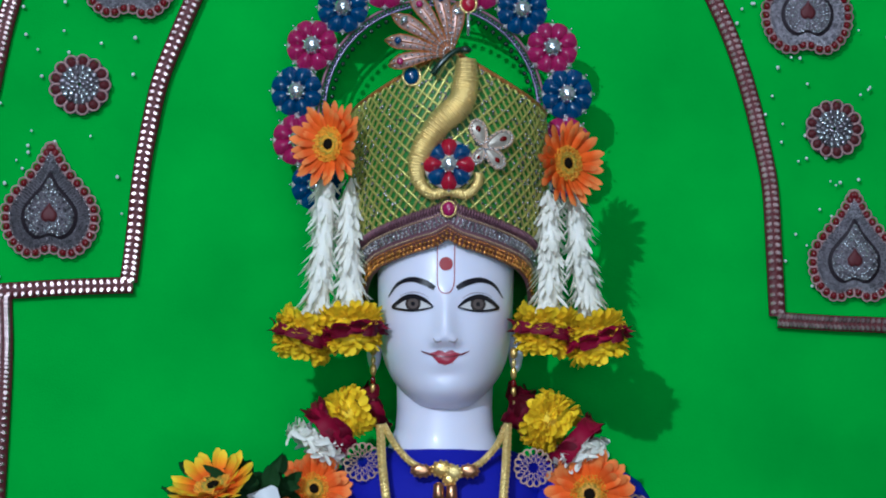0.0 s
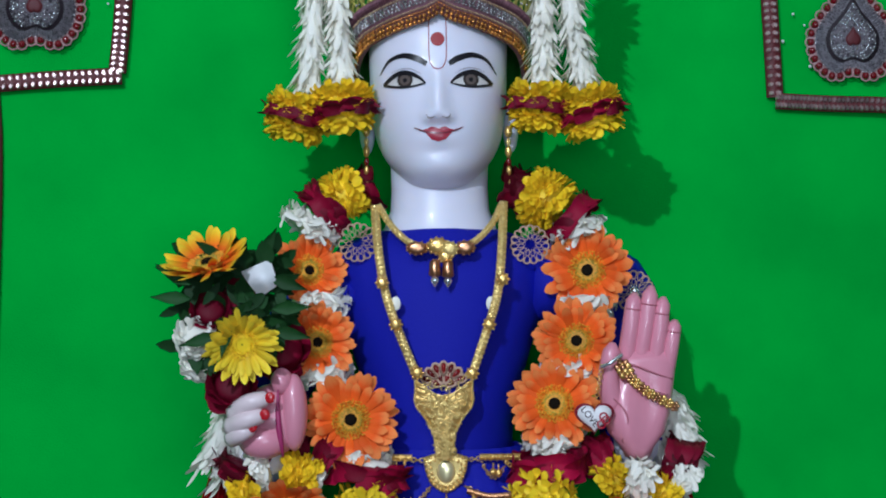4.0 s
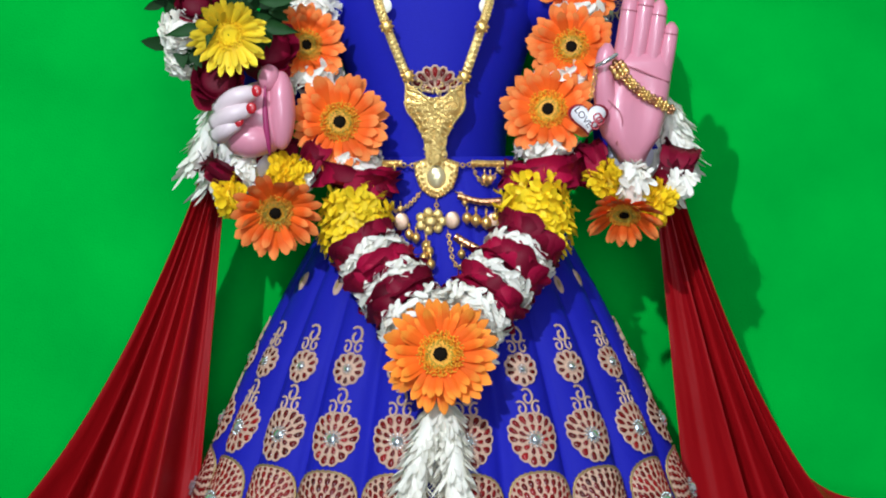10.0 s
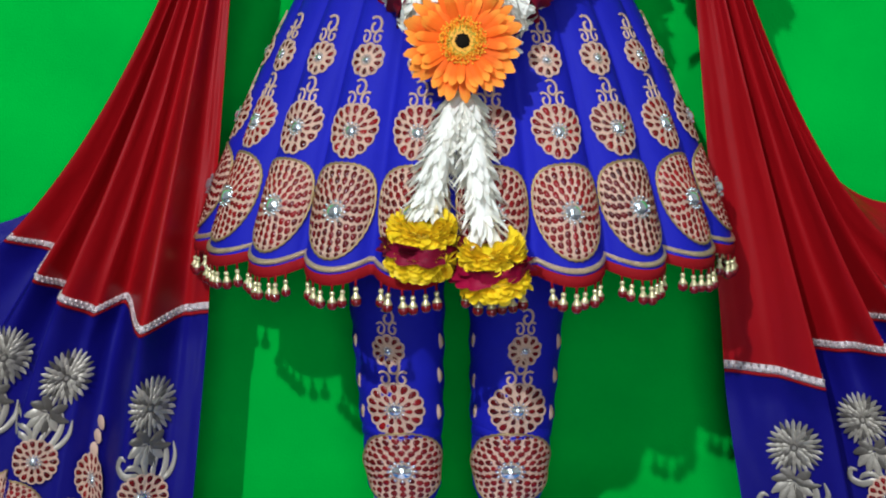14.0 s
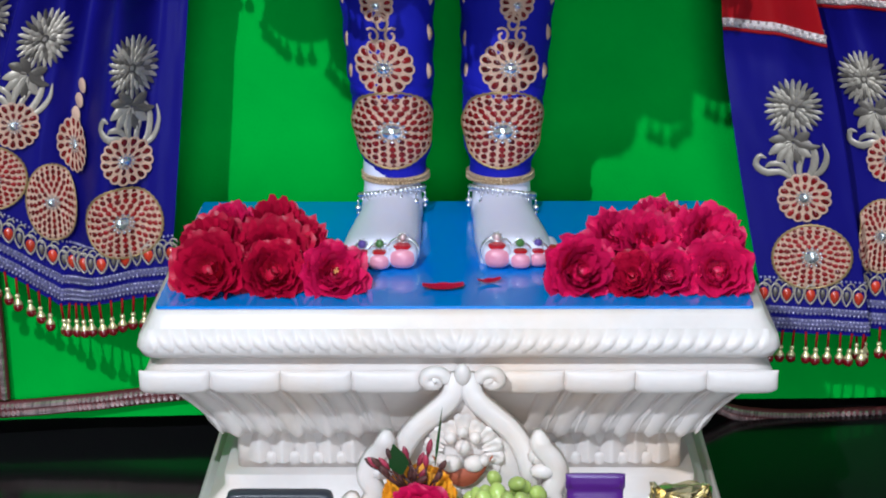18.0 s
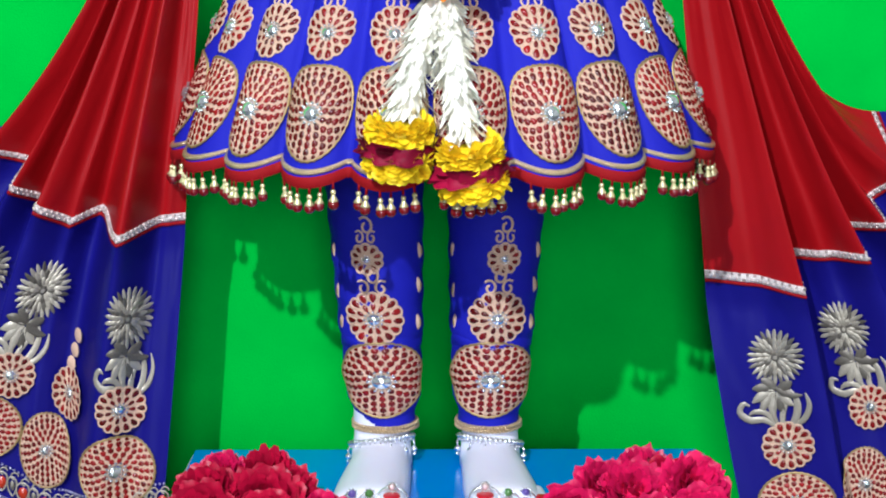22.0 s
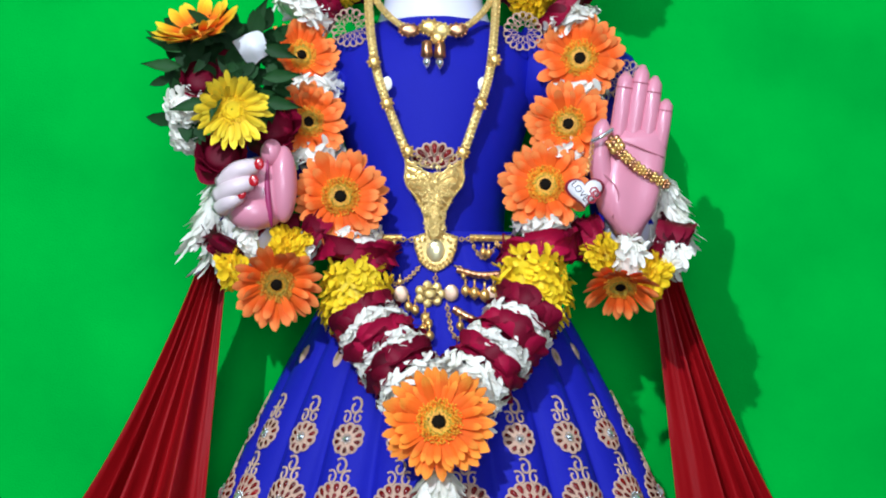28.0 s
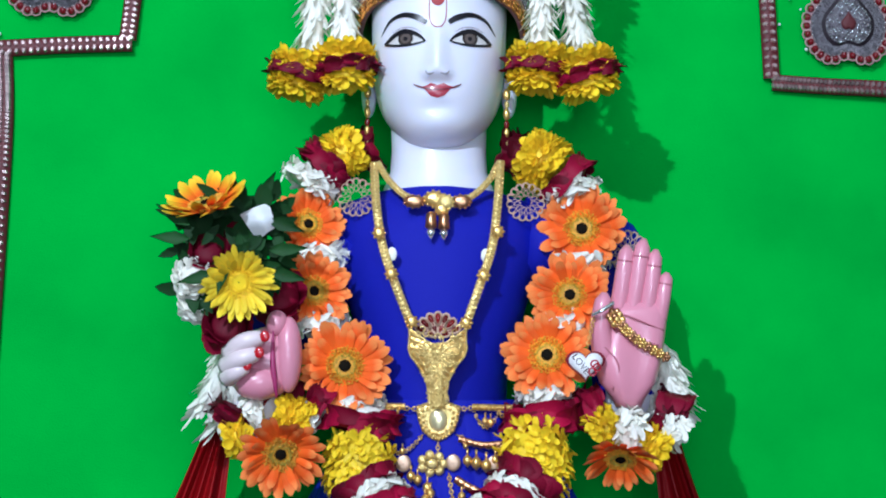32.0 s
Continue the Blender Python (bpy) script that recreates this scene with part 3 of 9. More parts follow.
def skirt_at(theta, z, lift=0.0):
    """A point of the flared skirt of rolled pleats: theta in degrees from the front to the right."""
    a, b = lerp_table(SKIRT, z)
    mid, half, phi = pleat_of(theta)
    s = max(0.0, min(1.0, (0.87 - z) / 0.30))
    w = min(0.036, pleat_width(mid, half, z))
    sag = w / math.sin(ROLL) * (1 - math.sqrt(max(0.0, 1 - (phi * math.sin(ROLL)) ** 2))) * s ** 0.7
    t = radians(theta)
    n = Vector((b * math.sin(t), -a * math.cos(t), 0)).normalized()
    return Vector((SKX + a * math.sin(t), SKY - b * math.cos(t), z + 0.009 * s * s * phi * phi)) + n * (lift - sag)


dress = thing("dress", (SKX, SKY, 0.525), "royal blue dress with flared pleated skirt, beaded medallions and tassel hem", "dress")
g = Geo()
N = 360
g.grid([[skirt_at(360 * (k + 0.5) / N, z) + Vector((0.0012 * noise.noise((k * 0.11, z * 9, 0)), -0.0016 * noise.noise((k * 0.09, z * 14, 4)), 0)) for k in range(N)] for z in np.linspace(0.525, 0.88, 48)], closed_u=True)
g.make("skirt", BLUE, dress)
g = Geo()
rows = []
for z, hx, fy, by in ((0.87, 0.066, 1.757, 1.90), (0.90, 0.068, 1.757, 1.90), (0.95, 0.080, 1.755, 1.905), (1.0, 0.095, 1.76, 1.91), (1.03, 0.102, 1.766, 1.91), (1.05, 0.107, 1.774, 1.91), (1.068, 0.097, 1.784, 1.905), (1.079, 0.064, 1.793, 1.90), (1.083, 0.049, 1.797, 1.893)):
    rows.append(ring(-0.003, (fy + by) / 2, z, hx, (by - fy) / 2, 64))
g.grid(rows, closed_u=True)
g.make("bodice", BLUE, dress)
for pts in ([(-0.085, 1.835, 1.035), (-0.16, 1.85, 0.95), (-0.182, 1.82, 0.88), (-0.172, 1.77, 0.872)], [(0.08, 1.835, 1.035), (0.160, 1.848, 1.022), (0.178, 1.84, 0.94), (0.180, 1.78, 0.868)]):
    g = Geo()
    g.tube(spline(pts, 16), lambda t: 0.042 - 0.008 * t, 18)
    g.make("sleeve", BLUE, dress)

leggings = thing("leggings", (0, 1.795, 0.27), "royal blue leggings with beaded medallions", "leggings")
LEG = [(0.262, 0.0280), (0.276, 0.0288), (0.290, 0.0335), (0.316, 0.0362), (0.346, 0.0365), (0.356, 0.0390), (0.37, 0.0395), (0.45, 0.0432), (0.62, 0.050)]


def leg_at(cx, theta, z, lift=0.0):
    r = lerp_table(LEG, z)[0] + lift + 0.0009 * math.sin(z * 190 + theta * 0.03)
    t = radians(theta)
    lean = (1 if cx > 0 else -1) * 0.034 * (z - 0.262)
    return Vector((cx + lean + r * math.sin(t), 1.797 - r * math.cos(t), z))


for cx in (-0.0507, 0.0457):
    g = Geo()
    g.grid([[leg_at(cx, 7.5 * k, z) for k in range(48)] for z in np.linspace(0.262, 0.62, 50)], closed_u=True)
    g.make("leg_tube", BLUE, leggings)


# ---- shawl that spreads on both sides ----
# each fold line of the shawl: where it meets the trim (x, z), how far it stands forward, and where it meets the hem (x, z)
# left table is scaled towards the camera's eye so its outline fits the view
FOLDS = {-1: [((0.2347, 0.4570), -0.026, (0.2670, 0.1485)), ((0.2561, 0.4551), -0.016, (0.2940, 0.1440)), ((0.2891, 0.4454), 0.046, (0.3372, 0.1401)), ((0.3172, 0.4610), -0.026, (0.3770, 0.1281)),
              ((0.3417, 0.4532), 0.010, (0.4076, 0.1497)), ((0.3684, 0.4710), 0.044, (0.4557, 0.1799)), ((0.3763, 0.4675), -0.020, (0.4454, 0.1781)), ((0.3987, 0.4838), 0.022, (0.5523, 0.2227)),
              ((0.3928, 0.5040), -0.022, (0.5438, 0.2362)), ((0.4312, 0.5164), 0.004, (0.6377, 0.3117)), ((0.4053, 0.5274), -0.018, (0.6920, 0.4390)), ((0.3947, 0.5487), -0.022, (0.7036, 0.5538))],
         1: [((0.2497, 0.3909), -0.010, (0.307, 0.089)), ((0.2950, 0.3890), 0.006, (0.356, 0.087)), ((0.3390, 0.3822), 0.034, (0.405, 0.087)), ((0.3310, 0.4066), -0.030, (0.390, 0.087)),
             ((0.3640, 0.4110), 0.002, (0.446, 0.088)), ((0.3981, 0.4143), 0.036, (0.498, 0.096)), ((0.3870, 0.4331), -0.024, (0.480, 0.118)), ((0.4201, 0.4414), 0.018, (0.580, 0.160)),
             ((0.4120, 0.4620), -0.026, (0.570, 0.200)), ((0.4400, 0.4850), -0.006, (0.680, 0.300)), ((0.4240, 0.5179), -0.016, (0.700, 0.420)), ((0.4127, 0.5451), -0.024, (0.720, 0.530))]}
RED_END = 0.5


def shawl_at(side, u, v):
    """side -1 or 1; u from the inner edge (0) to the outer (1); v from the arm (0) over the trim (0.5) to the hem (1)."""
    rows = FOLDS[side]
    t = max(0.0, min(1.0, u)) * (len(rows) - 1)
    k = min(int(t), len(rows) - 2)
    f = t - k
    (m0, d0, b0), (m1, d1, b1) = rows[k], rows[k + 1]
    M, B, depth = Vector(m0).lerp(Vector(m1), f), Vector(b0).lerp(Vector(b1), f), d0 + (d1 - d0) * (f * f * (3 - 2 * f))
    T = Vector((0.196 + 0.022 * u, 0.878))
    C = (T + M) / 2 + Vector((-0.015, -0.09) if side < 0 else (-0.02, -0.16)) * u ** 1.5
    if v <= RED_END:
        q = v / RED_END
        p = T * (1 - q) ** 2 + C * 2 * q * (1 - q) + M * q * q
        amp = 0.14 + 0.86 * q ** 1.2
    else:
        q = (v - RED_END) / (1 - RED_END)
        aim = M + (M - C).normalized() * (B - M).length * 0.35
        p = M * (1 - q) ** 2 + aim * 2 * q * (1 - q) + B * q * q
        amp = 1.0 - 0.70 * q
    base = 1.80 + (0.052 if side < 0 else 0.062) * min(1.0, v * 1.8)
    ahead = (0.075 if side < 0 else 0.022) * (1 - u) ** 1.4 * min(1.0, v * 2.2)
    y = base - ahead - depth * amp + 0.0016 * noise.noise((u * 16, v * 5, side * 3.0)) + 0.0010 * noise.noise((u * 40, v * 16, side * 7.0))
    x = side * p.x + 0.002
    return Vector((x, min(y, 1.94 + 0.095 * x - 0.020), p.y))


SHAWL_COLS = np.linspace(0, 1, 265)
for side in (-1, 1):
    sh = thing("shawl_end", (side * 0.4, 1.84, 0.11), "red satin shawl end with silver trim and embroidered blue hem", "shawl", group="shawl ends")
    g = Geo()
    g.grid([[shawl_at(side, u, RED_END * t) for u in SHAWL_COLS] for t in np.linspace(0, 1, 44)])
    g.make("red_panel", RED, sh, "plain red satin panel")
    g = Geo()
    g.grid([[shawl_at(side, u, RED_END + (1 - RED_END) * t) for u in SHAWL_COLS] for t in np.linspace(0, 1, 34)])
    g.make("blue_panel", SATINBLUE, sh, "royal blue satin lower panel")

# ---- crown ----
crown = thing("crown", (0, 1.84, 1.23), "green and gold turban crown with jewelled halo ring", "crown")

# ---- embroidery ----
BEIGE = mat("beige_cord", (0.58, 0.385, 0.275), 0.7, grain=0.2, grain_scale=900, stain=0.12, stain_scale=60, vary=0.08)
EMBER = mat("orange_red_bead", (0.50, 0.035, 0.012), 0.3, coat=0.2, vary=0.2)
BACKING = mat("dark_red_backing", (0.05, 0.003, 0.006), 0.6, grain=0.3, grain_scale=900)
OLIVE = mat("antique_gold_cord", (0.35, 0.24, 0.10), 0.45, metal=0.5, grain=0.3, grain_scale=900)
RUBY = mat("red_bead", (0.15, 0.004, 0.005), 0.22, spec=0.4, vary=0.5)
SILVER = mat("silver_thread", (0.46, 0.41, 0.335), 0.45, metal=0.45, grain=0.3, grain_scale=700, vary=0.15)
# darker of the two thread tones, set for contrast
DULL = mat("dark_silver_thread", (0.17, 0.15, 0.125), 0.5, metal=0.5, grain=0.4, grain_scale=700, vary=0.2)
CRYSTAL = mat("crystal", (0.85, 0.90, 0.93), 0.08, metal=0.85, vary=0.15)
DARKRED = mat("dark_red_ball", (0.16, 0.004, 0.008), 0.15, coat=0.6)
MAROON = mat("maroon_trim", (0.10, 0.012, 0.015), 0.6, grain=0.2, grain_scale=600)
ROSESTONE = mat("rose_rhinestone", (0.80, 0.60, 0.58), 0.15, metal=0.7, vary=0.35)


def drop_outline(r, length, width, n=11):
    """A teardrop on the ray at radius r, pointing to the middle."""
    pts = []
    for k in range(n):
        a = 2 * math.pi * k / n
        pts.append((width * 0.5 * math.sin(a) * math.sin(a / 2) ** 0.6 * (1 if a < 3.15 else 1), r - length * 0.5 * math.cos(a)))
    return pts


def turn2(p, a):
    return (p[0] * math.cos(a) - p[1] * math.sin(a), p[0] * math.sin(a) + p[1] * math.cos(a))


class Flat:
    """Embroidery laid out flat: vertices (u, v, height)."""

    def __init__(self):
        self.geo = {}

    def g(self, key):
        return self.geo.setdefault(key, Geo())

    def disc(self, key, r, h, n=32, c=(0, 0), squash=1.0):
        v = [(c[0], c[1], h)]
        f = []
        levels = (0.15, 0.3, 0.45, 0.6, 0.75, 0.88, 1.0)
        for ri in levels:
            v += [(c[0] + r * ri * math.cos(6.2832 * k / n), c[1] + squash * r * ri * math.sin(6.2832 * k / n), h) for k in range(n)]
        v += [(c[0] + r * math.cos(6.2832 * k / n), c[1] + squash * r * math.sin(6.2832 * k / n), 0) for k in range(n)]
        for k in range(n):
            j = (k + 1) % n
            f.append((0, 1 + k, 1 + j))
            f += [(1 + q * n + k, 1 + q * n + n + k, 1 + q * n + n + j, 1 + q * n + j) for q in range(len(levels))]
        self.g(key).add(v, f)

    def cord(self, key, pts, r, h, closed=True):
        n = len(pts)
        rows = []
        for i, p in enumerate(pts):
            a = pts[(i - 1) % n] if closed or i else p
            b = pts[(i + 1) % n] if closed or i < n - 1 else p
            dx, dy = b[0] - a[0], b[1] - a[1]
            l = math.hypot(dx, dy) or 1
            nx, ny = -dy / l, dx / l
            rows.append([(p[0] - nx * r, p[1] - ny * r, h - r * 0.3), (p[0] - nx * r * 0.5, p[1] - ny * r * 0.5, h + r * 0.7),
                         (p[0] + nx * r * 0.5, p[1] + ny * r * 0.5, h + r * 0.7), (p[0] + nx * r, p[1] + ny * r, h - r * 0.3)])
        self.g(key).grid(rows, closed_v=closed)

    def dome(self, key, pts, h, top, shrink=0.75):
        n = len(pts)
        cx, cy = sum(p[0] for p in pts) / n, sum(p[1] for p in pts) / n
        v = [(p[0], p[1], h) for p in pts] + [(cx + (p[0] - cx) * shrink * 0.7, cy + (p[1] - cy) * shrink * 0.7, top) for p in pts] + [(cx, cy, top * 1.05)]
        f = []
        for k in range(n):
            j = (k + 1) % n
            f += [(k, j, n + j, n + k), (n + k, n + j, 2 * n)]
        self.g(key).add(v, f)

    def leaf(self, key, spine, width, top):
        """A ridged leaf along a spine, widest before the middle."""
        n = len(spine)
        rows = []
        for i, p in enumerate(spine):
            a, b = spine[max(0, i - 1)], spine[min(n - 1, i + 1)]
            dx, dy = b[0] - a[0], b[1] - a[1]
            l = math.hypot(dx, dy) or 1
            t = i / (n - 1)
            w = width * 0.5 * (0.10 + 0.90 * math.sin(3.1416 * min(1, 0.10 + 0.88 * t)) ** 0.8)
            nx, ny = -dy / l * w, dx / l * w
            h = top * (0.5 + 0.5 * math.sin(3.1416 * t))
            rows.append([(p[0] - nx, p[1] - ny, 0.0002), (p[0] - nx * 0.55, p[1] - ny * 0.55, h), (p[0], p[1], h * 0.62), (p[0] + nx * 0.55, p[1] + ny * 0.55, h), (p[0] + nx, p[1] + ny, 0.0002)])
        self.g(key).grid(rows)

    def stone(self, r, h):
        """A crystal ringed by small claws."""
        self.dome("stone", [(r * math.cos(6.2832 * k / 10), r * math.sin(6.2832 * k / 10)) for k in range(10)], h, h + r * 0.55, 0.9)
        for k in range(12):
            a = 6.2832 * k / 12
            c = (1.28 * r * math.cos(a), 1.28 * r * math.sin(a))
            self.dome("stone", [(c[0] + 0.24 * r * math.cos(b), c[1] + 0.24 * r * math.sin(b)) for b in (0, 1.57, 3.14, 4.71)], h, h + r * 0.3, 0.8)

    def ring_of_drops(self, r, n, length, width, h, wire, phase=0.0, squash=1.0, raised=0.0):
        """Red drops, each in a loop of cord, pointing to the middle."""
        for k in range(n):
            a = 6.28318 * (k + phase) / n
            for key, s in (("cord", 1.16), ("bead", 1.0)):
                pts = [turn2((x * s, r + (y - r) * s), a) for x, y in drop_outline(r, length, width, 9)]
                pts = [(x, y * squash) for x, y in pts]
                if key == "cord":
                    self.cord("cord", pts, wire, h)
                else:
                    self.dome("bead", pts, h * 0.8, h + raised, 0.95)

    def curl(self, c, r, sign, wire, h, tail=1.4):
        pts = []
        for k in range(15):
            t = k / 14
            a = 1.6 + sign * (7.0 * t)
            q = r * (0.3 + 0.8 * t)
            pts.append((c[0] + q * math.cos(a), c[1] + q * math.sin(a) * tail))
        self.cord("cord", pts, wire * 1.5, h, closed=False)

    def lay(self, name, parent, surf, label=""):
        """Maps the layout through surf(u, v) -> point, normal."""
        keys = {"cord": ("cord", BEIGE), "bead": ("red_beadwork", RUBY), "stone": ("crystal", CRYSTAL), "rim": ("rim", OLIVE), "silver": ("silver_thread", SILVER), "dull": ("dull_thread", DULL), "ember": ("orange_bead", EMBER), "pearl": ("pearl", WHITEPET), "base": ("backing", BACKING), "ground": ("ground", BEIGE)}
        root = None
        for key in ("base", "ground", "rim", "silver", "dull", "ember", "cord", "pearl", "bead", "stone"):
            if key not in self.geo:
                continue
            out = Geo()
            src = self.geo[key]
            vv = []
            for u, v, h in src.v:
                p, n = surf(u, v)
                vv.append(p + n * h)
            out.add(vv, src.f)
            if root is None:
                root = out.make(name, keys[key][1], parent, label)
            else:
                ob = out.make(keys[key][0], keys[key][1], root)
                if key in ("bead", "cord", "stone"):
                    ob["kind"] = "stuff"
        return root


def big_medallion(r, squash=1.0):
    f = Flat()
    f.disc("ground", r * 0.99, 0.0015, 40, squash=squash)
    for rr, n, ln, wd in ((0.315, 11, 0.200, 0.165), (0.48, 16, 0.205, 0.190), (0.645, 21, 0.200, 0.195), (0.80, 25, 0.190, 0.195), (0.93, 29, 0.100, 0.145)):
        f.ring_of_drops(rr * r, n, ln * r, wd * r, 0.0016, r * 0.010, phase=0.5 * (n % 2), squash=squash, raised=0.0007)
    rim = [(r * 1.0 * math.cos(6.2832 * k / 80) * (1 + 0.02 * (k % 2)), squash * r * math.sin(6.2832 * k / 80) * (1 + 0.02 * (k % 2))) for k in range(80)]
    f.cord("rim", rim, r * 0.034, 0.0016)
    f.stone(r * 0.200, 0.0028)
    return f


def mid_medallion(r, curls=True, backed=True):
    f = Flat()
    w = r * 0.030
    if backed:
        f.disc("ground", r * 0.93, 0.0011, 28)
    for rr, n, ln, wd in ((0.47, 11, 0.31, 0.225), (0.83, 15, 0.37, 0.30)):
        f.ring_of_drops(rr * r, n, ln * r, wd * r, 0.0014, w * 0.7, raised=0.0007)
    for k in range(15):
        a = 6.2832 * k / 15
        f.cord("cord", [turn2((0.205 * r * math.sin(q), 0.86 * r + 0.20 * r * math.cos(q)), a) for q in np.linspace(-2.0, 2.0, 9)], w * 1.35, 0.0013, closed=False)
    f.stone(r * 0.235, 0.0021)
    if curls:
        f.curl((-0.30 * r, 1.22 * r), 0.21 * r, 1, w, 0.0014)
        f.curl((0.30 * r, 1.22 * r), 0.21 * r, -1, w, 0.0014)
        f.curl((0.0, 1.68 * r), 0.25 * r, 1, w * 1.1, 0.0014)
    return f


def small_medallion(r):
    f = Flat()
    f.disc("ground", r * 0.86, 0.0011, 20)
    w = r * 0.045
    f.ring_of_drops(0.70 * r, 10, 0.44 * r, 0.36 * r, 0.0014, w * 0.7, raised=0.0007)
    for k in range(10):
        a = 6.2832 * k / 10
        f.cord("cord", [turn2((0.28 * r * math.sin(q), 0.78 * r + 0.26 * r * math.cos(q)), a) for q in np.linspace(-2.0, 2.0, 8)], w * 1.3, 0.0013, closed=False)
    f.disc("cord", r * 0.36, 0.002, 12)
    f.stone(r * 0.21, 0.0024)
    f.curl((-0.38 * r, 1.38 * r), 0.30 * r, 1, w, 0.0014)
    f.curl((0.38 * r, 1.38 * r), 0.30 * r, -1, w, 0.0014)
    f.curl((0.05 * r, 2.10 * r), 0.42 * r, 1, w * 1.2, 0.0014)
    return f


def silver_flower(r):
    """A thread sunflower over a lily and curling leaves."""
    f = Flat()
    f.disc("dull", 0.70 * r, 0.0006, 30)
    for n, rr, ln, wd, top in ((26, 0.86, 0.46, 0.165, 0.0012), (22, 0.60, 0.44, 0.19, 0.0020), (14, 0.34, 0.38, 0.19, 0.0027)):
        for k in range(n):
            a = 6.2832 * (k + 0.5 * (n == 24)) / n
            spine = [turn2((0, (rr + ln * (t - 0.5)) * r), a) for t in np.linspace(0, 1, 5)]
            f.leaf("silver" if (k + n // 2) % 3 else "dull", spine, wd * r, top)
    f.disc("dull", 0.15 * r, 0.0030, 12)
    f.disc("silver", 0.08 * r, 0.0034, 10)
    for ang, ln in ((160, 0.95), (128, 0.75), (190, 1.05), (218, 1.05), (246, 1.0), (276, 0.95), (306, 0.85), (336, 0.75), (20, 0.7)):
        d = radians(ang)
        c = (0.02 * r, -1.28 * r)
        spine = [(c[0] + math.cos(d + 0.25 * t) * ln * r * t, c[1] + math.sin(d + 0.25 * t) * ln * r * t) for t in np.linspace(0.06, 1, 7)]
        f.leaf("silver" if ang % 4 else "dull", spine, 0.40 * r, 0.0024)
    f.leaf("dull", [(x * r, y * r) for x, y in ((0.0, -1.2), (0.3, -1.38), (0.7, -1.46), (1.0, -1.4))], 0.30 * r, 0.0034)
    for path, w in ((((0.2, -2.85), (-0.45, -2.4), (-1.05, -2.4), (-1.45, -2.1), (-1.3, -1.76), (-1.05, -1.85)), 0.42), (((0.05, -2.8), (-0.4, -2.15), (-0.85, -2.08), (-1.1, -2.2)), 0.34),
                    (((0.4, -2.85), (0.75, -2.3), (0.80, -1.7), (0.55, -1.2)), 0.44), (((0.5, -2.75), (1.05, -2.35), (1.25, -1.8), (1.1, -1.3)), 0.36), (((0.25, -2.75), (0.25, -2.2), (0.45, -1.65)), 0.36), (((0.1, -2.7), (-0.1, -2.2), (0.05, -1.75)), 0.3)):
        pts = spline([(x * r, 0, y * r) for x, y in path], 14)
        f.leaf("silver", [(p.x, p.z) for p in pts], 0.66 * w * r, 0.0019)
    return f


def skirt_surf(theta0, z0):
    """Maps embroidery onto one pleat, so that it bends round the roll and stops in the fold."""
    mid, half, phi0 = pleat_of(theta0)
    turn0 = math.asin(max(-1.0, min(1.0, phi0 * math.sin(ROLL))))

    def surf(u, v):
        z = z0 + v * 0.92
        r = pleat_width(mid, half, z) / math.sin(ROLL)
        phi = math.sin(max(-ROLL, min(ROLL, turn0 + u / r))) / math.sin(ROLL)
        phi = max(-0.985, min(0.985, phi))
        th = mid + phi * half
        p = skirt_at(th, z)
        e = 0.02 * half * (-1 if phi > 0 else 1)
        n = ((skirt_at(th + e, z) - p) * (1 if e > 0 else -1)).cross(skirt_at(th, z + 0.003) - p).normalized()
        return p, n if n.dot(p - Vector((SKX, SKY, p.z))) > 0 else -n

    return surf


for mid in (8.5, 25.25, 42, 61.25, 83.5):
    for th in (SPIN - mid, SPIN + mid):
        big_medallion(0.0340, 1.20).lay("big_medallion", dress, skirt_surf(th, 0.5755), "round beaded medallion with crystal centre")
        mid_medallion(0.0222).lay("middle_medallion", dress, skirt_surf(th, 0.6390), "beaded medallion with cord curls")
        small_medallion(0.0142).lay("small_medallion", dress, skirt_surf(th, 0.6965), "small beaded flower with cord curl")
for th, z in ((-64, 0.768), (-41, 0.766), (50, 0.765), (64, 0.77)):
    f = Flat()
    f.dome("cord", [(0.0045 * math.cos(q), 0.009 * math.sin(q)) for q in np.linspace(0, 6.2832, 14, endpoint=False)], 0, 0.002)
    f.dome("rim", [(0.0022 * math.cos(q), 0.0055 * math.sin(q)) for q in np.linspace(0, 6.2832, 10, endpoint=False)], 0.001, 0.0026)
    f.lay("oval_patch", dress, skirt_surf(th, z))

# hem trim and tassels
GOLDTRIM = mat("gold_sequin_trim", (0.62, 0.45, 0.27), 0.35, metal=0.6, grain=0.4, grain_scale=1000, bump=0.8, bump_scale=900)
REDTRIM = mat("red_trim", (0.26, 0.006, 0.009), 0.7, spec=0.1, grain=0.2, grain_scale=900)
PALEGOLD = mat("pale_gold_bead", (0.85, 0.75, 0.42), 0.25, metal=0.6, stain=0.1)
for name, z0, z1, lift, material in (("gold_trim", 0.5270, 0.5318, 0.0026, GOLDTRIM), ("red_trim", 0.516, 0.5255, 0.0012, REDTRIM)):
    g = Geo()
    rows = []
    for z, l in ((z0, 0.0), (z0 + 0.001, lift), (z1 - 0.001, lift), (z1, 0.0)):
        rows.append([skirt_at(360 * (k + 0.5) / N, max(z, 0.525), l) + Vector((0, 0, min(0.0, z - 0.525))) for k in range(N)])
    g.grid(rows, closed_u=True)
    g.make(name, material, dress)


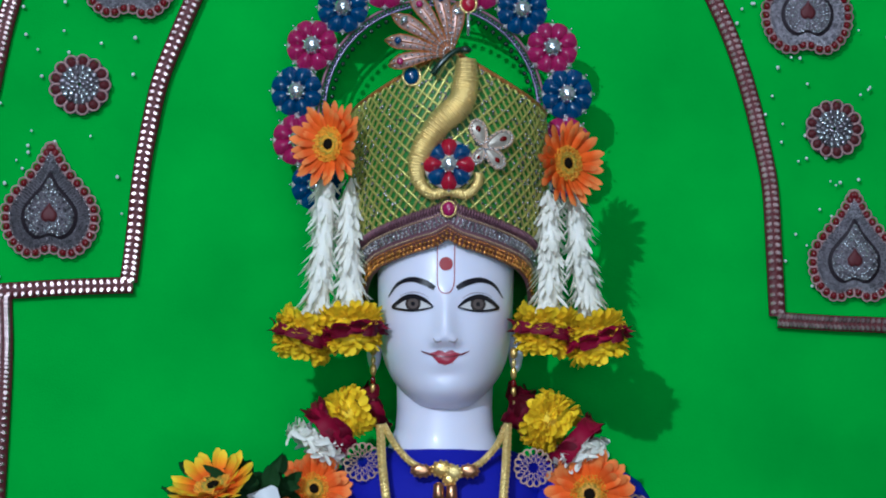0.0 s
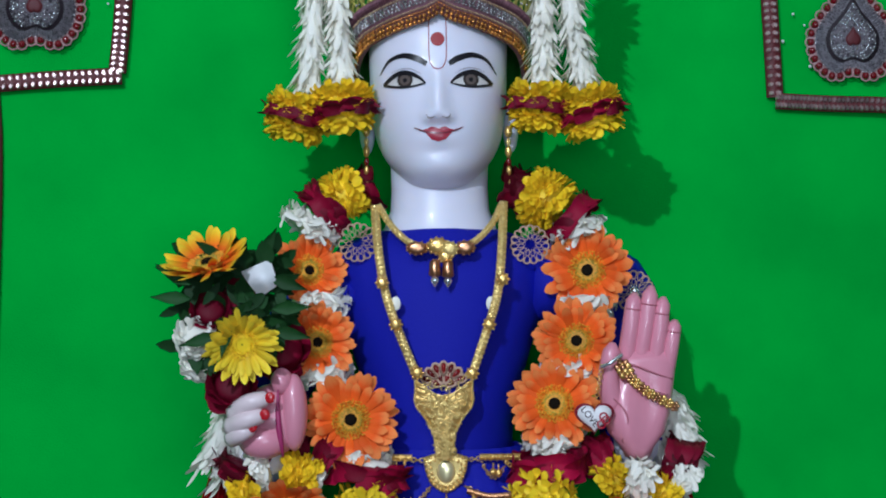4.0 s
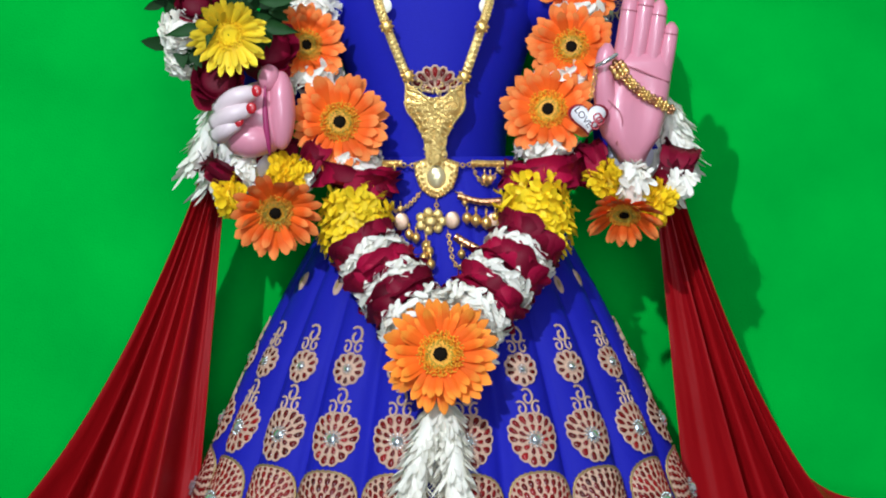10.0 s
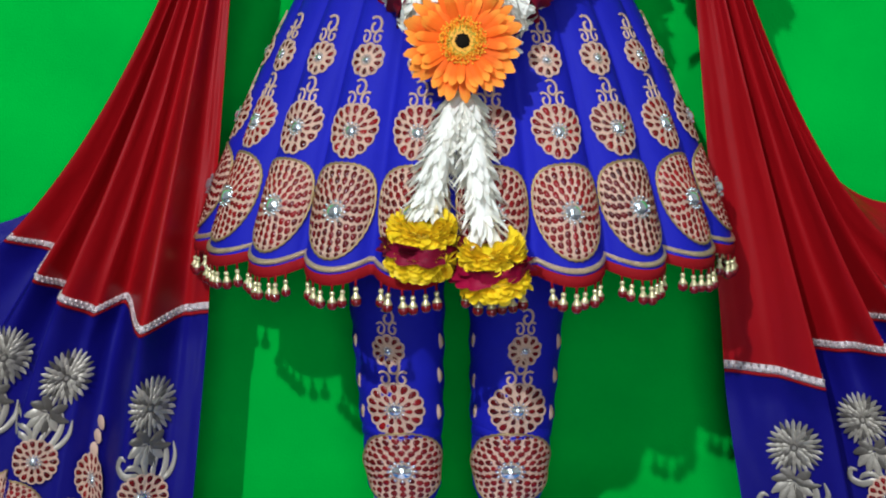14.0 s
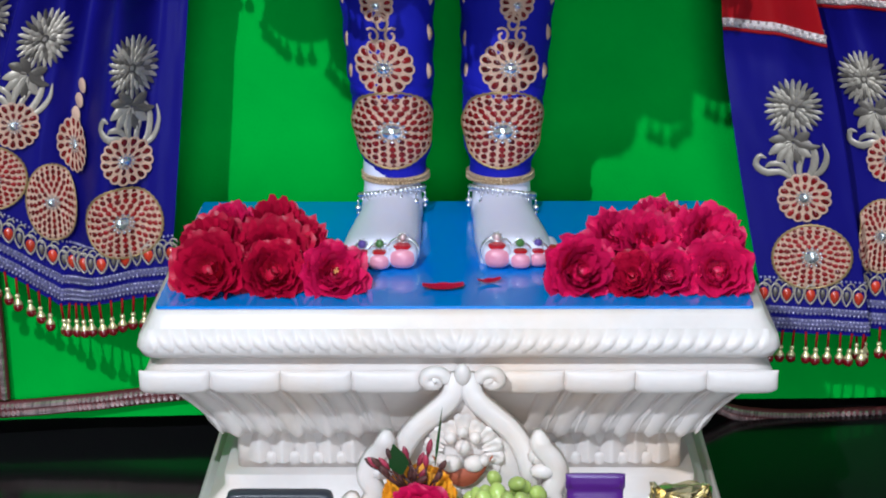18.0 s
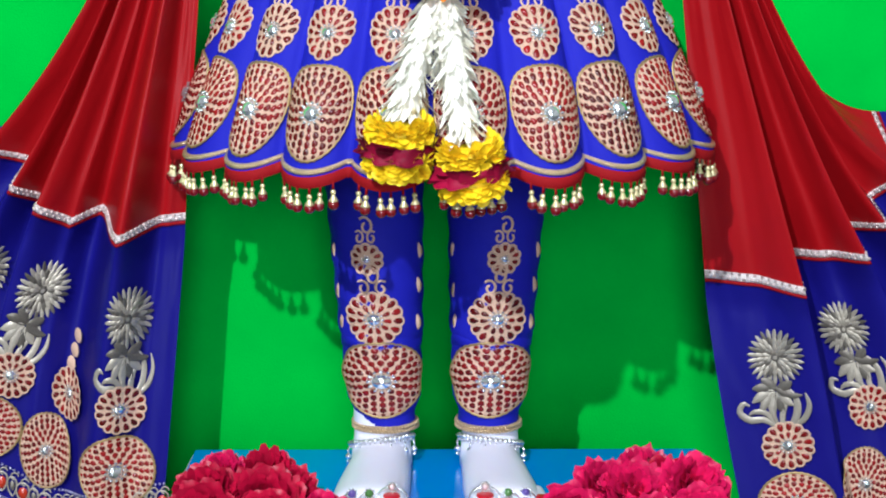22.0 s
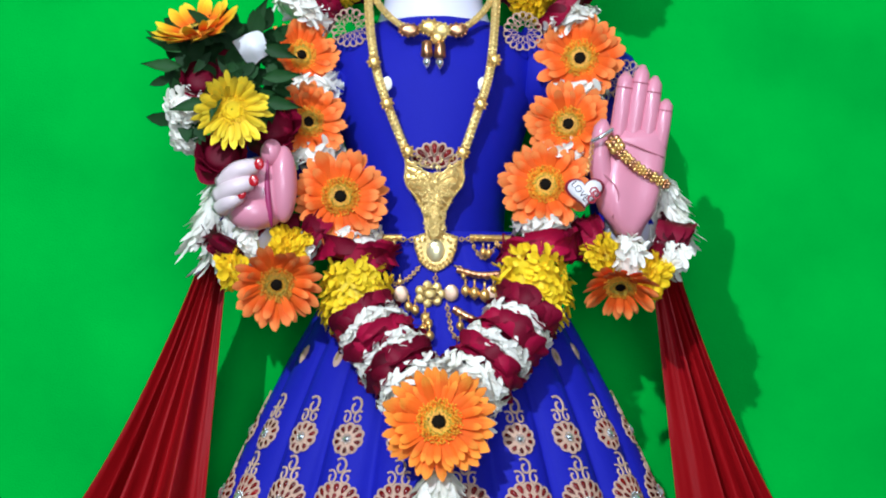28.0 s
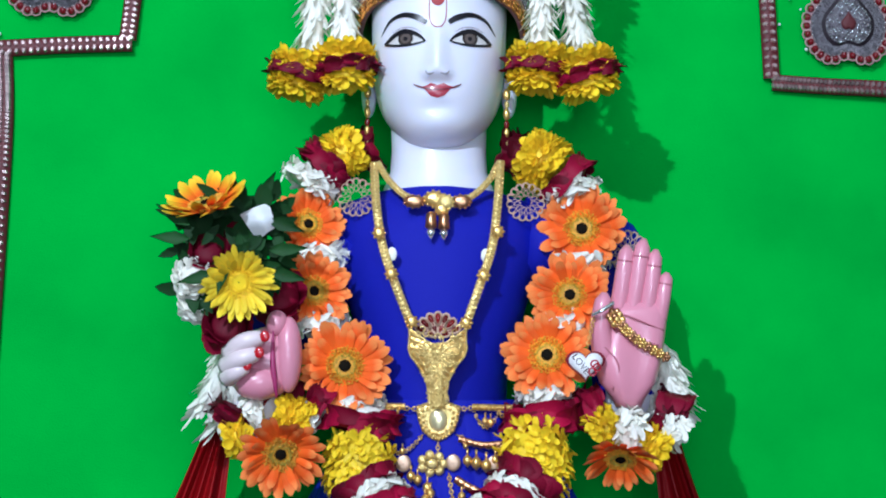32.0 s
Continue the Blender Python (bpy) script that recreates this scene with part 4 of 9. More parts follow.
def tassel_mesh(drop):
    g = Geo()
    g.tube([(0, 0, 0), (0, 0, -drop)], 0.0011, 5, mi=0)
    g.ball((0, 0, -drop - 0.0025), 0.0024, 8, 4, mi=1)
    g.grid([ring(0, 0, -drop - 0.004 - 0.0055 * t, 0.0014 + 0.003 * t ** 1.5, 0.0014 + 0.003 * t ** 1.5, 9) for t in (0, 0.35, 0.7, 1)], closed_u=True, mi=1, caps=True)
    g.ball((0, 0, -drop - 0.0122), 0.0047, 9, 6, mi=2)
    ob = g.make("tassel", [REDTRIM, PALEGOLD, DARKRED])
    me = ob.data
    bpy.data.objects.remove(ob)
    return me


TASSEL, LONG_TASSEL = tassel_mesh(0.007), tassel_mesh(0.014)


def hang_tassel(parent, p, mesh=TASSEL, turn=0.0, size=1.0):
    ob = new("tassel", mesh)
    ob.parent = parent
    ob.matrix_parent_inverse = world_of(parent).inverted()
    ob.matrix_basis = Matrix.Translation(p) @ pose(0, 0, 0, random.uniform(-6, 6), random.uniform(-6, 6), turn) @ Matrix.Scale(size, 4)


for lo, hi in zip(PLEATS[:6], PLEATS[1:7]):
    count = 6 if hi < 50 else 7
    for sg in (-1, 1):
        for j in range(count):
            th = SPIN + sg * (lo + (hi - lo) * (0.10 + 0.80 * (j + 0.5) / count + random.uniform(-0.02, 0.02)))
            hang_tassel(dress, skirt_at(th, 0.525) + Vector((0, 0, -0.0065)), size=random.uniform(0.92, 1.05))

# legging embroidery
for cx in (-0.0507, 0.0457):
    sg = -1 if cx < 0 else 1

    def leg_surf(z0, th0=0.0, wide=1.0, cx=cx):
        def surf(u, v):
            r = lerp_table(LEG, z0)[0]
            th, z = th0 + wide * math.degrees(u / r), z0 + v
            p = leg_at(cx, th, z)
            return p, Vector((math.sin(radians(th)), -math.cos(radians(th)), 0))
        return surf
    big_medallion(0.0365, 0.98).lay("big_medallion", leggings, leg_surf(0.3135, 0, 1.25), "round beaded medallion with crystal centre")
    mid_medallion(0.0240).lay("middle_medallion", leggings, leg_surf(0.3725, 6 * sg, 1.08), "beaded medallion with cord curls")
    small_medallion(0.0145).lay("small_medallion", leggings, leg_surf(0.4285, 11 * sg), "small beaded flower with cord curl")
    for th, z in ((-62, 0.365), (62, 0.365), (-66, 0.432), (66, 0.432), (-64, 0.395), (64, 0.40)):
        f = Flat()
        f.dome("cord", [(0.0036 * math.cos(q), 0.0075 * math.sin(q)) for q in np.linspace(0, 6.2832, 14, endpoint=False)], 0, 0.002)
        f.dome("rim", [(0.0018 * math.cos(q), 0.005 * math.sin(q)) for q in np.linspace(0, 6.2832, 10, endpoint=False)], 0.001, 0.0026)
        f.lay("oval_patch", leggings, leg_surf(z, th))
    g = Geo()
    g.grid([[leg_at(cx, 7.5 * k, z, l) for k in range(48)] for z, l in ((0.261, 0.0), (0.262, 0.001), (0.267, 0.001), (0.268, 0.0))], closed_u=True)
    for k in range(54):
        for z in (0.2625, 0.2662):
            g.ball(leg_at(cx, 360 * k / 54 + (3.3 if z > 0.264 else 0), z, 0.0015), 0.0019, 5, 3)
    g.make("ankle_trim", GOLDTRIM, leggings, "gold sequin trim")
    g = Geo()
    g.grid([[leg_at(cx, 7.5 * k, z + 0.0025 * math.sin(k * 0.5), l) for k in range(48)] for z, l in ((0.340, 0.0), (0.342, 0.0016), (0.345, 0.002), (0.349, 0.0014), (0.351, 0.0))], closed_u=True)
    g.make("knee_fold", BLUE, leggings)

# shawl trims and embroidery
ROSEPEARL = mat("pale_pink_sequin", (0.74, 0.58, 0.55), 0.3, metal=0.3, vary=0.35)
LILAC = mat("lilac_silver_sequin", (0.40, 0.38, 0.56), 0.3, metal=0.5, vary=0.4)
LILACBAND = mat("lilac_braid", (0.17, 0.16, 0.32), 0.4, metal=0.3, grain=0.5, grain_scale=800, bump=0.8, bump_scale=900)
SILVERTRIM = mat("silver_trim", (0.75, 0.66, 0.64), 0.35, metal=0.4, grain=0.4, grain_scale=900, bump=0.8, bump_scale=800)


CELL = 0.004


def shawl_relief(side):
    """The foremost depth of the shawl over a grid of (x, z), evened out a little."""
    depth = {}
    for u in np.linspace(0, 1, 420):
        for v in np.linspace(0.42, 1, 200):
            p = shawl_at(side, u, v)
            key = (round(p.x / CELL), round(p.z / CELL))
            if p.y < depth.get(key, 9):
                depth[key] = p.y
    out = {}
    for (i, j) in depth:
        near = [depth[(i + a, j + b)] for a in (-1, 0, 1) for b in (-1, 0, 1) if (i + a, j + b) in depth]
        out[(i, j)] = 0.5 * min(near) + 0.5 * sum(near) / len(near)
    return out


def shawl_surf(relief, x, z, lean=0.0, narrow=1.0):
    """Lays embroidery on the shawl round (x, z); narrow: squeezes it sideways to look foreshortened from the camera."""
    back = max(relief.values())

    def depth(px, pz):
        i, j = math.floor(px / CELL), math.floor(pz / CELL)
        a, b = px / CELL - i, pz / CELL - j
        q = [relief.get((i + m, j + n), back) for m in (0, 1) for n in (0, 1)]
        return (q[0] * (1 - b) + q[1] * b) * (1 - a) + (q[2] * (1 - b) + q[3] * b) * a

    def surf(a, b):
        a, b = turn2((a * narrow, b), radians(lean))
        return Vector((x + a, depth(x + a, z + b) - 0.0012, z + b)), Vector((0, -1, 0))

    return surf


def band_on_shawl(side, sh, name, v0, v1, lift, material, u1=1.0):
    g = Geo()
    us = np.linspace(0, u1, 240)
    rows = []
    for q, l in ((0, 0.0), (0.1, lift), (0.9, lift), (1, 0.0)):
        rows.append([shawl_at(side, u, v0 + (v1 - v0) * q) + Vector((0, -l, 0)) for u in us])
    g.grid(rows)
    return g.make(name, material, sh)


def along_shawl(side, v, pitch, u1):
    """Evenly spaced values of u along the line v."""
    out, last = [], None
    for u in np.linspace(0.004, u1, 1400):
        p = shawl_at(side, u, v)
        if last is None or (p - last).length >= pitch:
            out.append(u)
            last = p
    return out


shawls = [o for o in scene.objects if o.name.startswith("shawl_end")]
HEM_U = 0.72
for side, sh in zip((-1, 1), shawls):
    band_on_shawl(side, sh, "silver_trim", 0.4910, 0.5000, 0.0016, SILVERTRIM)
    g = Geo()
    for i, u in enumerate(along_shawl(side, 0.495, 0.0034, 1.0)):
        g.ball(shawl_at(side, u, 0.4922 if i % 2 else 0.4972) + Vector((0, -0.002, 0)), 0.0017, 5, 3)
    tagged(g.make("sequin_braid", ROSEPEARL, sh), kind="stuff")
    band_on_shawl(side, sh, "red_edge", 0.5005, 0.5085, 0.002, REDTRIM)
    relief = shawl_relief(side)
    # flower (x, z, size, lean, narrow), middle medallion (x, z, r, narrow), large medallion (x, z, r, squash)
    if side < 0:
        flowers = ((-0.2839, 0.3708, 0.0285, -6, 0.62), (-0.3671, 0.3913, 0.0285, -28, 0.70), (-0.4305, 0.4059, 0.03, -24, 0.75))
        mids = ((-0.296, 0.2819, 0.0222, 0.92), (-0.4007, 0.3103, 0.0215, 0.92), (-0.3506, 0.2892, 0.0235, 0.62))
        bigs = ((-0.3027, 0.221, 0.0345, 1.0), (-0.374, 0.2332, 0.024, 1.55), (-0.4266, 0.2604, 0.031, 1.0))
    else:
        flowers = ((0.3185, 0.3160, 0.0262, 4, 0.90), (0.3855, 0.3400, 0.0262, 22, 0.76))
        mids = ((0.3342, 0.2276, 0.0228, 1.0), (0.4140, 0.2629, 0.0215, 0.85))
        bigs = ((0.3451, 0.1680, 0.0365, 0.88), (0.4130, 0.1848, 0.0245, 1.5))
    for x, z, r, lean, narrow in flowers:
        silver_flower(r).lay("silver_flower", sh, shawl_surf(relief, x, z, lean, narrow), "silver thread flower with curling leaves")
    for x, z, r, narrow in mids:
        mid_medallion(r, False).lay("middle_medallion", sh, shawl_surf(relief, x, z, 0, narrow), "beaded medallion")
    for x, z, r, squash in bigs:
        big_medallion(r, squash).lay("big_medallion", sh, shawl_surf(relief, x, z), "round beaded medallion with crystal centre")
    if side < 0:
        f = Flat()
        for cx, cy in ((0.001, 0.028), (0.005, 0.041), (0.009, 0.055)):
            f.dome("cord", [(cx + 0.0046 * math.cos(q), cy + 0.0070 * math.sin(q)) for q in np.linspace(0, 6.2832, 12, endpoint=False)], 0, 0.0024)
        f.lay("oval_patch", sh, shawl_surf(relief, -0.3487, 0.2892), "three small pale ovals in a row")
    # paisley border, rows of sequins and tassels along the hem
    g = Geo()
    for v0, v1 in ((0.9640, 0.9730), (0.9800, 0.9920)):
        band_on_shawl(side, sh, "lilac_band", v0, v1, 0.0012, LILACBAND, HEM_U)
    for v, pitch in ((0.924, 0.0042), (0.9650, 0.0036), (0.972, 0.0040), (0.981, 0.0034), (0.9865, 0.0040), (0.9920, 0.0036)):
        for u in along_shawl(side, v, pitch, HEM_U):
            g.ball(shawl_at(side, u, v) + Vector((0, -0.002, 0)), 0.0014, 5, 3)
    tagged(g.make("sequin_braid", LILAC, sh), kind="stuff")
    for i, u in enumerate(along_shawl(side, 0.94, 0.0113, HEM_U)):
        p = shawl_at(side, u, 0.945)
        f = Flat()
        red = i % 2 == 0
        if red:
            f.dome("ember", [(x * 1.25, y * 1.25 - 0.0015) for x, y in drop_outline(0, 0.0105, 0.0085)][::-1], 0, 0.0026)
        else:
            f.dome("dull", [(x, y * 1.2) for x, y in drop_outline(0, 0.009, 0.006)], 0, 0.002)
        f.cord("silver", [(x * 1.2, y * 1.3) for x, y in drop_outline(0, 0.015, 0.0125 if red else 0.0090)], 0.0009, 0.001)
        f.cord("silver", [(0.0036 * math.cos(q) + 0.003, 0.010 + 0.0036 * math.sin(q)) for q in np.linspace(0, 4.5, 7)], 0.0008, 0.001, closed=False)
        f.lay("paisley", sh, lambda a, b, p=p: (p + Vector((a, -0.0022, b)), Vector((0, -1, 0))))
        hang_tassel(sh, shawl_at(side, u, 1.0) + Vector((0, -0.002, 0.003)), LONG_TASSEL, size=1.12)

# ---- backdrop ornaments ----
def on_wall(x, z, lift=0.0):
    return Vector((x, wall_y(x) - 0.0085 - lift, z))


def beaded_strip(name, path, width=0.0165, pitch=0.0068):
    pts = spline(path, 80)
    length = sum((b - a).length for a, b in zip(pts, pts[1:]))
    backs = Geo()
    rows = [[], [], [], []]
    for i, p in enumerate(pts):
        d = (pts[min(i + 1, 79)] - pts[max(i - 1, 0)]).normalized()
        s = Vector((-d.z, 0, d.x))
        for r, (k, l) in zip(rows, ((-1, -0.004), (-1, 0.0035), (1, 0.0035), (1, -0.004))):
            q = p + s * k * width / 2
            r.append(on_wall(q.x, q.z, l))
    backs.grid(rows)
    strip = backs.make(name, MAROON, backdrop, "maroon strip set with rose rhinestones")
    g = Geo()
    count = int(length / pitch)
    for i in range(count):
        t = (i + 0.5) / count * 79
        k = min(int(t), 78)
        p = pts[k].lerp(pts[k + 1], t - k)
        d = (pts[k + 1] - pts[k]).normalized()
        s = Vector((-d.z, 0, d.x))
        for sg in (-1, 1):
            c = p + s * sg * width * 0.235
            ax = (s + d * 0.35 * sg).normalized()
            bx = Vector((-ax.z, 0, ax.x))
            vv = []
            for h, q in ((0.003, 1.0), (0.0062, 0.55)):
                for a in range(6):
                    w = c + ax * (q * 0.0040 * math.cos(a * 1.0472)) + bx * (q * 0.0030 * math.sin(a * 1.0472))
                    vv.append(on_wall(w.x, w.z, h))
            g.add(vv, [(a, (a + 1) % 6, 6 + (a + 1) % 6, 6 + a) for a in range(6)] + [tuple(range(6, 12))])
    tagged(g.make("rhinestone_line", ROSESTONE, strip, smooth=False), kind="stuff")


def spade(t, w, h):
    """A leaf-shaped heart outline, tip up; t from 0 to 1."""
    a = 2 * math.pi * t
    x = w * 0.5 * math.sin(a) ** 1 * (0.55 + 0.45 * abs(math.sin(a / 2))) * 1.12
    z = 0.5 * h * math.cos(a)
    if z < 0:
        z = z * (1 - 0.22 * math.exp(-(x / (0.16 * w)) ** 2))
    else:
        q = z / (0.5 * h)
        x *= 1 - 0.5 * q ** 1.5
        z += 0.13 * h * q ** 8
    return x, z


MAT_BLACK = mat("black_thread", (0.020, 0.012, 0.018), 0.6, grain=0.2)
MAUVE = mat("mauve_grey_thread", (0.15, 0.13, 0.15), 0.45, metal=0.4, grain=0.4, grain_scale=900, bump=0.6, bump_scale=1200)
GREYBEAD = mat("smoky_silver_bead", (0.46, 0.43, 0.47), 0.22, metal=0.7, vary=0.55)
ROSECORD = mat("rose_cord", (0.42, 0.25, 0.24), 0.5, grain=0.3, grain_scale=900, vary=0.15)


def wall_leaf(cx, cz, w=0.094, h=0.105):
    """A heart-shaped leaf of bead bands: scalloped maroon drops, smoky thread, a dark line and a sparkling field."""
    patch = None
    n = 72
    o = [spade(k / n, w, h) for k in range(n)]
    for s, l, material, name in ((1.0, 0.002, MAROON, "leaf_patch"), (0.85, 0.0035, MAUVE, "thread_band"), (0.60, 0.005, MAT_BLACK, "dark_line"), (0.52, 0.006, MAUVE, "inner_field"), (0.17, 0.0082, MAROON, "core")):
        g = Geo()
        dz = -0.006 * (1 - s)
        verts = [on_wall(cx, cz + dz, l + 0.001)] + [on_wall(cx + x * s * 0.6, cz + z * s * 0.6 + dz, l + 0.001) for x, z in o] + [on_wall(cx + x * s, cz + z * s + dz, l) for x, z in o] + [on_wall(cx + x * s, cz + z * s + dz, -0.003) for x, z in o]
        fc = [(0, 1 + k, 1 + (k + 1) % n) for k in range(n)]
        for q in (0, n):
            fc += [(1 + q + k, 1 + q + n + k, 1 + q + n + (k + 1) % n, 1 + q + (k + 1) % n) for k in range(n)]
        g.add(verts, fc)
        ob = g.make(name, material, patch or backdrop, "" if patch else "leaf-shaped patch of smoky silver and maroon beads")
        patch = patch or ob
    g, gc = Geo(), Geo()
    for k in range(34):
        x, z = spade((k + 0.5) / 34, w, h)
        g.ball(on_wall(cx + x * 0.94, cz + z * 0.94, 0.003), 0.0040, 7, 4)
        gc.tube([on_wall(cx + x * 0.95 + 0.0054 * math.cos(b), cz + z * 0.95 + 0.0054 * math.sin(b), 0.003) for b in np.linspace(0, 6.28, 9)[:-1]], 0.0010, 4, closed=True)
    tagged(g.make("red_beadwork", DARKRED, patch), kind="stuff")
    tagged(gc.make("cord", ROSECORD, patch), kind="stuff")
    g, gs = Geo(), Geo()
    for s, count, r in ((0.845, 110, 0.0011), (0.80, 100, 0.0012), (0.755, 96, 0.0011), (0.71, 90, 0.0012), (0.665, 84, 0.0011), (0.62, 80, 0.0010)):
        for k in range(count):
            x, z = spade(k / count, w, h)
            (gs if s > 0.84 and k % 2 else g).ball(on_wall(cx + x * s, cz + z * s - 0.006 * (1 - s), 0.0050), r, 5, 3)
    rnd = random.Random(int(1000 * cx) + 5)
    for s, count, r in ((0.50, 60, 0.0013), (0.44, 40, 0.0017), (0.36, 34, 0.0017), (0.28, 26, 0.0016), (0.22, 20, 0.0014)):
        for k in range(count):
            x, z = spade((k + rnd.uniform(-0.3, 0.3)) / count, w, h)
            (gs if rnd.random() < 0.55 else g).ball(on_wall(cx + x * s, cz + z * s - 0.006 * (1 - s), 0.0075), r * rnd.uniform(0.7, 1.1), 5, 3)
    tagged(g.make("smoky_bead", GREYBEAD, patch), kind="stuff")
    tagged(gs.make("crystal_bead", CRYSTAL, patch), kind="stuff")


def wall_rosette(cx, cz, r=0.0285):
    g = Geo()
    n = 13
    g.grid([[on_wall(cx + q * r * math.cos(6.2832 * k / 52) * (1 + 0.04 * abs(math.sin(6.5 * 6.2832 * k / 52))), cz + q * r * math.sin(6.2832 * k / 52) * (1 + 0.04 * abs(math.sin(6.5 * 6.2832 * k / 52))), l) for k in range(52)]
            for q, l in ((1.0, -0.003), (1.0, 0.002), (0.05, 0.003))], closed_u=True)
    ros = g.make("rosette_patch", MAUVE, backdrop, "round beaded rosette with maroon petals")
    g, gc = Geo(), Geo()
    for k in range(n):
        a = 6.2832 * k / n
        d, e = Vector((math.cos(a), 0, math.sin(a))), Vector((-math.sin(a), 0, math.cos(a)))
        pc = Vector((cx, 0, cz)) + d * 0.84 * r
        rows = []
        for q, l in ((1.0, 0.002), (0.7, 0.0045), (0.1, 0.0055)):
            rows.append([on_wall((pc + d * 0.0052 * q * math.cos(b) + e * 0.0044 * q * math.sin(b)).x, (pc + d * 0.0052 * q * math.cos(b) + e * 0.0044 * q * math.sin(b)).z, l) for b in np.linspace(0, 6.2832, 11)[:-1]])
        g.grid(rows, closed_u=True)
        loop = [pc + d * 0.0066 * math.cos(b) + e * 0.0062 * math.sin(b) for b in np.linspace(-2.4, 2.4, 10)]
        gc.tube([on_wall(p.x, p.z, 0.003) for p in loop], 0.0012, 5)
    tagged(g.make("maroon_petal", MAROON, ros), kind="stuff")
    tagged(gc.make("cord", ROSECORD, ros), kind="stuff")
    g, gs = Geo(), Geo()
    for q, m, ln in ((0.60, 16, 0.0040), (0.42, 14, 0.0032), (0.27, 10, 0.0028), (0.12, 5, 0.0026)):
        for k in range(m):
            a = 6.2832 * k / m + q
            (gs if k % 3 else g).ball(on_wall(cx + q * r * math.cos(a), cz + q * r * math.sin(a), 0.0042), ln, 6, 4, squash=(0.5 + 0.5 * abs(math.cos(a)), 0.5, 0.5 + 0.5 * abs(math.sin(a))))
    tagged(g.make("smoky_bead", GREYBEAD, ros), kind="stuff")
    tagged(gs.make("crystal_bead", CRYSTAL, ros), kind="stuff")


LARC = [(-0.255, 1.9, 1.545), (-0.274, 1.9, 1.498), (-0.293, 1.9, 1.447), (-0.304, 1.9, 1.395), (-0.312, 1.9, 1.343), (-0.317, 1.9, 1.286), (-0.322, 1.9, 1.241)]
RARC = [(0.265, 1.97, 1.562), (0.29, 1.97, 1.508), (0.309, 1.97, 1.455), (0.323, 1.97, 1.402), (0.334, 1.97, 1.348), (0.338, 1.97, 1.289), (0.342, 1.97, 1.213)]
beaded_strip("arch_trim", LARC)
beaded_strip("arch_trim", [(-0.317, 1.9, 1.238), (-0.382, 1.9, 1.235), (-0.45, 1.9, 1.23)])
beaded_strip("side_trim", [(-0.445, 1.9, 1.226), (-0.444, 1.9, 1.127), (-0.458, 1.9, 0.8), (-0.468, 1.9, 0.4), (-0.462, 1.9, 0.14), (-0.461, 1.9, -0.001)])
beaded_strip("arch_trim", RARC)
beaded_strip("arch_trim", [(0.342, 1.97, 1.209), (0.399, 1.97, 1.206), (0.476, 1.97, 1.203), (0.62, 1.99, 1.19)])
beaded_strip("outer_arch_trim", [(-0.436, 1.9, 1.543), (-0.447, 1.9, 1.503), (-0.456, 1.9, 1.457), (-0.47, 1.9, 1.38)])
beaded_strip("hem_trim", [(-0.75, 1.9, -0.018), (-0.469, 1.9, -0.013), (-0.381, 1.9, -0.009), (-0.2, 1.9, 0.0), (0.2, 1.9, -0.02), (0.314, 1.95, -0.052), (0.451, 1.95, -0.057), (0.75, 1.98, -0.05)], pitch=0.0075)
wall_leaf(-0.4, 1.313)
wall_leaf(0.423, 1.278)
wall_leaf(-0.326, 1.557)
wall_leaf(0.373, 1.536)
wall_rosette(-0.373, 1.439)
wall_rosette(0.402, 1.409)
g = Geo()
rnd = random.Random(5)
for side in (-1, 1):
    for _ in range(120):
        x = side * rnd.uniform(0.27, 0.60)
        z = rnd.uniform(1.24, 1.60)
        if abs(x) < 0.33 - 0.16 * max(0, z - 1.3):
            continue
        g.ball(on_wall(x, z, 0.0), rnd.uniform(0.0014, 0.0024), 6, 3)
tagged(g.make("sequin", mat("pale_silver_sequin", (0.86, 0.92, 0.88), 0.2, metal=0.2), backdrop, "tiny scattered silver sequins"), kind="stuff")

# ---- crown dressing ----
def crown_at(theta, t, lift=0.0):
    """The crown's surface: theta in degrees from the front to the right, t from the brow (0) to the top edge (1)."""
    theta = (theta + 180) % 360 - 180
    a = radians(theta)
    gable = 1 - abs(math.sin(a)) if abs(theta) < 90 else 0.0
    zb = lerp_table([(0, 1.2805), (3, 1.2775), (9, 1.2730), (22, 1.2680), (43, 1.2590), (56, 1.2535), (68, 1.2460), (80, 1.2350), (92, 1.2210), (120, 1.216), (180, 1.216)], abs(theta))[0]
    zt = 1.407 + 0.050 * gable
    z = zb + (zt - zb) * t
    hw = lerp_table([(0.0, 0.0775), (0.12, 0.082), (0.25, 0.089), (0.55, 0.095), (0.8, 0.095), (1.0, 0.0925)], t)[0]
    return Vector((-0.001 + (hw + lift) * math.sin(a), 1.838 - (hw * 0.93 + lift) * math.cos(a), z))


CROWNGREEN = mat("crown_green_cloth", (0.03, 0.19, 0.02), 0.55, grain=0.25, grain_scale=600, stain=0.2, stain_scale=40)
GOLDWIRE = mat("gold_net_wire", (0.56, 0.52, 0.13), 0.35, metal=0.5, grain=0.25, grain_scale=900)
BRONZE = mat("copper_bead_trim", (0.55, 0.20, 0.05), 0.35, metal=0.6, grain=0.35, grain_scale=900, bump=0.8, bump_scale=900)
PURPLE = mat("mauve_loop_thread", (0.22, 0.10, 0.13), 0.5, metal=0.3, grain=0.3, grain_scale=900, vary=0.2)
PINKGLASS = mat("pink_enamel", (0.36, 0.012, 0.10), 0.15, coat=0.6, stain=0.25, stain_scale=60)
BLUEGLASS = mat("blue_enamel", (0.004, 0.055, 0.16), 0.15, coat=0.6, stain=0.25, stain_scale=60)
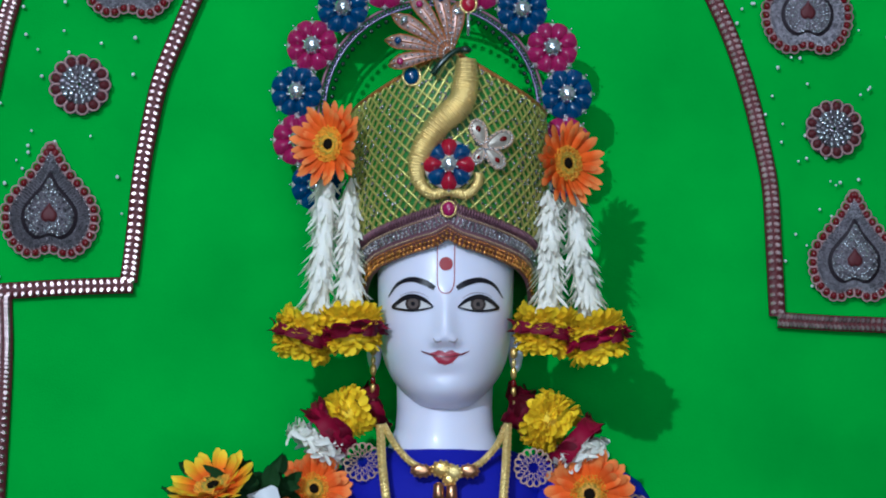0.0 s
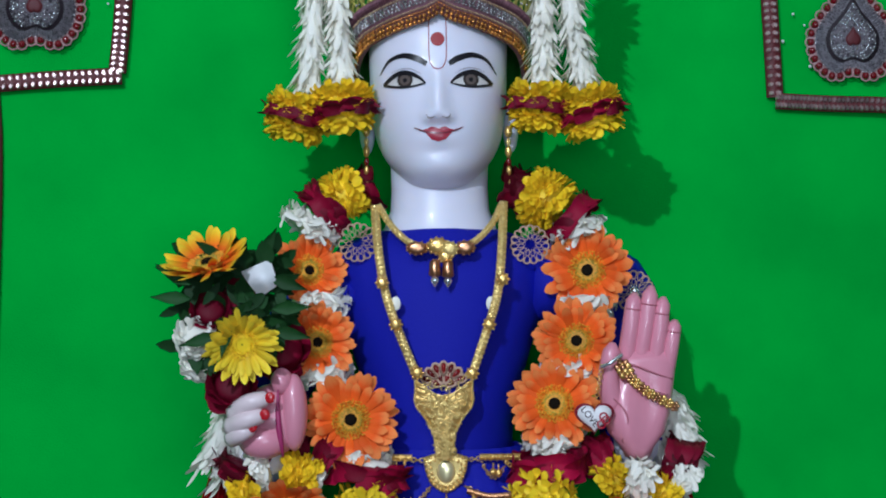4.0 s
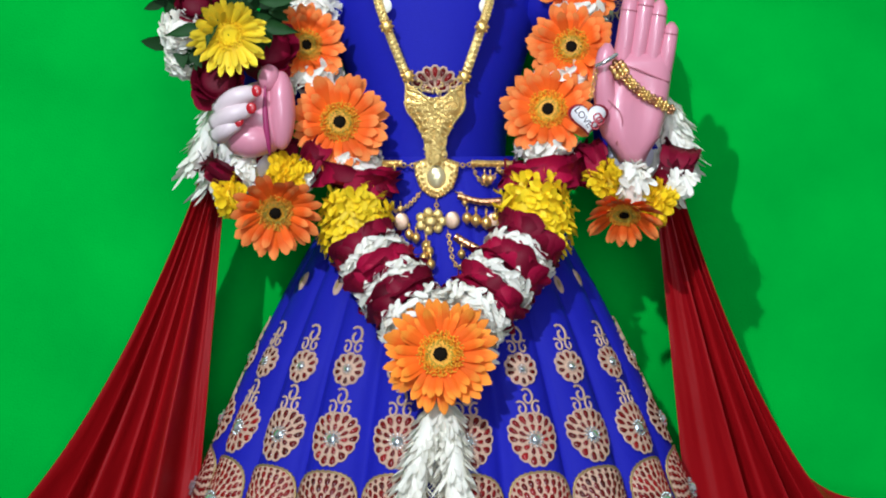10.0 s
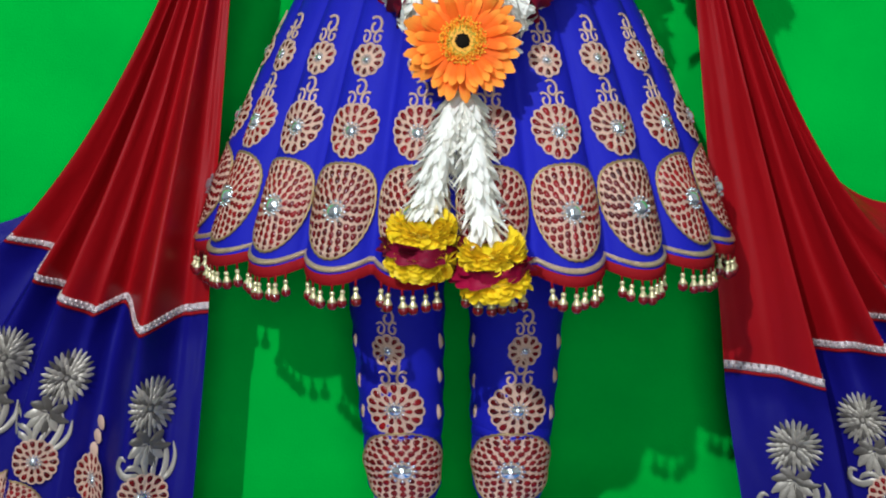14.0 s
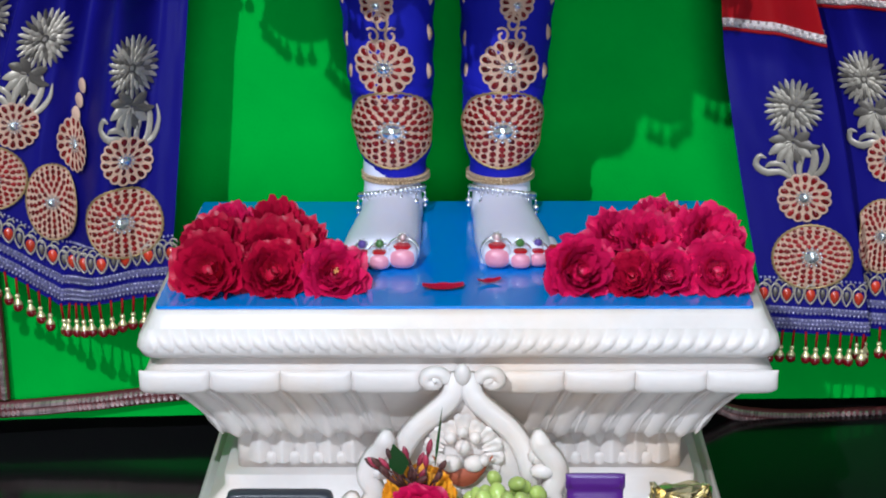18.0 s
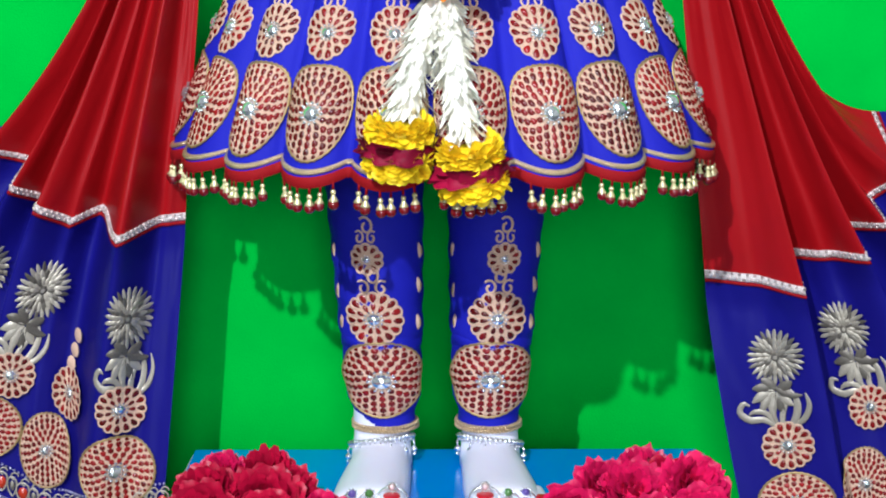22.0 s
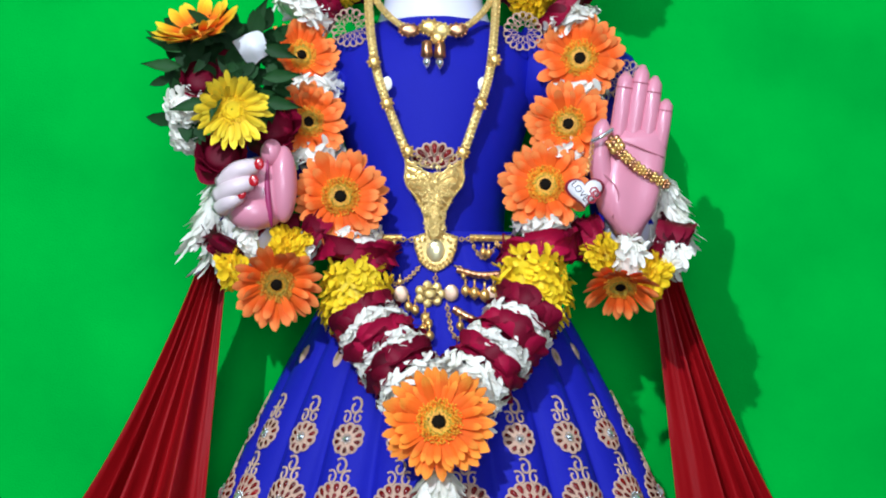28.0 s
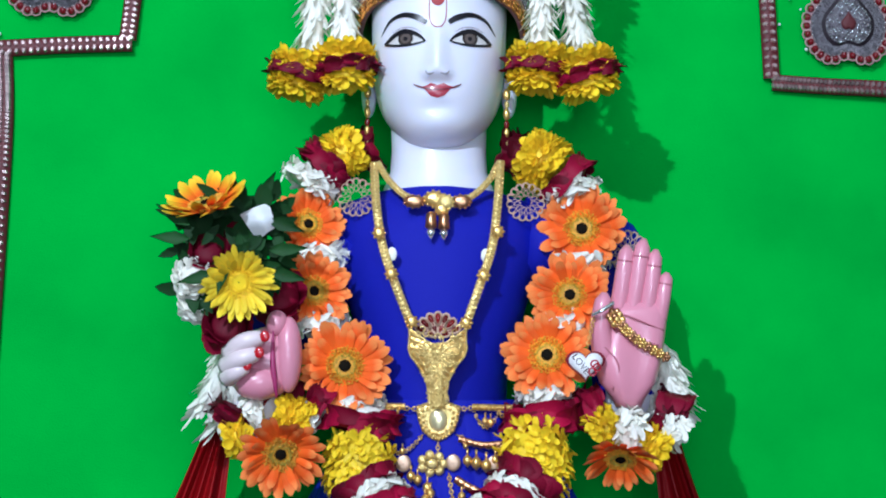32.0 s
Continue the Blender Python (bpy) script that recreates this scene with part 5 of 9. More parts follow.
REDGLASS = mat("red_enamel", (0.40, 0.008, 0.03), 0.15, coat=0.6)
LIGHTGOLD = mat("light_gold", (0.88, 0.66, 0.24), 0.3, metal=0.65, stain=0.1, stain_scale=100, bump=0.4, bump_scale=700)
BLACKBEAD = mat("dark_green_bead", (0.01, 0.03, 0.015), 0.2, coat=0.4)

g = Geo()
g.grid([[crown_at(5 * k, t) for k in range(72)] for t in np.linspace(0, 1, 24)], closed_u=True)
top = [crown_at(5 * k, 1.0) for k in range(72)]
c = Vector((-0.001, 1.85, 1.40))
g.grid([top, [c + (p - c) * 0.5 + Vector((0, 0, -0.006)) for p in top], [c + (p - c) * 0.03 for p in top]], closed_u=True, caps=True)
g.make("turban", CROWNGREEN, crown, "green cloth turban")
g = Geo()
for s in (-1, 1):
    for k in range(-36, 37):
        th0 = k * 6.2
        pts = []
        for j in range(29):
            t = 0.20 + 0.79 * j / 28
            th = th0 + s * (t - 0.2) * 82
            if abs(th) > 112:
                if len(pts) > 1:
                    g.tube(pts, 0.00135, 5)
                pts = []
                continue
            pts.append(crown_at(th, t, 0.0012 + 0.0006 * math.sin(j * 3.14 + (s > 0) * 3.14)))
        if len(pts) > 1:
            g.tube(pts, 0.00135, 5)
g.make("gold_net", GOLDWIRE, crown, "gold wire netting over the turban")
g = Geo()
g.tube([crown_at(4 * k, 0.995, 0.001) for k in range(90)], 0.0022, 7, closed=True)
g.make("top_trim", BRONZE, crown)
GLINT = mat("iridescent_bead", (0.74, 0.72, 0.74), 0.14, metal=0.8, vary=0.5)
COPPERBEAD = mat("copper_bead", (0.90, 0.40, 0.08), 0.2, metal=0.75, vary=0.4)
g = Geo()
g.grid([[crown_at(4 * k, t, l) for k in range(90)] for t, l in ((0.0, 0.0), (0.01, 0.003), (0.10, 0.0045), (0.20, 0.003), (0.215, 0.0))], closed_u=True)
band = g.make("brow_band", PURPLE, crown, "curved brow band of copper and iridescent beads")
for name, rows, material in (("copper_bead", ((0.010, 0.0022), (0.034, 0.0022), (0.056, 0.0013)), COPPERBEAD), ("glint_bead", ((0.104, 0.0018), (0.122, 0.0023), (0.140, 0.0017)), GLINT), ("gold_bead", ((0.076, 0.0012), (0.156, 0.0012)), GOLDTRIM)):
    g = Geo()
    for t, r in rows:
        n = int(0.58 / (2.1 * r))
        for k in range(n):
            g.ball(crown_at(360 * (k + 0.5 * t * 100 % 1) / n, t, 0.0045 + 0.0006 * math.sin(k * 2.4)), r, 5, 3)
    tagged(g.make(name, material, band), kind="stuff")
g = Geo()
for k in range(-62, 63):
    th = k * 1.75
    g.tube([crown_at(th - 0.5, 0.168, 0.004), crown_at(th, 0.190, 0.0062), crown_at(th + 0.5, 0.214, 0.003)], 0.0009, 4)
tagged(g.make("loop_fringe", PURPLE, crown, "fine mauve thread loops"), kind="stuff")
g = Geo()
rnd = random.Random(77)
for _ in range(620):
    g.ball(crown_at(rnd.uniform(-85, 85), rnd.uniform(0.24, 0.98), 0.002), rnd.uniform(0.0010, 0.0017), 5, 3)
tagged(g.make("net_sequin", GLINT, crown, "scattered shining sequins"), kind="stuff")


def enamel_flower(parent, c, r, colours, n=8, facing=(0, -1, 0), name="enamel_flower", label="", phase=0.5):
    """Domed petals round a crystal, with pearls on the rim."""
    q = Vector(facing).to_track_quat("-Y", "Z").to_matrix()
    c = Vector(c)
    root = Geo()
    root.grid([[c + q @ Vector((r * s * math.cos(6.2832 * k / 32), l, r * s * math.sin(6.2832 * k / 32))) for k in range(32)] for s, l in ((0.9, 0.003), (0.98, 0.0), (0.9, -0.002), (0.05, -0.002))], closed_u=True)
    base = root.make(name, SILVERTRIM, parent, label)
    for k in range(n):
        a = 6.2832 * (k + phase) / n
        g = Geo()
        rows = []
        for i in range(7):
            t = i / 6
            rr = r * (0.25 + 0.73 * t)
            half = 1.12 * math.pi / n * (0.75 + 0.25 * math.sin(3.1416 * t)) * (1 if t < 0.8 else 1 - 1.6 * (t - 0.8))
            row = []
            for j in range(7):
                b = a + half * (j / 3 - 1)
                h = 0.30 * r * math.sin(3.1416 * (0.12 + 0.80 * t)) * math.cos(1.45 * (j / 3 - 1))
                row.append(c + q @ Vector((rr * math.cos(b), -0.002 - h, rr * math.sin(b))))
            rows.append(row)
        g.grid(rows)
        g.make("petal", colours[k % len(colours)], base)
    g = Geo()
    g.ball(c + q @ Vector((0, -0.0075, 0)), r * 0.34, 10, 5, squash=(1, 0.7, 1))
    g.make("crystal", CRYSTAL, base)
    g = Geo()
    for k in range(n * 2):
        a = 6.2832 * k / (2 * n)
        rr = 1.03 if k % 2 == 0 else 0.34
        g.ball(c + q @ Vector((rr * r * math.cos(a), -0.004 - 0.004 * (k % 2), rr * r * math.sin(a))), r * 0.055, 6, 4)
    tagged(g.make("pearl", CRYSTAL, base), kind="stuff")


# halo ring with enamel flowers
GREYRING = mat("smoky_violet_metal", (0.22, 0.18, 0.30), 0.3, metal=0.7, grain=0.3, grain_scale=900)
HX, HY, HZ, HR = -0.0185, 1.868, 1.412, 0.106
g = Geo()
g.tube([(HX + HR * math.cos(a), HY, HZ + HR * math.sin(a)) for a in np.linspace(-0.6, 3.74, 90)], 0.0016, 8)
for a in np.linspace(-0.6, 3.74, 120):
    g.ball((HX + (HR + 0.002) * math.cos(a), HY - 0.003, HZ + (HR + 0.002) * math.sin(a)), 0.0017, 5, 3)
g.make("halo_ring", GREYRING, crown, "silver beaded halo ring")
g = Geo()
g.tube([(HX + (HR + 0.006) * math.cos(a), HY + 0.001, HZ + (HR + 0.006) * math.sin(a)) for a in np.linspace(-0.6, 3.74, 90)], 0.0016, 8)
g.make("halo_cord", PURPLE, crown)
g = Geo()
for a in np.linspace(-0.3, 3.44, 44):
    g.ball((HX + (HR - 0.0065) * math.cos(a), HY - 0.002, HZ + (HR - 0.0065) * math.sin(a)), 0.0026, 6, 4)
tagged(g.make("dark_bead", BLACKBEAD, crown), kind="stuff")
for k in range(-2, 11):
    a = radians(7.5 + 20.6 * k)
    enamel_flower(crown, (HX + 0.1350 * math.cos(a), HY - 0.004, HZ + 0.1350 * math.sin(a)), 0.0258, [BLUEGLASS if k % 2 == 0 else PINKGLASS], label="domed blue enamel flower" if k % 2 == 0 else "domed pink enamel flower")
enamel_flower(crown, crown_at(0, 0.385, 0.006), 0.0240, [REDGLASS, BLUEGLASS], facing=(0, -1, 0.05), label="red and blue enamel jewel", phase=0.0)
g = Geo()
path = spline([crown_at(9, 0.985, 0.006), crown_at(8, 0.84, 0.010), crown_at(5, 0.72, 0.012), crown_at(-4, 0.63, 0.011), crown_at(-13, 0.545, 0.009), crown_at(-17, 0.45, 0.008), crown_at(-16, 0.355, 0.007), crown_at(-9.5, 0.275, 0.007), crown_at(0, 0.248, 0.007), crown_at(9.5, 0.275, 0.007), crown_at(15.5, 0.345, 0.007), crown_at(16.5, 0.415, 0.006)], 150)
for i in range(0, 149):
    t = i / 149
    r = lerp_table([(0, 0.0085), (0.06, 0.0112), (0.22, 0.0122), (0.36, 0.0100), (0.50, 0.0064), (0.62, 0.0044), (0.80, 0.0040), (1, 0.0030)], t)[0]
    p, d = path[i], (path[min(i + 1, 149)] - path[i - 1 if i else 0]).normalized()
    s = d.cross(Vector((0, 1, 0))).normalized()
    g.tube([p + s * r * math.cos(b) + Vector((0, -0.55 * r * math.sin(b), 0)) for b in np.linspace(0, 3.1416, 9)], 0.00075 + 0.0005 * (i % 2), 5)
g.make("gold_plume", LIGHTGOLD, crown, "curved plume of coiled gold wire")["kind"] = "stuff"
g = Geo()
g.tube([p + Vector((0, 0.003, 0)) for p in path], lambda t: lerp_table([(0, 0.006), (0.22, 0.0098), (0.36, 0.0080), (0.52, 0.0048), (0.65, 0.0032), (1, 0.0022)], t)[0], 8)
g.make("plume_core", LIGHTGOLD, crown)
# feather spray, bird head and gem drops at the top
FEATHER = mat("feather_thread", (0.50, 0.31, 0.26), 0.4, metal=0.4, grain=0.5, grain_scale=600)
for k, (ang, ln) in enumerate(((186, 0.058), (163, 0.062), (141, 0.066), (119, 0.068), (97, 0.066), (78, 0.050))):
    a = radians(ang)
    base = Vector((-0.001, 1.745, 1.45))
    g = Geo()
    rows = []
    for i in range(11):
        t = i / 10
        w = lerp_table([(0, 0.0009), (0.3, 0.0034), (0.6, 0.0064), (0.78, 0.0074), (0.9, 0.0048), (1.0, 0.0004)], t)[0]
        bend = a + 0.16 * (t - 0.5)
        c = base + Vector((math.cos(bend) * ln * t, -0.003 * math.sin(3 * t), math.sin(bend) * ln * t))
        s = Vector((-math.sin(bend), 0, math.cos(bend)))
        rows.append([c + s * w * q + Vector((0, -0.003 * (1 - q * q), 0)) for q in (-1, -0.5, 0, 0.5, 1)])
    g.grid(rows)
    f = g.make("feather", FEATHER, crown, "beaded feather blade")
    g = Geo()
    for e in (0, 4, 2):
        g.tube([r[e] + Vector((0, -0.001, 0)) for r in rows], 0.0006, 4)
    g.make("edge_cord", BRONZE, f)
    g = Geo()
    for r in rows[1:10]:
        for e in (1, 3):
            g.ball(r[e] + Vector((0, -0.0012, 0)), 0.0014, 5, 3)
    tagged(g.make("crystal_bead", CRYSTAL, f), kind="stuff")
    g = Geo()
    g.ball(rows[8][2] + Vector((0, -0.003, 0)), 0.0034, 8, 5, squash=(1, 0.6, 1))
    g.make("gem", [PINKGLASS, BLUEGLASS, CRYSTAL][k % 3], f)
g = Geo()
g.tube(spline([(-0.017, 1.738, 1.431), (-0.01, 1.736, 1.44), (-0.001, 1.736, 1.449), (0.009, 1.738, 1.455)], 16), lambda t: 0.0036 - 0.0008 * t, 8)
g.ball((0.013, 1.738, 1.454), 0.0048, 10, 6, squash=(1.3, 1, 0.85))
g.make("dark_stem", BLACKBEAD, crown, "dark green stem with rounded tip")
g = Geo()
g.tube([crown_at(9, 1, 0.014) + Vector((0, 0, 0.018)), crown_at(9, 1, 0.014) + Vector((0, 0, 0.04))], 0.0016, 6)
g.make("crystal_drop", CRYSTAL, crown)
for p, r, material in ((crown_at(9, 1, 0.014) + Vector((0, 0, 0.048)), 0.0068, REDGLASS), (crown_at(-21, 0.955, 0.006), 0.0075, BLUEGLASS), (crown_at(0, 0.155, 0.008), 0.0062, PINKGLASS)):
    g = Geo()
    g.ball(p, r, 12, 8, squash=(1, 0.6, 1.1))
    gem = g.make("gem", material, crown)
    g = Geo()
    g.tube([p + Vector((1.12 * r * math.cos(b), 0.001, 1.2 * r * math.sin(b))) for b in np.linspace(0, 6.2832, 16)[:-1]], 0.0011, 5, closed=True)
    g.make("setting", LIGHTGOLD, gem)
for ang, ln in ((110, 0.023), (25, 0.025), (-45, 0.022), (-120, 0.015)):
    p0 = crown_at(19, 0.56, 0.004)
    a = radians(ang)
    f = Flat()
    pts = [turn2((x, y), a - 1.5708) for x, y in drop_outline(ln * 0.6, ln * 1.1, ln * 0.75)]
    f.dome("silver", pts, 0, 0.003)
    f.cord("cord", pts, 0.0013, 0.002)
    f.dome("bead", [turn2((x, y), a - 1.5708) for x, y in drop_outline(ln * 0.75, ln * 0.35, ln * 0.3)], 0.002, 0.005)
    for k in range(16):
        b = 6.2832 * k / 16
        c0 = turn2((ln * 0.30 * math.sin(b), ln * 0.62 - ln * 0.5 * math.cos(b)), a - 1.5708)
        f.dome("stone", [(c0[0] + 0.0013 * math.cos(w), c0[1] + 0.0013 * math.sin(w)) for w in (0, 1.05, 2.09, 3.14, 4.19, 5.24)], 0.002, 0.0042)
    f.lay("brooch_petal", crown, lambda u, v, p0=p0: (p0 + Vector((u, -0.002 + 0.3 * u, v)), Vector((0.25, -0.97, 0))), "silver and pink beaded brooch petal")

# ---- flowers ----
def ramp_mat(name, stops, axis=2, rough=0.55, vary=0.18, sss=0.0):
    """A petal material whose colour runs along the petal's own length."""
    m = mat(name, (0.5, 0.5, 0.5), rough, sss=sss, spec=0.2)
    nt = m.node_tree
    b = nt.nodes["Principled BSDF"]
    co = nt.nodes.new("ShaderNodeTexCoord")
    sep = nt.nodes.new("ShaderNodeSeparateXYZ")
    nt.links.new(co.outputs["Object"], sep.inputs[0])
    nz = nt.nodes.new("ShaderNodeTexNoise")
    nz.inputs["Scale"].default_value = 4.0
    wave = nt.nodes.new("ShaderNodeMapping")
    wave.inputs["Scale"].default_value = (14, 1, 1.2)
    nt.links.new(co.outputs["Object"], wave.inputs[0])
    nt.links.new(wave.outputs[0], nz.inputs["Vector"])
    add = nt.nodes.new("ShaderNodeMath")
    add.operation = "MULTIPLY_ADD"
    nt.links.new(nz.outputs["Fac"], add.inputs[0])
    add.inputs[1].default_value = 0.25
    nt.links.new(sep.outputs[axis], add.inputs[2])
    rp = nt.nodes.new("ShaderNodeValToRGB")
    while len(rp.color_ramp.elements) < len(stops):
        rp.color_ramp.elements.new(0.5)
    for e, (p, c) in zip(rp.color_ramp.elements, stops):
        e.position, e.color = p, (*c, 1)
    nt.links.new(add.outputs[0], rp.inputs[0])
    hs = nt.nodes.new("ShaderNodeHueSaturation")
    info = nt.nodes.new("ShaderNodeObjectInfo")
    mr = nt.nodes.new("ShaderNodeMapRange")
    mr.inputs[3].default_value, mr.inputs[4].default_value = 1 - vary, 1 + vary
    nt.links.new(info.outputs["Random"], mr.inputs[0])
    nt.links.new(mr.outputs[0], hs.inputs["Value"])
    nt.links.new(rp.outputs[0], hs.inputs["Color"])
    nt.links.new(hs.outputs[0], b.inputs["Base Color"])
    return m


ORANGEP = ramp_mat("gerbera_petal_orange", [(0.15, (0.80, 0.20, 0.010)), (0.40, (0.84, 0.125, 0.006)), (0.75, (0.86, 0.110, 0.008)), (1.0, (0.90, 0.26, 0.060))], rough=0.7)
AMBERP = ramp_mat("gerbera_petal_amber", [(0.15, (0.86, 0.24, 0.012)), (0.40, (0.86, 0.115, 0.005)), (0.80, (0.90, 0.150, 0.008)), (1.0, (0.92, 0.30, 0.030))], rough=0.7)
TIPP = ramp_mat("gerbera_petal_yellow_tip", [(0.25, (0.70, 0.09, 0.003)), (0.55, (0.88, 0.16, 0.004)), (0.85, (0.92, 0.42, 0.006)), (1.0, (0.92, 0.62, 0.02))], rough=0.75)
YELLOWP = ramp_mat("daisy_petal_yellow", [(0.1, (0.70, 0.30, 0.01)), (0.5, (0.88, 0.58, 0.01)), (1.0, (0.9, 0.68, 0.03))])
FLORET = mat("yellow_floret", (0.80, 0.36, 0.015), 0.6, vary=0.25)
FLORETB = mat("olive_floret", (0.50, 0.36, 0.03), 0.6, vary=0.3)
EYE = mat("dark_flower_eye", (0.010, 0.007, 0.004), 0.8, spec=0.1)
LEAF = mat("dark_green_leaf", (0.014, 0.060, 0.012), 0.6, spec=0.2, vary=0.3, stain=0.2, stain_scale=60)


def petal_mesh(width, cup, bend, notch, name):
    """A strap petal of length 1 along +z that faces -y."""
    g = Geo()
    rows = []
    for i in range(9):
        t = i / 8
        w = width * (0.42 + 0.58 * math.sin(1.5708 * min(1, t / 0.62))) * (1.0 if t < 0.72 else math.sqrt(max(0.03, 1 - ((t - 0.72) / 0.285) ** 2)))
        z = t
        rows.append([(w * q, -bend * t * t + cup * q * q * w * 0.9 - 0.012 * (abs(q) < 0.1) + 0.01 * math.cos(9 * q), z - (notch * (abs(q) < 0.3) if i == 8 else 0)) for q in (-1, -0.55, 0, 0.55, 1)])
    g.grid(rows)
    ob = g.make(name, ORANGEP)
    me = ob.data
    bpy.data.objects.remove(ob)
    return me


PETALS = {}


def gerbera(parent, m, r, material, outer=24, inner=16, width=0.105, eye=True, open_=12, name="gerbera", label="", arc=(0, 360)):
    """m: its place and facing (-y looks out); r: radius."""
    key = (material.name, width)
    if key not in PETALS:
        PETALS[key] = [petal_mesh(width * s, 0.35, b, 0.02, "petal") for s, b in ((1.0, 0.06), (0.9, -0.05), (1.1, 0.12))]
        for me in PETALS[key]:
            me.materials.clear()
            me.materials.append(material)
    rnd = random.Random(int(r * 1e6) + int(m.translation.x * 1e4))
    g = Geo()
    g.grid([[(q * math.cos(6.2832 * k / 20), y, q * math.sin(6.2832 * k / 20)) for k in range(20)] for q, y in ((0.20, 0.10), (0.29, 0.02), (0.28, -0.05), (0.2, -0.08), (0.02, -0.06))], closed_u=True, mi=0)
    for ringr, n, ln in ((0.365, 72, 0.04), (0.33, 66, 0.05), (0.29, 60, 0.055), (0.25, 52, 0.055), (0.205, 44, 0.050), (0.165, 36, 0.045)):
        for k in range(n):
            a = 6.2832 * (k + rnd.random()) / n
            c, s = math.cos(a), math.sin(a)
            q0 = ringr + rnd.uniform(-0.022, 0.022)
            p = Vector((q0 * c, -0.075, q0 * s))
            q = p + Vector((c * rnd.uniform(0.0, 0.06), -ln * rnd.uniform(0.5, 1.2), s * rnd.uniform(0.0, 0.06)))
            g.tube([p + Vector((0, 0.06, 0)), q], 0.015, 4, mi=1 if ringr > 0.24 or not eye else 2)
    if eye:
        g.ball((0, -0.085, 0), 0.128, 14, 6, mi=3, squash=(1.0, 0.30, 1.0))
        for k in range(40):
            a, q = 2.39996 * k, 0.132 * math.sqrt((k + 0.5) / 40)
            g.ball((q * math.cos(a), -0.122 + 1.3 * q * q, q * math.sin(a)), 0.014, 5, 3, mi=3)
    ob = g.make(name, [FLORET, FLORET, FLORETB, EYE] if eye else [YELLOW, YELLOW, YELLOW, EYE], parent, label)
    ob.matrix_basis = m @ Matrix.Scale(r * 1.02, 4)
    for n, ln, tilt, y in ((outer, 0.80, open_, 0.03), (inner, 0.62, open_ + 6, -0.02)):
        for k in range(n):
            a = 360 * (k + 0.35 * rnd.random()) / n
            if not (arc[0] <= a % 360 <= arc[1]):
                continue
            p = new("petal", rnd.choice(PETALS[key]))
            p.parent = ob
            s = ln * rnd.uniform(0.9, 1.06)
            p.matrix_basis = pose(0, y, 0, 0, a, 0) @ pose(0, rnd.uniform(-0.02, 0.02), 0.22, tilt + rnd.uniform(-9, 9), rnd.uniform(-6, 6), rnd.uniform(-14, 14)) @ Matrix.Scale(s, 4)
    return ob


def face(p, right=0.0, up=0.0, roll=0.0):
    """The pose of a flower at p that looks out at the front, turned by degrees to the right and up."""
    return Matrix.Translation(p) @ pose(0, 0, 0, -up, 0, right) @ pose(0, 0, 0, 0, roll, 0)


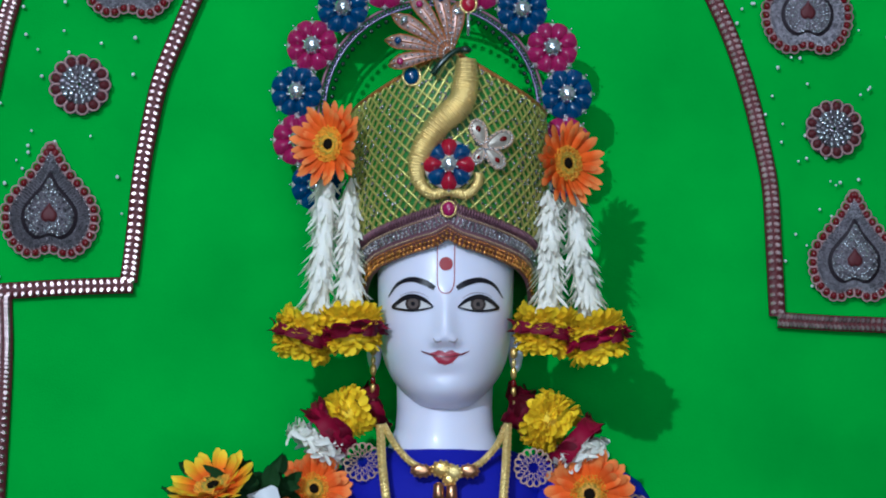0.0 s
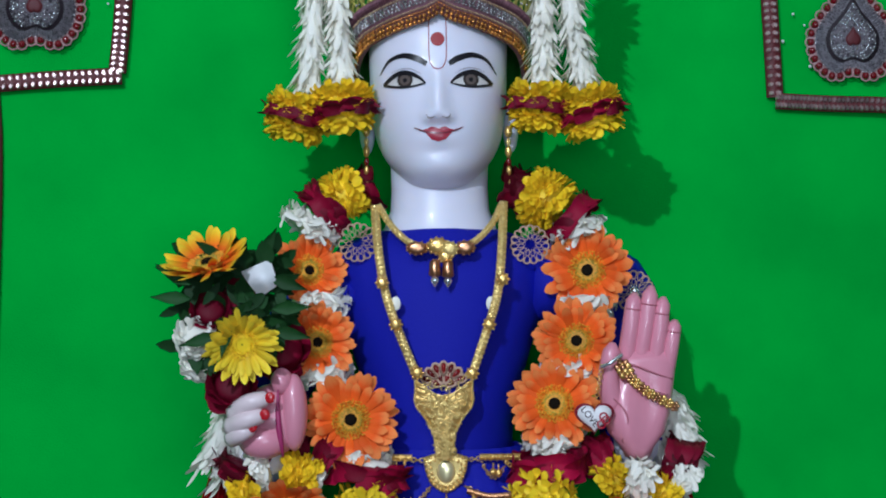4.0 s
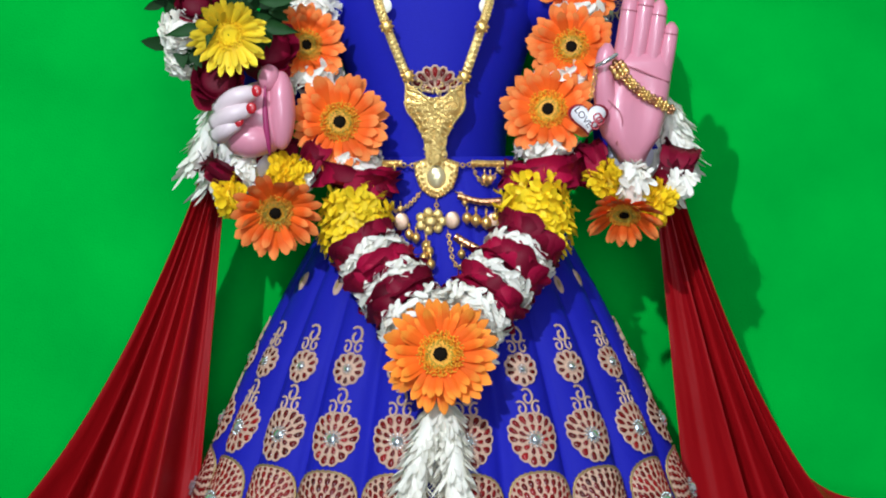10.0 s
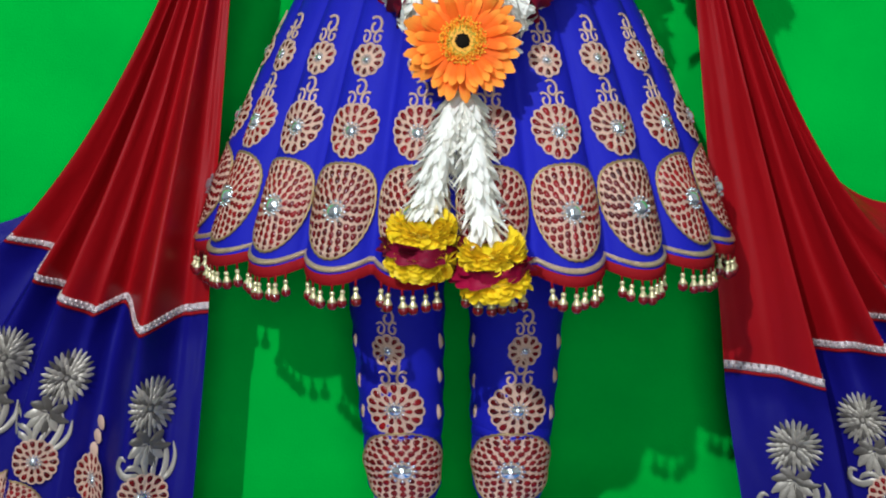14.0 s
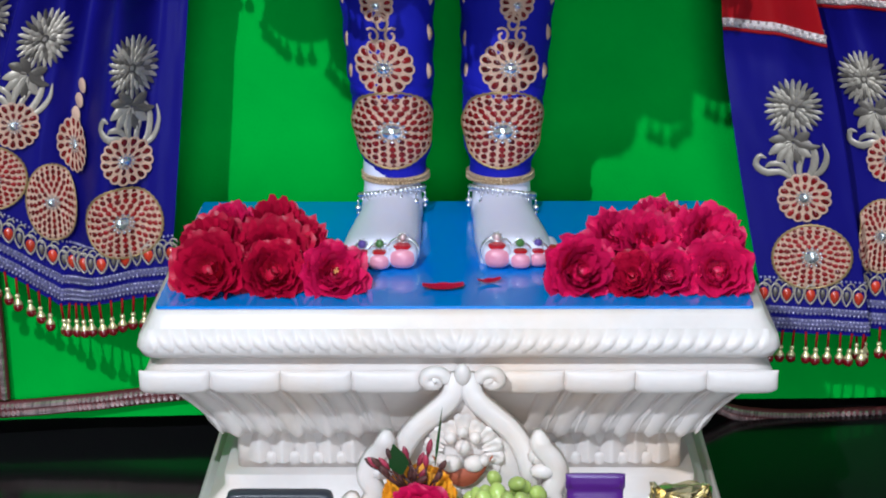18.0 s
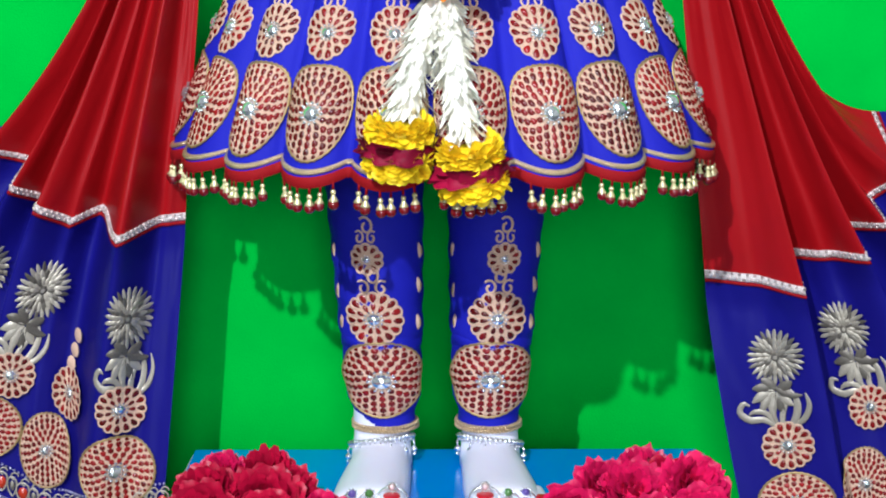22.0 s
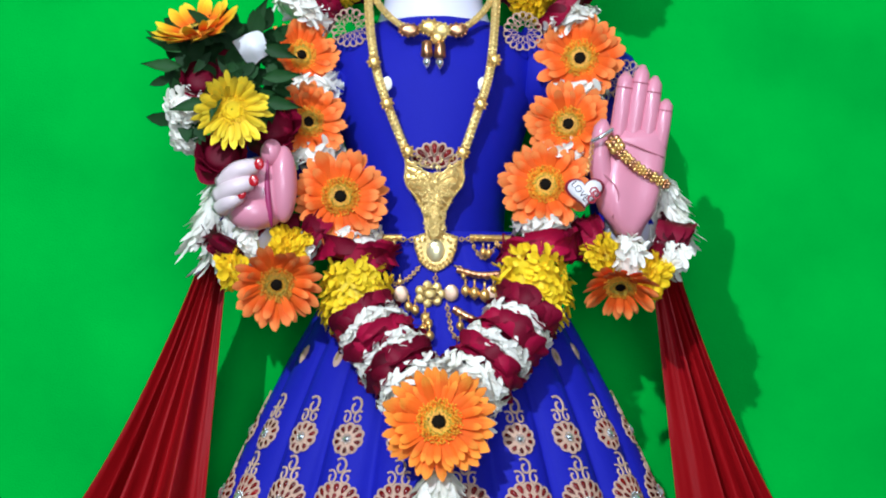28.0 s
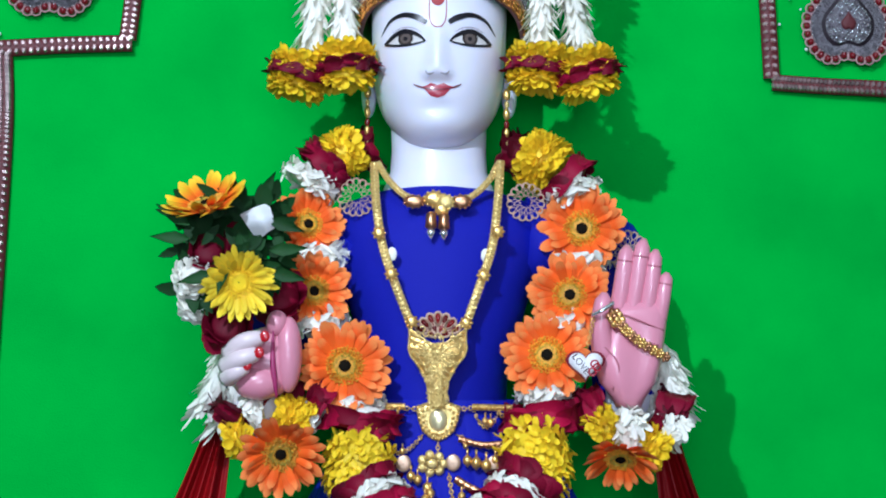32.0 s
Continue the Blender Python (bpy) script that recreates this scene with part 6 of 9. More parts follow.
def cluster(name, parent, material, c, axis, r, half, n, ln, wd, curl=0.5, seed=1, label="", shape=2.0):
    """A drum, ring or tuft of petals that lie over one another round an axis."""
    rnd = random.Random(seed)
    c, axis = Vector(c), Vector(axis).normalized()
    e1 = axis.orthogonal().normalized()
    e2 = axis.cross(e1)
    g = Geo()
    core = 0.80 if material is not CRIMSON else 0.90

    def girth(h):
        return max(0.05, 1 - abs(h) ** (2 * shape)) ** 0.5

    g.grid([[c + axis * half * core * h + (e1 * math.cos(6.2832 * k / 18) + e2 * math.sin(6.2832 * k / 18)) * r * core * girth(h) for k in range(18)] for h in (-1, -0.85, -0.6, -0.2, 0.2, 0.6, 0.85, 1)], closed_u=True, caps=True)

    def strap(p, d, nrm, L, W, cup, droop):
        side = nrm.cross(d).normalized()
        rows = []
        for t, w in ((0, 0.40), (0.3, 0.80), (0.6, 1.0), (0.85, 0.86), (1.0, 0.42)):
            cen = p + d * L * t + nrm * (L * droop * t * t)
            rows.append([cen - side * W * w * 0.5 + nrm * W * cup * w, cen - side * W * w * 0.2, cen + side * W * w * 0.2, cen + side * W * w * 0.5 + nrm * W * cup * w])
        g.grid(rows)

    if material is CRIMSON:
        for i in range(max(12, int(n * 0.75))):
            h, a = rnd.uniform(-0.75, 0.75), rnd.uniform(0, 6.2832)
            span, tall = 0.62 * wd / r * rnd.uniform(0.8, 1.25), max(half * 0.9, 0.5 * ln) * rnd.uniform(0.75, 1.1)
            sg, ph, lip = rnd.choice((-1, 1)), rnd.uniform(0, 6), rnd.uniform(0.06, 0.22) if r > 0.023 else rnd.uniform(0.12, 0.40)
            rows = []
            for t in (-1, -0.5, 0, 0.45, 0.8, 1.0):
                row = []
                for q in (-1, -0.7, -0.35, 0, 0.35, 0.7, 1):
                    b = a + span * q * (0.75 + 0.25 * math.cos(1.2 * t)) + 0.10 * t * math.sin(ph)
                    out = r * (0.935 + lip * max(0.0, t) ** 2 - 0.05 * q * q + 0.040 * math.sin(3 * q + ph) * (t + 1))
                    hh = half * h * 0.6 + sg * tall * (t * (1 - 0.22 * q * q) + 0.06 * math.sin(4 * q + ph))
                    row.append(c + axis * hh + (e1 * math.cos(b) + e2 * math.sin(b)) * out)
                rows.append(row)
            g.grid(rows)
    elif half > 0.022 and material is YELLOW:
        layers = max(3, int(2 * half / 0.0042))
        for k in range(layers):
            h = -0.95 + 1.9 * k / (layers - 1)
            m = int(6.2832 * r / 0.0078)
            for j in range(m):
                a = 6.2832 * (j + rnd.uniform(-0.4, 0.4)) / m + 0.5 * k
                rad = e1 * math.cos(a) + e2 * math.sin(a)
                tang = axis.cross(rad)
                d = (rad * rnd.uniform(0.22, 0.60) + axis * rnd.choice((-1, -1, 1)) * rnd.uniform(0.2, 0.95) + tang * rnd.uniform(-0.9, 0.9)).normalized()
                nrm = tang.cross(d).normalized()
                nrm = nrm if nrm.dot(rad) > 0 else -nrm
                strap(c + axis * half * (h + rnd.uniform(-0.08, 0.08)) + rad * r * 0.86 * girth(h), d, nrm, ln * rnd.uniform(0.65, 1.0), wd * rnd.uniform(0.55, 0.85), rnd.uniform(0.02, 0.24), rnd.uniform(-0.30, 0.10))
    else:
        tuft = material is not WHITEPET
        for i in range(int(n * (2.6 if tuft else 1.7))):
            h, a = rnd.uniform(-1, 1), rnd.uniform(0, 6.2832)
            rad = e1 * math.cos(a) + e2 * math.sin(a)
            tang = axis.cross(rad)
            d = (rad * rnd.uniform(0.5, 1.0) + axis * (0.75 * h + rnd.uniform(-0.35, 0.35)) + tang * rnd.uniform(-0.5, 0.5)).normalized() if tuft else (rad * rnd.uniform(0.10, 0.55) + axis * rnd.uniform(-0.7, 0.7) + tang * rnd.choice((-1, 1)) * rnd.uniform(0.4, 1.0)).normalized()
            nrm = d.cross(tang if abs(d.dot(tang)) < 0.9 else axis).normalized()
            nrm = nrm if nrm.dot(rad) > 0 else -nrm
            L = max(0.011, 0.42 * r) * rnd.uniform(0.75, 1.15) if tuft else max(ln, 0.0165) * rnd.uniform(0.7, 1.05)
            base = c + axis * half * h * 0.8 + rad * (r * 1.12 - L * max(0.15, d.dot(rad))) * girth(h * 0.9)
            strap(base - (d * L * 0.3 if not tuft else d * 0), d, nrm, L, (max(0.0085, wd) if tuft else max(0.0050, wd * 0.6)) * rnd.uniform(0.8, 1.1), 0.15, rnd.uniform(-0.3, 0.05))
    return tagged(g.make(name, material, parent, label), kind="stuff")


def tuberose(parent, path, r0, r1, n, seed, name="tuberose_strand", label="strand of white tuberose petals"):
    rnd = random.Random(seed)
    pts = spline(path, 60)
    g = Geo()
    n = int(n * 1.9)
    g.tube(pts, lambda t: 0.80 * (r0 + (r1 - r0) * t) * min(1.0, 0.15 + 5 * t, 0.2 + 8 * (1 - t)), 8)
    for i in range(n):
        t = (i + rnd.random()) / n
        k = min(58, int(t * 59))
        p = pts[k].lerp(pts[k + 1], t * 59 - k)
        d = (pts[k + 1] - pts[k]).normalized()
        a = rnd.uniform(0, 6.2832)
        rad = Vector((math.cos(a), math.sin(a) * 1.0, 0))
        rr = r0 + (r1 - r0) * t
        L, W = rnd.uniform(0.013, 0.023), rnd.uniform(0.0042, 0.0074)
        q = d * rnd.uniform(0.65, 1.0) + rad * rnd.uniform(0.10, 0.75)
        q.normalize()
        side = q.cross(rad).normalized()
        side = (side + rad * rnd.uniform(-0.5, 0.5)).normalized()
        rows = []
        rnd_off = rnd.uniform(0.3, 0.75)
        for s, w in ((0, 0.3), (0.3, 0.9), (0.6, 1.0), (0.85, 0.6), (1.0, 0.06)):
            c = p + rad * rr * rnd_off + q * L * s + rad * rr * 0.2 * s * s
            rows.append([c - side * W * 0.5 * w, c - rad * W * 0.18 * w, c + side * W * 0.5 * w])
        g.grid(rows)
    return tagged(g.make(name, WHITEPET, parent, label), kind="stuff")


# crown flower tassels
for s, gb, top, ends in ((-1, (-0.113, 1.775, 1.369), (-0.106, 1.8, 1.332), ((-0.127, 1.8, 1.207), (-0.092, 1.8, 1.21))), (1, (0.109, 1.775, 1.353), (0.106, 1.8, 1.322), ((0.094, 1.8, 1.21), (0.136, 1.8, 1.209)))):
    tas = thing("flower_tassel", top, "orange gerbera with tuberose strands and marigold tufts beside the crown", "garland", group="crown flower tassels")
    gerbera(tas, face(gb, (32 if s < 0 else 38) * s, 4), 0.0405, ORANGEP, 26, 16, 0.125)
    for i, e in enumerate(ends):
        mid = Vector(top).lerp(Vector(e), 0.5) + Vector((0.004 * (i * 2 - 1), 0, 0))
        tuberose(tas, [Vector(top) + Vector((0.012 * (i * 2 - 1), 0.004, 0.008)), mid, e], 0.0105, 0.0135, 105, 40 + i + s)
    for i, (x, z, tilt) in enumerate((((-0.136, 1.8, 1.188)[0], 1.189, 15), ((-0.092, 1.8, 1.193)[0], 1.196, -4)) if s < 0 else (((0.092, 1.8, 1.192)[0], 1.196, 5), ((0.139, 1.8, 1.19)[0], 1.189, -15))):
        c = Vector((x, 1.795 - 0.006 * i, z))
        ax = (math.sin(radians(tilt)) * 1.0, 0, math.cos(radians(tilt)))
        cluster("yellow_tuft", tas, YELLOW, c + Vector(ax) * 0.009, ax, 0.028, 0.008, 90, 0.022, 0.008, 0.6, 11 + i)
        cluster("rose_ring", tas, CRIMSON, c, ax, 0.0330, 0.0065, 34, 0.011, 0.018, 0.7, 21 + i)
        cluster("yellow_tuft", tas, YELLOW, c - Vector(ax) * 0.010, ax, 0.026, 0.008, 80, 0.022, 0.008, 0.6, 31 + i)

# the long garland round the neck
gar = thing("garland", (0.005, 1.64, 0.53), "long flower garland of orange gerberas, marigolds, roses and tuberose", "garland")
GB = [((-0.126, 1.79, 1.045), 0.036, 20, 14, 18), ((-0.117, 1.755, 0.98), 0.0365, 22, 8, 15), ((-0.086, 1.735, 0.911), 0.043, 8, 6, 8),
      ((0.135, 1.795, 1.042), 0.043, -12, 6, 12), ((0.122, 1.765, 0.978), 0.040, -10, 8, 14), ((0.1, 1.75, 0.922), 0.042, -6, 6, 6)]
for p, r, right, up, op in GB:
    gerbera(gar, face(p, right, up, 30 * r * 100), r, ORANGEP, 30, 22, 0.160, open_=op)
WHITEDAISY = mat("white_daisy_petal", (0.82, 0.81, 0.74), 0.5, vary=0.05, stain=0.05)
gerbera(gar, face((0.005, 1.66, 0.723), 3, 12), 0.050, WHITEDAISY, 40, 30, 0.085, eye=False, name="white_daisy", label="white chrysanthemum behind the gerbera")
gerbera(gar, face((0.004, 1.622, 0.7165), 3, 12), 0.0465, AMBERP, 42, 30, 0.120, open_=4)
SEG = [  # material, place, axis, radius, half length, petals, length, width
    (CRIMSON, (-0.077, 1.835, 1.12), (1, 0, 0.35), 0.019, 0.012, 30, 0.014, 0.016), (YELLOW, (-0.095, 1.81, 1.115), (1, 0.2, 0.5), 0.021, 0.014, 90, 0.013, 0.010),
    (CRIMSON, (-0.112, 1.8, 1.101), (0.8, 0.2, 0.7), 0.026, 0.008, 26, 0.018, 0.023), (WHITEPET, (-0.124, 1.8, 1.088), (0.5, 0.1, 0.9), 0.027, 0.010, 70, 0.016, 0.010),
    (WHITEPET, (-0.115, 1.79, 1.015), (0, 0, 1), 0.025, 0.011, 60, 0.015, 0.010), (CRIMSON, (-0.138, 1.76, 0.962), (0.3, 0, 1), 0.02, 0.012, 20, 0.017, 0.022),
    (WHITEPET, (-0.113, 1.765, 0.951), (0, 0, 1), 0.026, 0.009, 50, 0.016, 0.010), (WHITEPET, (-0.08, 1.755, 0.874), (0, 0, 1), 0.029, 0.008, 70, 0.014, 0.011),
    (CRIMSON, (-0.071, 1.740, 0.8610), (0.15, 0, 1), 0.034, 0.0085, 36, 0.020, 0.026), (YELLOW, (-0.0705, 1.718, 0.8225), (0.10, 0.15, 1), 0.0295, 0.0265, 270, 0.0125, 0.0105),
    (CRIMSON, (0.071, 1.84, 1.119), (-1, 0, 0.35), 0.019, 0.012, 30, 0.014, 0.016), (YELLOW, (0.098, 1.815, 1.108), (-1, 0.2, 0.5), 0.025, 0.017, 120, 0.013, 0.010),
    (CRIMSON, (0.121, 1.81, 1.09), (-0.8, 0.2, 0.7), 0.027, 0.008, 26, 0.018, 0.023), (WHITEPET, (0.127, 1.81, 1.079), (-0.4, 0.1, 0.9), 0.026, 0.010, 60, 0.016, 0.010),
    (WHITEPET, (0.134, 1.795, 1.01), (0, 0, 1), 0.025, 0.011, 60, 0.016, 0.010), (WHITEPET, (0.114, 1.775, 0.95), (0, 0, 1), 0.026, 0.009, 50, 0.016, 0.010),
    (WHITEPET, (0.1, 1.765, 0.885), (0, 0, 1), 0.027, 0.008, 60, 0.014, 0.011), (CRIMSON, (0.096, 1.75, 0.865), (-0.1, 0, 1), 0.035, 0.011, 40, 0.020, 0.027),
    (YELLOW, (0.0875, 1.718, 0.8270), (-0.15, 0.15, 1), 0.0310, 0.0290, 300, 0.0125, 0.0105)]
NAMES = {"rose_crimson": "rose_ring", "marigold_yellow": "marigold_drum", "white_petal": "white_petal_ring"}
for i, (material, p, ax, r, half, n, ln, wd) in enumerate(SEG):
    big = 1.34 if p[2] < 0.86 and material is not YELLOW else 1.06
    cluster(NAMES[material.name], gar, material, p, ax, r * big, half * 1.15, n, ln, wd, 0.6, 100 + i)
for i, (p0, p1) in enumerate((((-0.063, 1.7, 0.801), (-0.016, 1.660, 0.742)), ((0.083, 1.7, 0.807), (0.031, 1.660, 0.745)))):
    p0, p1 = Vector(p0), Vector(p1)
    ax = (p1 - p0).normalized()
    for k, (t, material, r, half) in enumerate(((0.07, CRIMSON, 0.031, 0.007), (0.22, WHITEPET, 0.031, 0.006), (0.40, CRIMSON, 0.032, 0.010), (0.59, WHITEPET, 0.032, 0.009), (0.78, CRIMSON, 0.032, 0.010), (0.98, WHITEPET, 0.032, 0.009))):
        rose_ = material is CRIMSON
        cluster(NAMES[material.name], gar, material, p0.lerp(p1, t), ax, r, half, 46 if rose_ else 100, 0.020 if rose_ else 0.017, 0.024 if rose_ else 0.010, 0.6, 160 + 10 * i + k)
tuberose(gar, [(0.004, 1.635, 0.675), (-0.014, 1.615, 0.626), (-0.026, 1.605, 0.574)], 0.0125, 0.0150, 170, 71)
tuberose(gar, [(0.007, 1.64, 0.674), (0.014, 1.615, 0.626), (0.023, 1.605, 0.564)], 0.0125, 0.0150, 170, 72)
for i, (c, tilt) in enumerate((((-0.029, 1.6, 0.554), 4), ((0.029, 1.6, 0.536), -6))):
    ax = (math.sin(radians(tilt)), -0.15, math.cos(radians(tilt)))
    c = Vector(c)
    cluster("yellow_tuft", gar, YELLOW, c + Vector(ax) * 0.012, ax, 0.0255, 0.008, 90, 0.016, 0.011, 0.6, 51 + i)
    cluster("rose_ring", gar, CRIMSON, c, ax, 0.031, 0.006, 34, 0.013, 0.021, 0.7, 53 + i)
    cluster("yellow_tuft", gar, YELLOW, c - Vector(ax) * 0.011, ax, 0.0265, 0.007, 90, 0.016, 0.011, 0.6, 55 + i)

# garlands on the arms
for side in (-1, 1):
    arm = thing("arm_garland", (side * 0.17, 1.73, 0.83), "short flower garland of marigold, rose and white petals round the arm", "garland", group="arm garlands")
    if side < 0:
        segs = [(CRIMSON, (-0.188, 1.745, 0.866), (0.6, 0, 1), 0.023, 0.009, 26, 0.018, 0.024), (YELLOW, (-0.181, 1.73, 0.847), (1, 0, 0.3), 0.018, 0.010, 60, 0.012, 0.01), (YELLOW, (-0.131, 1.72, 0.863), (1, 0, -0.3), 0.019, 0.013, 80, 0.012, 0.01),
                (WHITEPET, (-0.166, 1.73, 0.869), (1, 0, 0.2), 0.021, 0.009, 50, 0.014, 0.01), (WHITEPET, (-0.119, 1.73, 0.859), (1, 0, -0.5), 0.02, 0.009, 50, 0.014, 0.01), (CRIMSON, (-0.113, 1.745, 0.873), (1, 0, -0.7), 0.028, 0.008, 30, 0.018, 0.024),
                (CRIMSON, (-0.149, 1.755, 0.878), (1, 0, 0), 0.02, 0.02, 30, 0.018, 0.024)]
        gerbera(arm, face((-0.14, 1.7, 0.833), 6, -22), 0.041, ORANGEP, 24, 10, 0.145, open_=26)
        for i, (a, b) in enumerate((((-0.190, 1.765, 0.935), (-0.218, 1.755, 0.868)), ((-0.180, 1.775, 0.925), (-0.205, 1.765, 0.850)), ((-0.2, 1.785, 0.93), (-0.212, 1.775, 0.885)))):
            tuberose(arm, [a, Vector(a).lerp(Vector(b), 0.5), b], 0.010, 0.014, 40, 80 + i)
    else:
        segs = [(CRIMSON, (0.146, 1.745, 0.87), (1, 0, 0.5), 0.024, 0.010, 28, 0.018, 0.024), (CRIMSON, (0.21, 1.745, 0.866), (1, 0, -0.35), 0.024, 0.014, 34, 0.018, 0.024), (YELLOW, (0.152, 1.73, 0.856), (1, 0, 0.7), 0.020, 0.010, 70, 0.013, 0.008),
                (WHITEPET, (0.173, 1.72, 0.855), (1, 0, 0), 0.022, 0.014, 70, 0.016, 0.010), (YELLOW, (0.194, 1.725, 0.84), (1, 0, -0.5), 0.019, 0.010, 70, 0.013, 0.008), (WHITEPET, (0.213, 1.73, 0.854), (1, 0, -0.4), 0.017, 0.012, 50, 0.013, 0.011),
                (CRIMSON, (0.127, 1.76, 0.87), (1, 0, 0.2), 0.018, 0.013, 24, 0.018, 0.024)]
        gerbera(arm, face((0.164, 1.705, 0.831), -4, -50), 0.036, ORANGEP, 22, 10, 0.15, open_=24)
        for i, (a, b) in enumerate((((0.202, 1.765, 0.935), (0.226, 1.755, 0.868)), ((0.195, 1.775, 0.925), (0.205, 1.765, 0.855)), ((0.212, 1.775, 0.93), (0.222, 1.765, 0.89)))):
            tuberose(arm, [a, Vector(a).lerp(Vector(b), 0.5), b], 0.010, 0.013, 36, 90 + i)
    for i, (material, p, ax, r, half, n, ln, wd) in enumerate(segs):
        cluster(NAMES[material.name], arm, material, p, ax, r, half, n, ln, wd, 0.6, 200 + i + 20 * side)

# bouquet held in the fist
bouquet = thing("bouquet", (-0.165, 1.70, 0.95), "small bouquet of amber and yellow gerberas, roses and dark leaves", "bouquet")
gerbera(bouquet, face((-0.207, 1.69, 1.054), -28, 58, 10), 0.043, TIPP, 22, 12, 0.15, open_=24)
gerbera(bouquet, face((-0.176, 1.672, 0.985), 12, -18), 0.035, YELLOWP, 34, 34, 0.110, eye=False, open_=22)
for i, (material, p, r, n) in enumerate(((CRIMSON, (-0.208, 1.705, 1.012), 0.015, 40), (CRIMSON, (-0.189, 1.705, 0.945), 0.019, 40), (CRIMSON, (-0.146, 1.735, 0.972), 0.020, 30), (WHITEPET, (-0.22, 1.7, 0.988), 0.018, 60), (WHITEPET, (-0.219, 1.71, 0.967), 0.016, 40),
                                      (CRIMSON, (-0.18, 1.72, 1.021), 0.018, 30))):
    cluster("rose" if material is CRIMSON else "white_bloom", bouquet, material, p, (0.1, -0.8, 0.4), r, r * 0.7, n, 0.016, 0.02 if material is CRIMSON else 0.011, 0.6, 300 + i)
g = Geo()
rnd = random.Random(9)
for i in range(230):
    p = Vector((-0.197, 1.715, 1.017)) + Vector((rnd.uniform(-0.036, 0.050), rnd.uniform(-0.020, 0.03), rnd.uniform(-0.040, 0.046)))
    a = rnd.uniform(0, 6.2832)
    d = Vector((math.cos(a), -0.3, math.sin(a))).normalized()
    s = d.cross(Vector((0, 1, 0.2))).normalized()
    L, W = rnd.uniform(0.018, 0.030), rnd.uniform(0.004, 0.008)
    g.grid([[p + d * L * t - s * W * w, p + d * L * t + Vector((0, 0.12 * W, 0)), p + d * L * t + s * W * w] for t, w in ((0, 0.1), (0.25, 0.8), (0.5, 1), (0.8, 0.6), (1, 0.03))])
g.make("foliage", LEAF, bouquet, "dark green leaves")
for i, (px, dirx, dz) in enumerate((((-0.235, 1.69, 1.044), -0.8, 0.5), ((-0.237, 1.69, 1.025), -1, 0.05), ((-0.21, 1.675, 0.989), -0.8, -0.2), ((-0.139, 1.69, 1.037), 0.9, -0.3), ((-0.137, 1.69, 1.015), 1, 0.05), ((-0.138, 1.7, 0.992), 1, -0.2), ((-0.189, 1.665, 0.994), -0.2, -1), ((-0.157, 1.7, 1.067), 0.5, 0.9))):
    g = Geo()
    p, d = Vector(px), Vector((dirx, -0.1, dz)).normalized()
    s = d.cross(Vector((0, 1, 0))).normalized()
    g.grid([[p + d * 0.036 * (t - 0.4) - s * 0.0062 * w + Vector((0, -0.002, 0)), p + d * 0.036 * (t - 0.4), p + d * 0.036 * (t - 0.4) + s * 0.0062 * w + Vector((0, -0.003, 0))] for t, w in ((0, 0.08), (0.15, 0.6), (0.35, 1), (0.6, 0.75), (0.82, 0.32), (1, 0.02))])
    g.make("leaf", LEAF, bouquet)
wrap = Geo()
c = Vector((-0.160, 1.685, 1.041))
rows = []
for a in np.linspace(-1, 1, 9):
    row = []
    for b in np.linspace(-1, 1, 9):
        x, z = turn2((0.0125 * a * (1 + 0.12 * b), 0.0130 * b * (1 - 0.10 * a)), radians(28))
        row.append(c + Vector((x, 0.010 * abs(a - 0.15) ** 1.3 + 0.004 * b * b - 0.003 * math.cos(2.5 * b + a), z)))
    rows.append(row)
wrap.grid(rows)
wrap.make("paper_square", mat("white_paper", (0.85, 0.86, 0.88), 0.6, stain=0.04), bouquet, "folded piece of white paper")

# ---- jewellery ----
def gold_ribbon(name, parent, path, w, n=60, material=None, label="", pitch=0.006):
    """A flat gold chain band with raised bosses along a path over the dress."""
    pts = spline(path, n)
    g = Geo()
    rows = [[], [], [], []]
    for i, p in enumerate(pts):
        d = (pts[min(i + 1, n - 1)] - pts[max(i - 1, 0)]).normalized()
        s = d.cross(Vector((0, 1, 0))).normalized()
        for r, (k, y) in zip(rows, ((-1, 0.001), (-0.8, -0.0015), (0.8, -0.0015), (1, 0.001))):
            r.append(p + s * k * w / 2 + Vector((0, y, 0)))
    g.grid(rows)
    band = g.make(name, material or GOLD, parent, label)
    g = Geo()
    length = sum((b - a).length for a, b in zip(pts, pts[1:]))
    m = int(length / pitch)
    for i in range(m):
        t = (i + 0.5) / m * (n - 1)
        k = min(int(t), n - 2)
        p = pts[k].lerp(pts[k + 1], t - k) + Vector((0, -0.0018, 0))
        d = (pts[k + 1] - pts[k]).normalized()
        s = d.cross(Vector((0, 1, 0))).normalized()
        g.ball(p, w * 0.22, 7, 4, squash=(1, 0.5, 1))
        for q in (-1, 1):
            g.ball(p + s * q * w * 0.42 + d * pitch * 0.5, w * 0.15, 5, 3)
    tagged(g.make("boss", material or GOLD, band), kind="stuff")
    return band


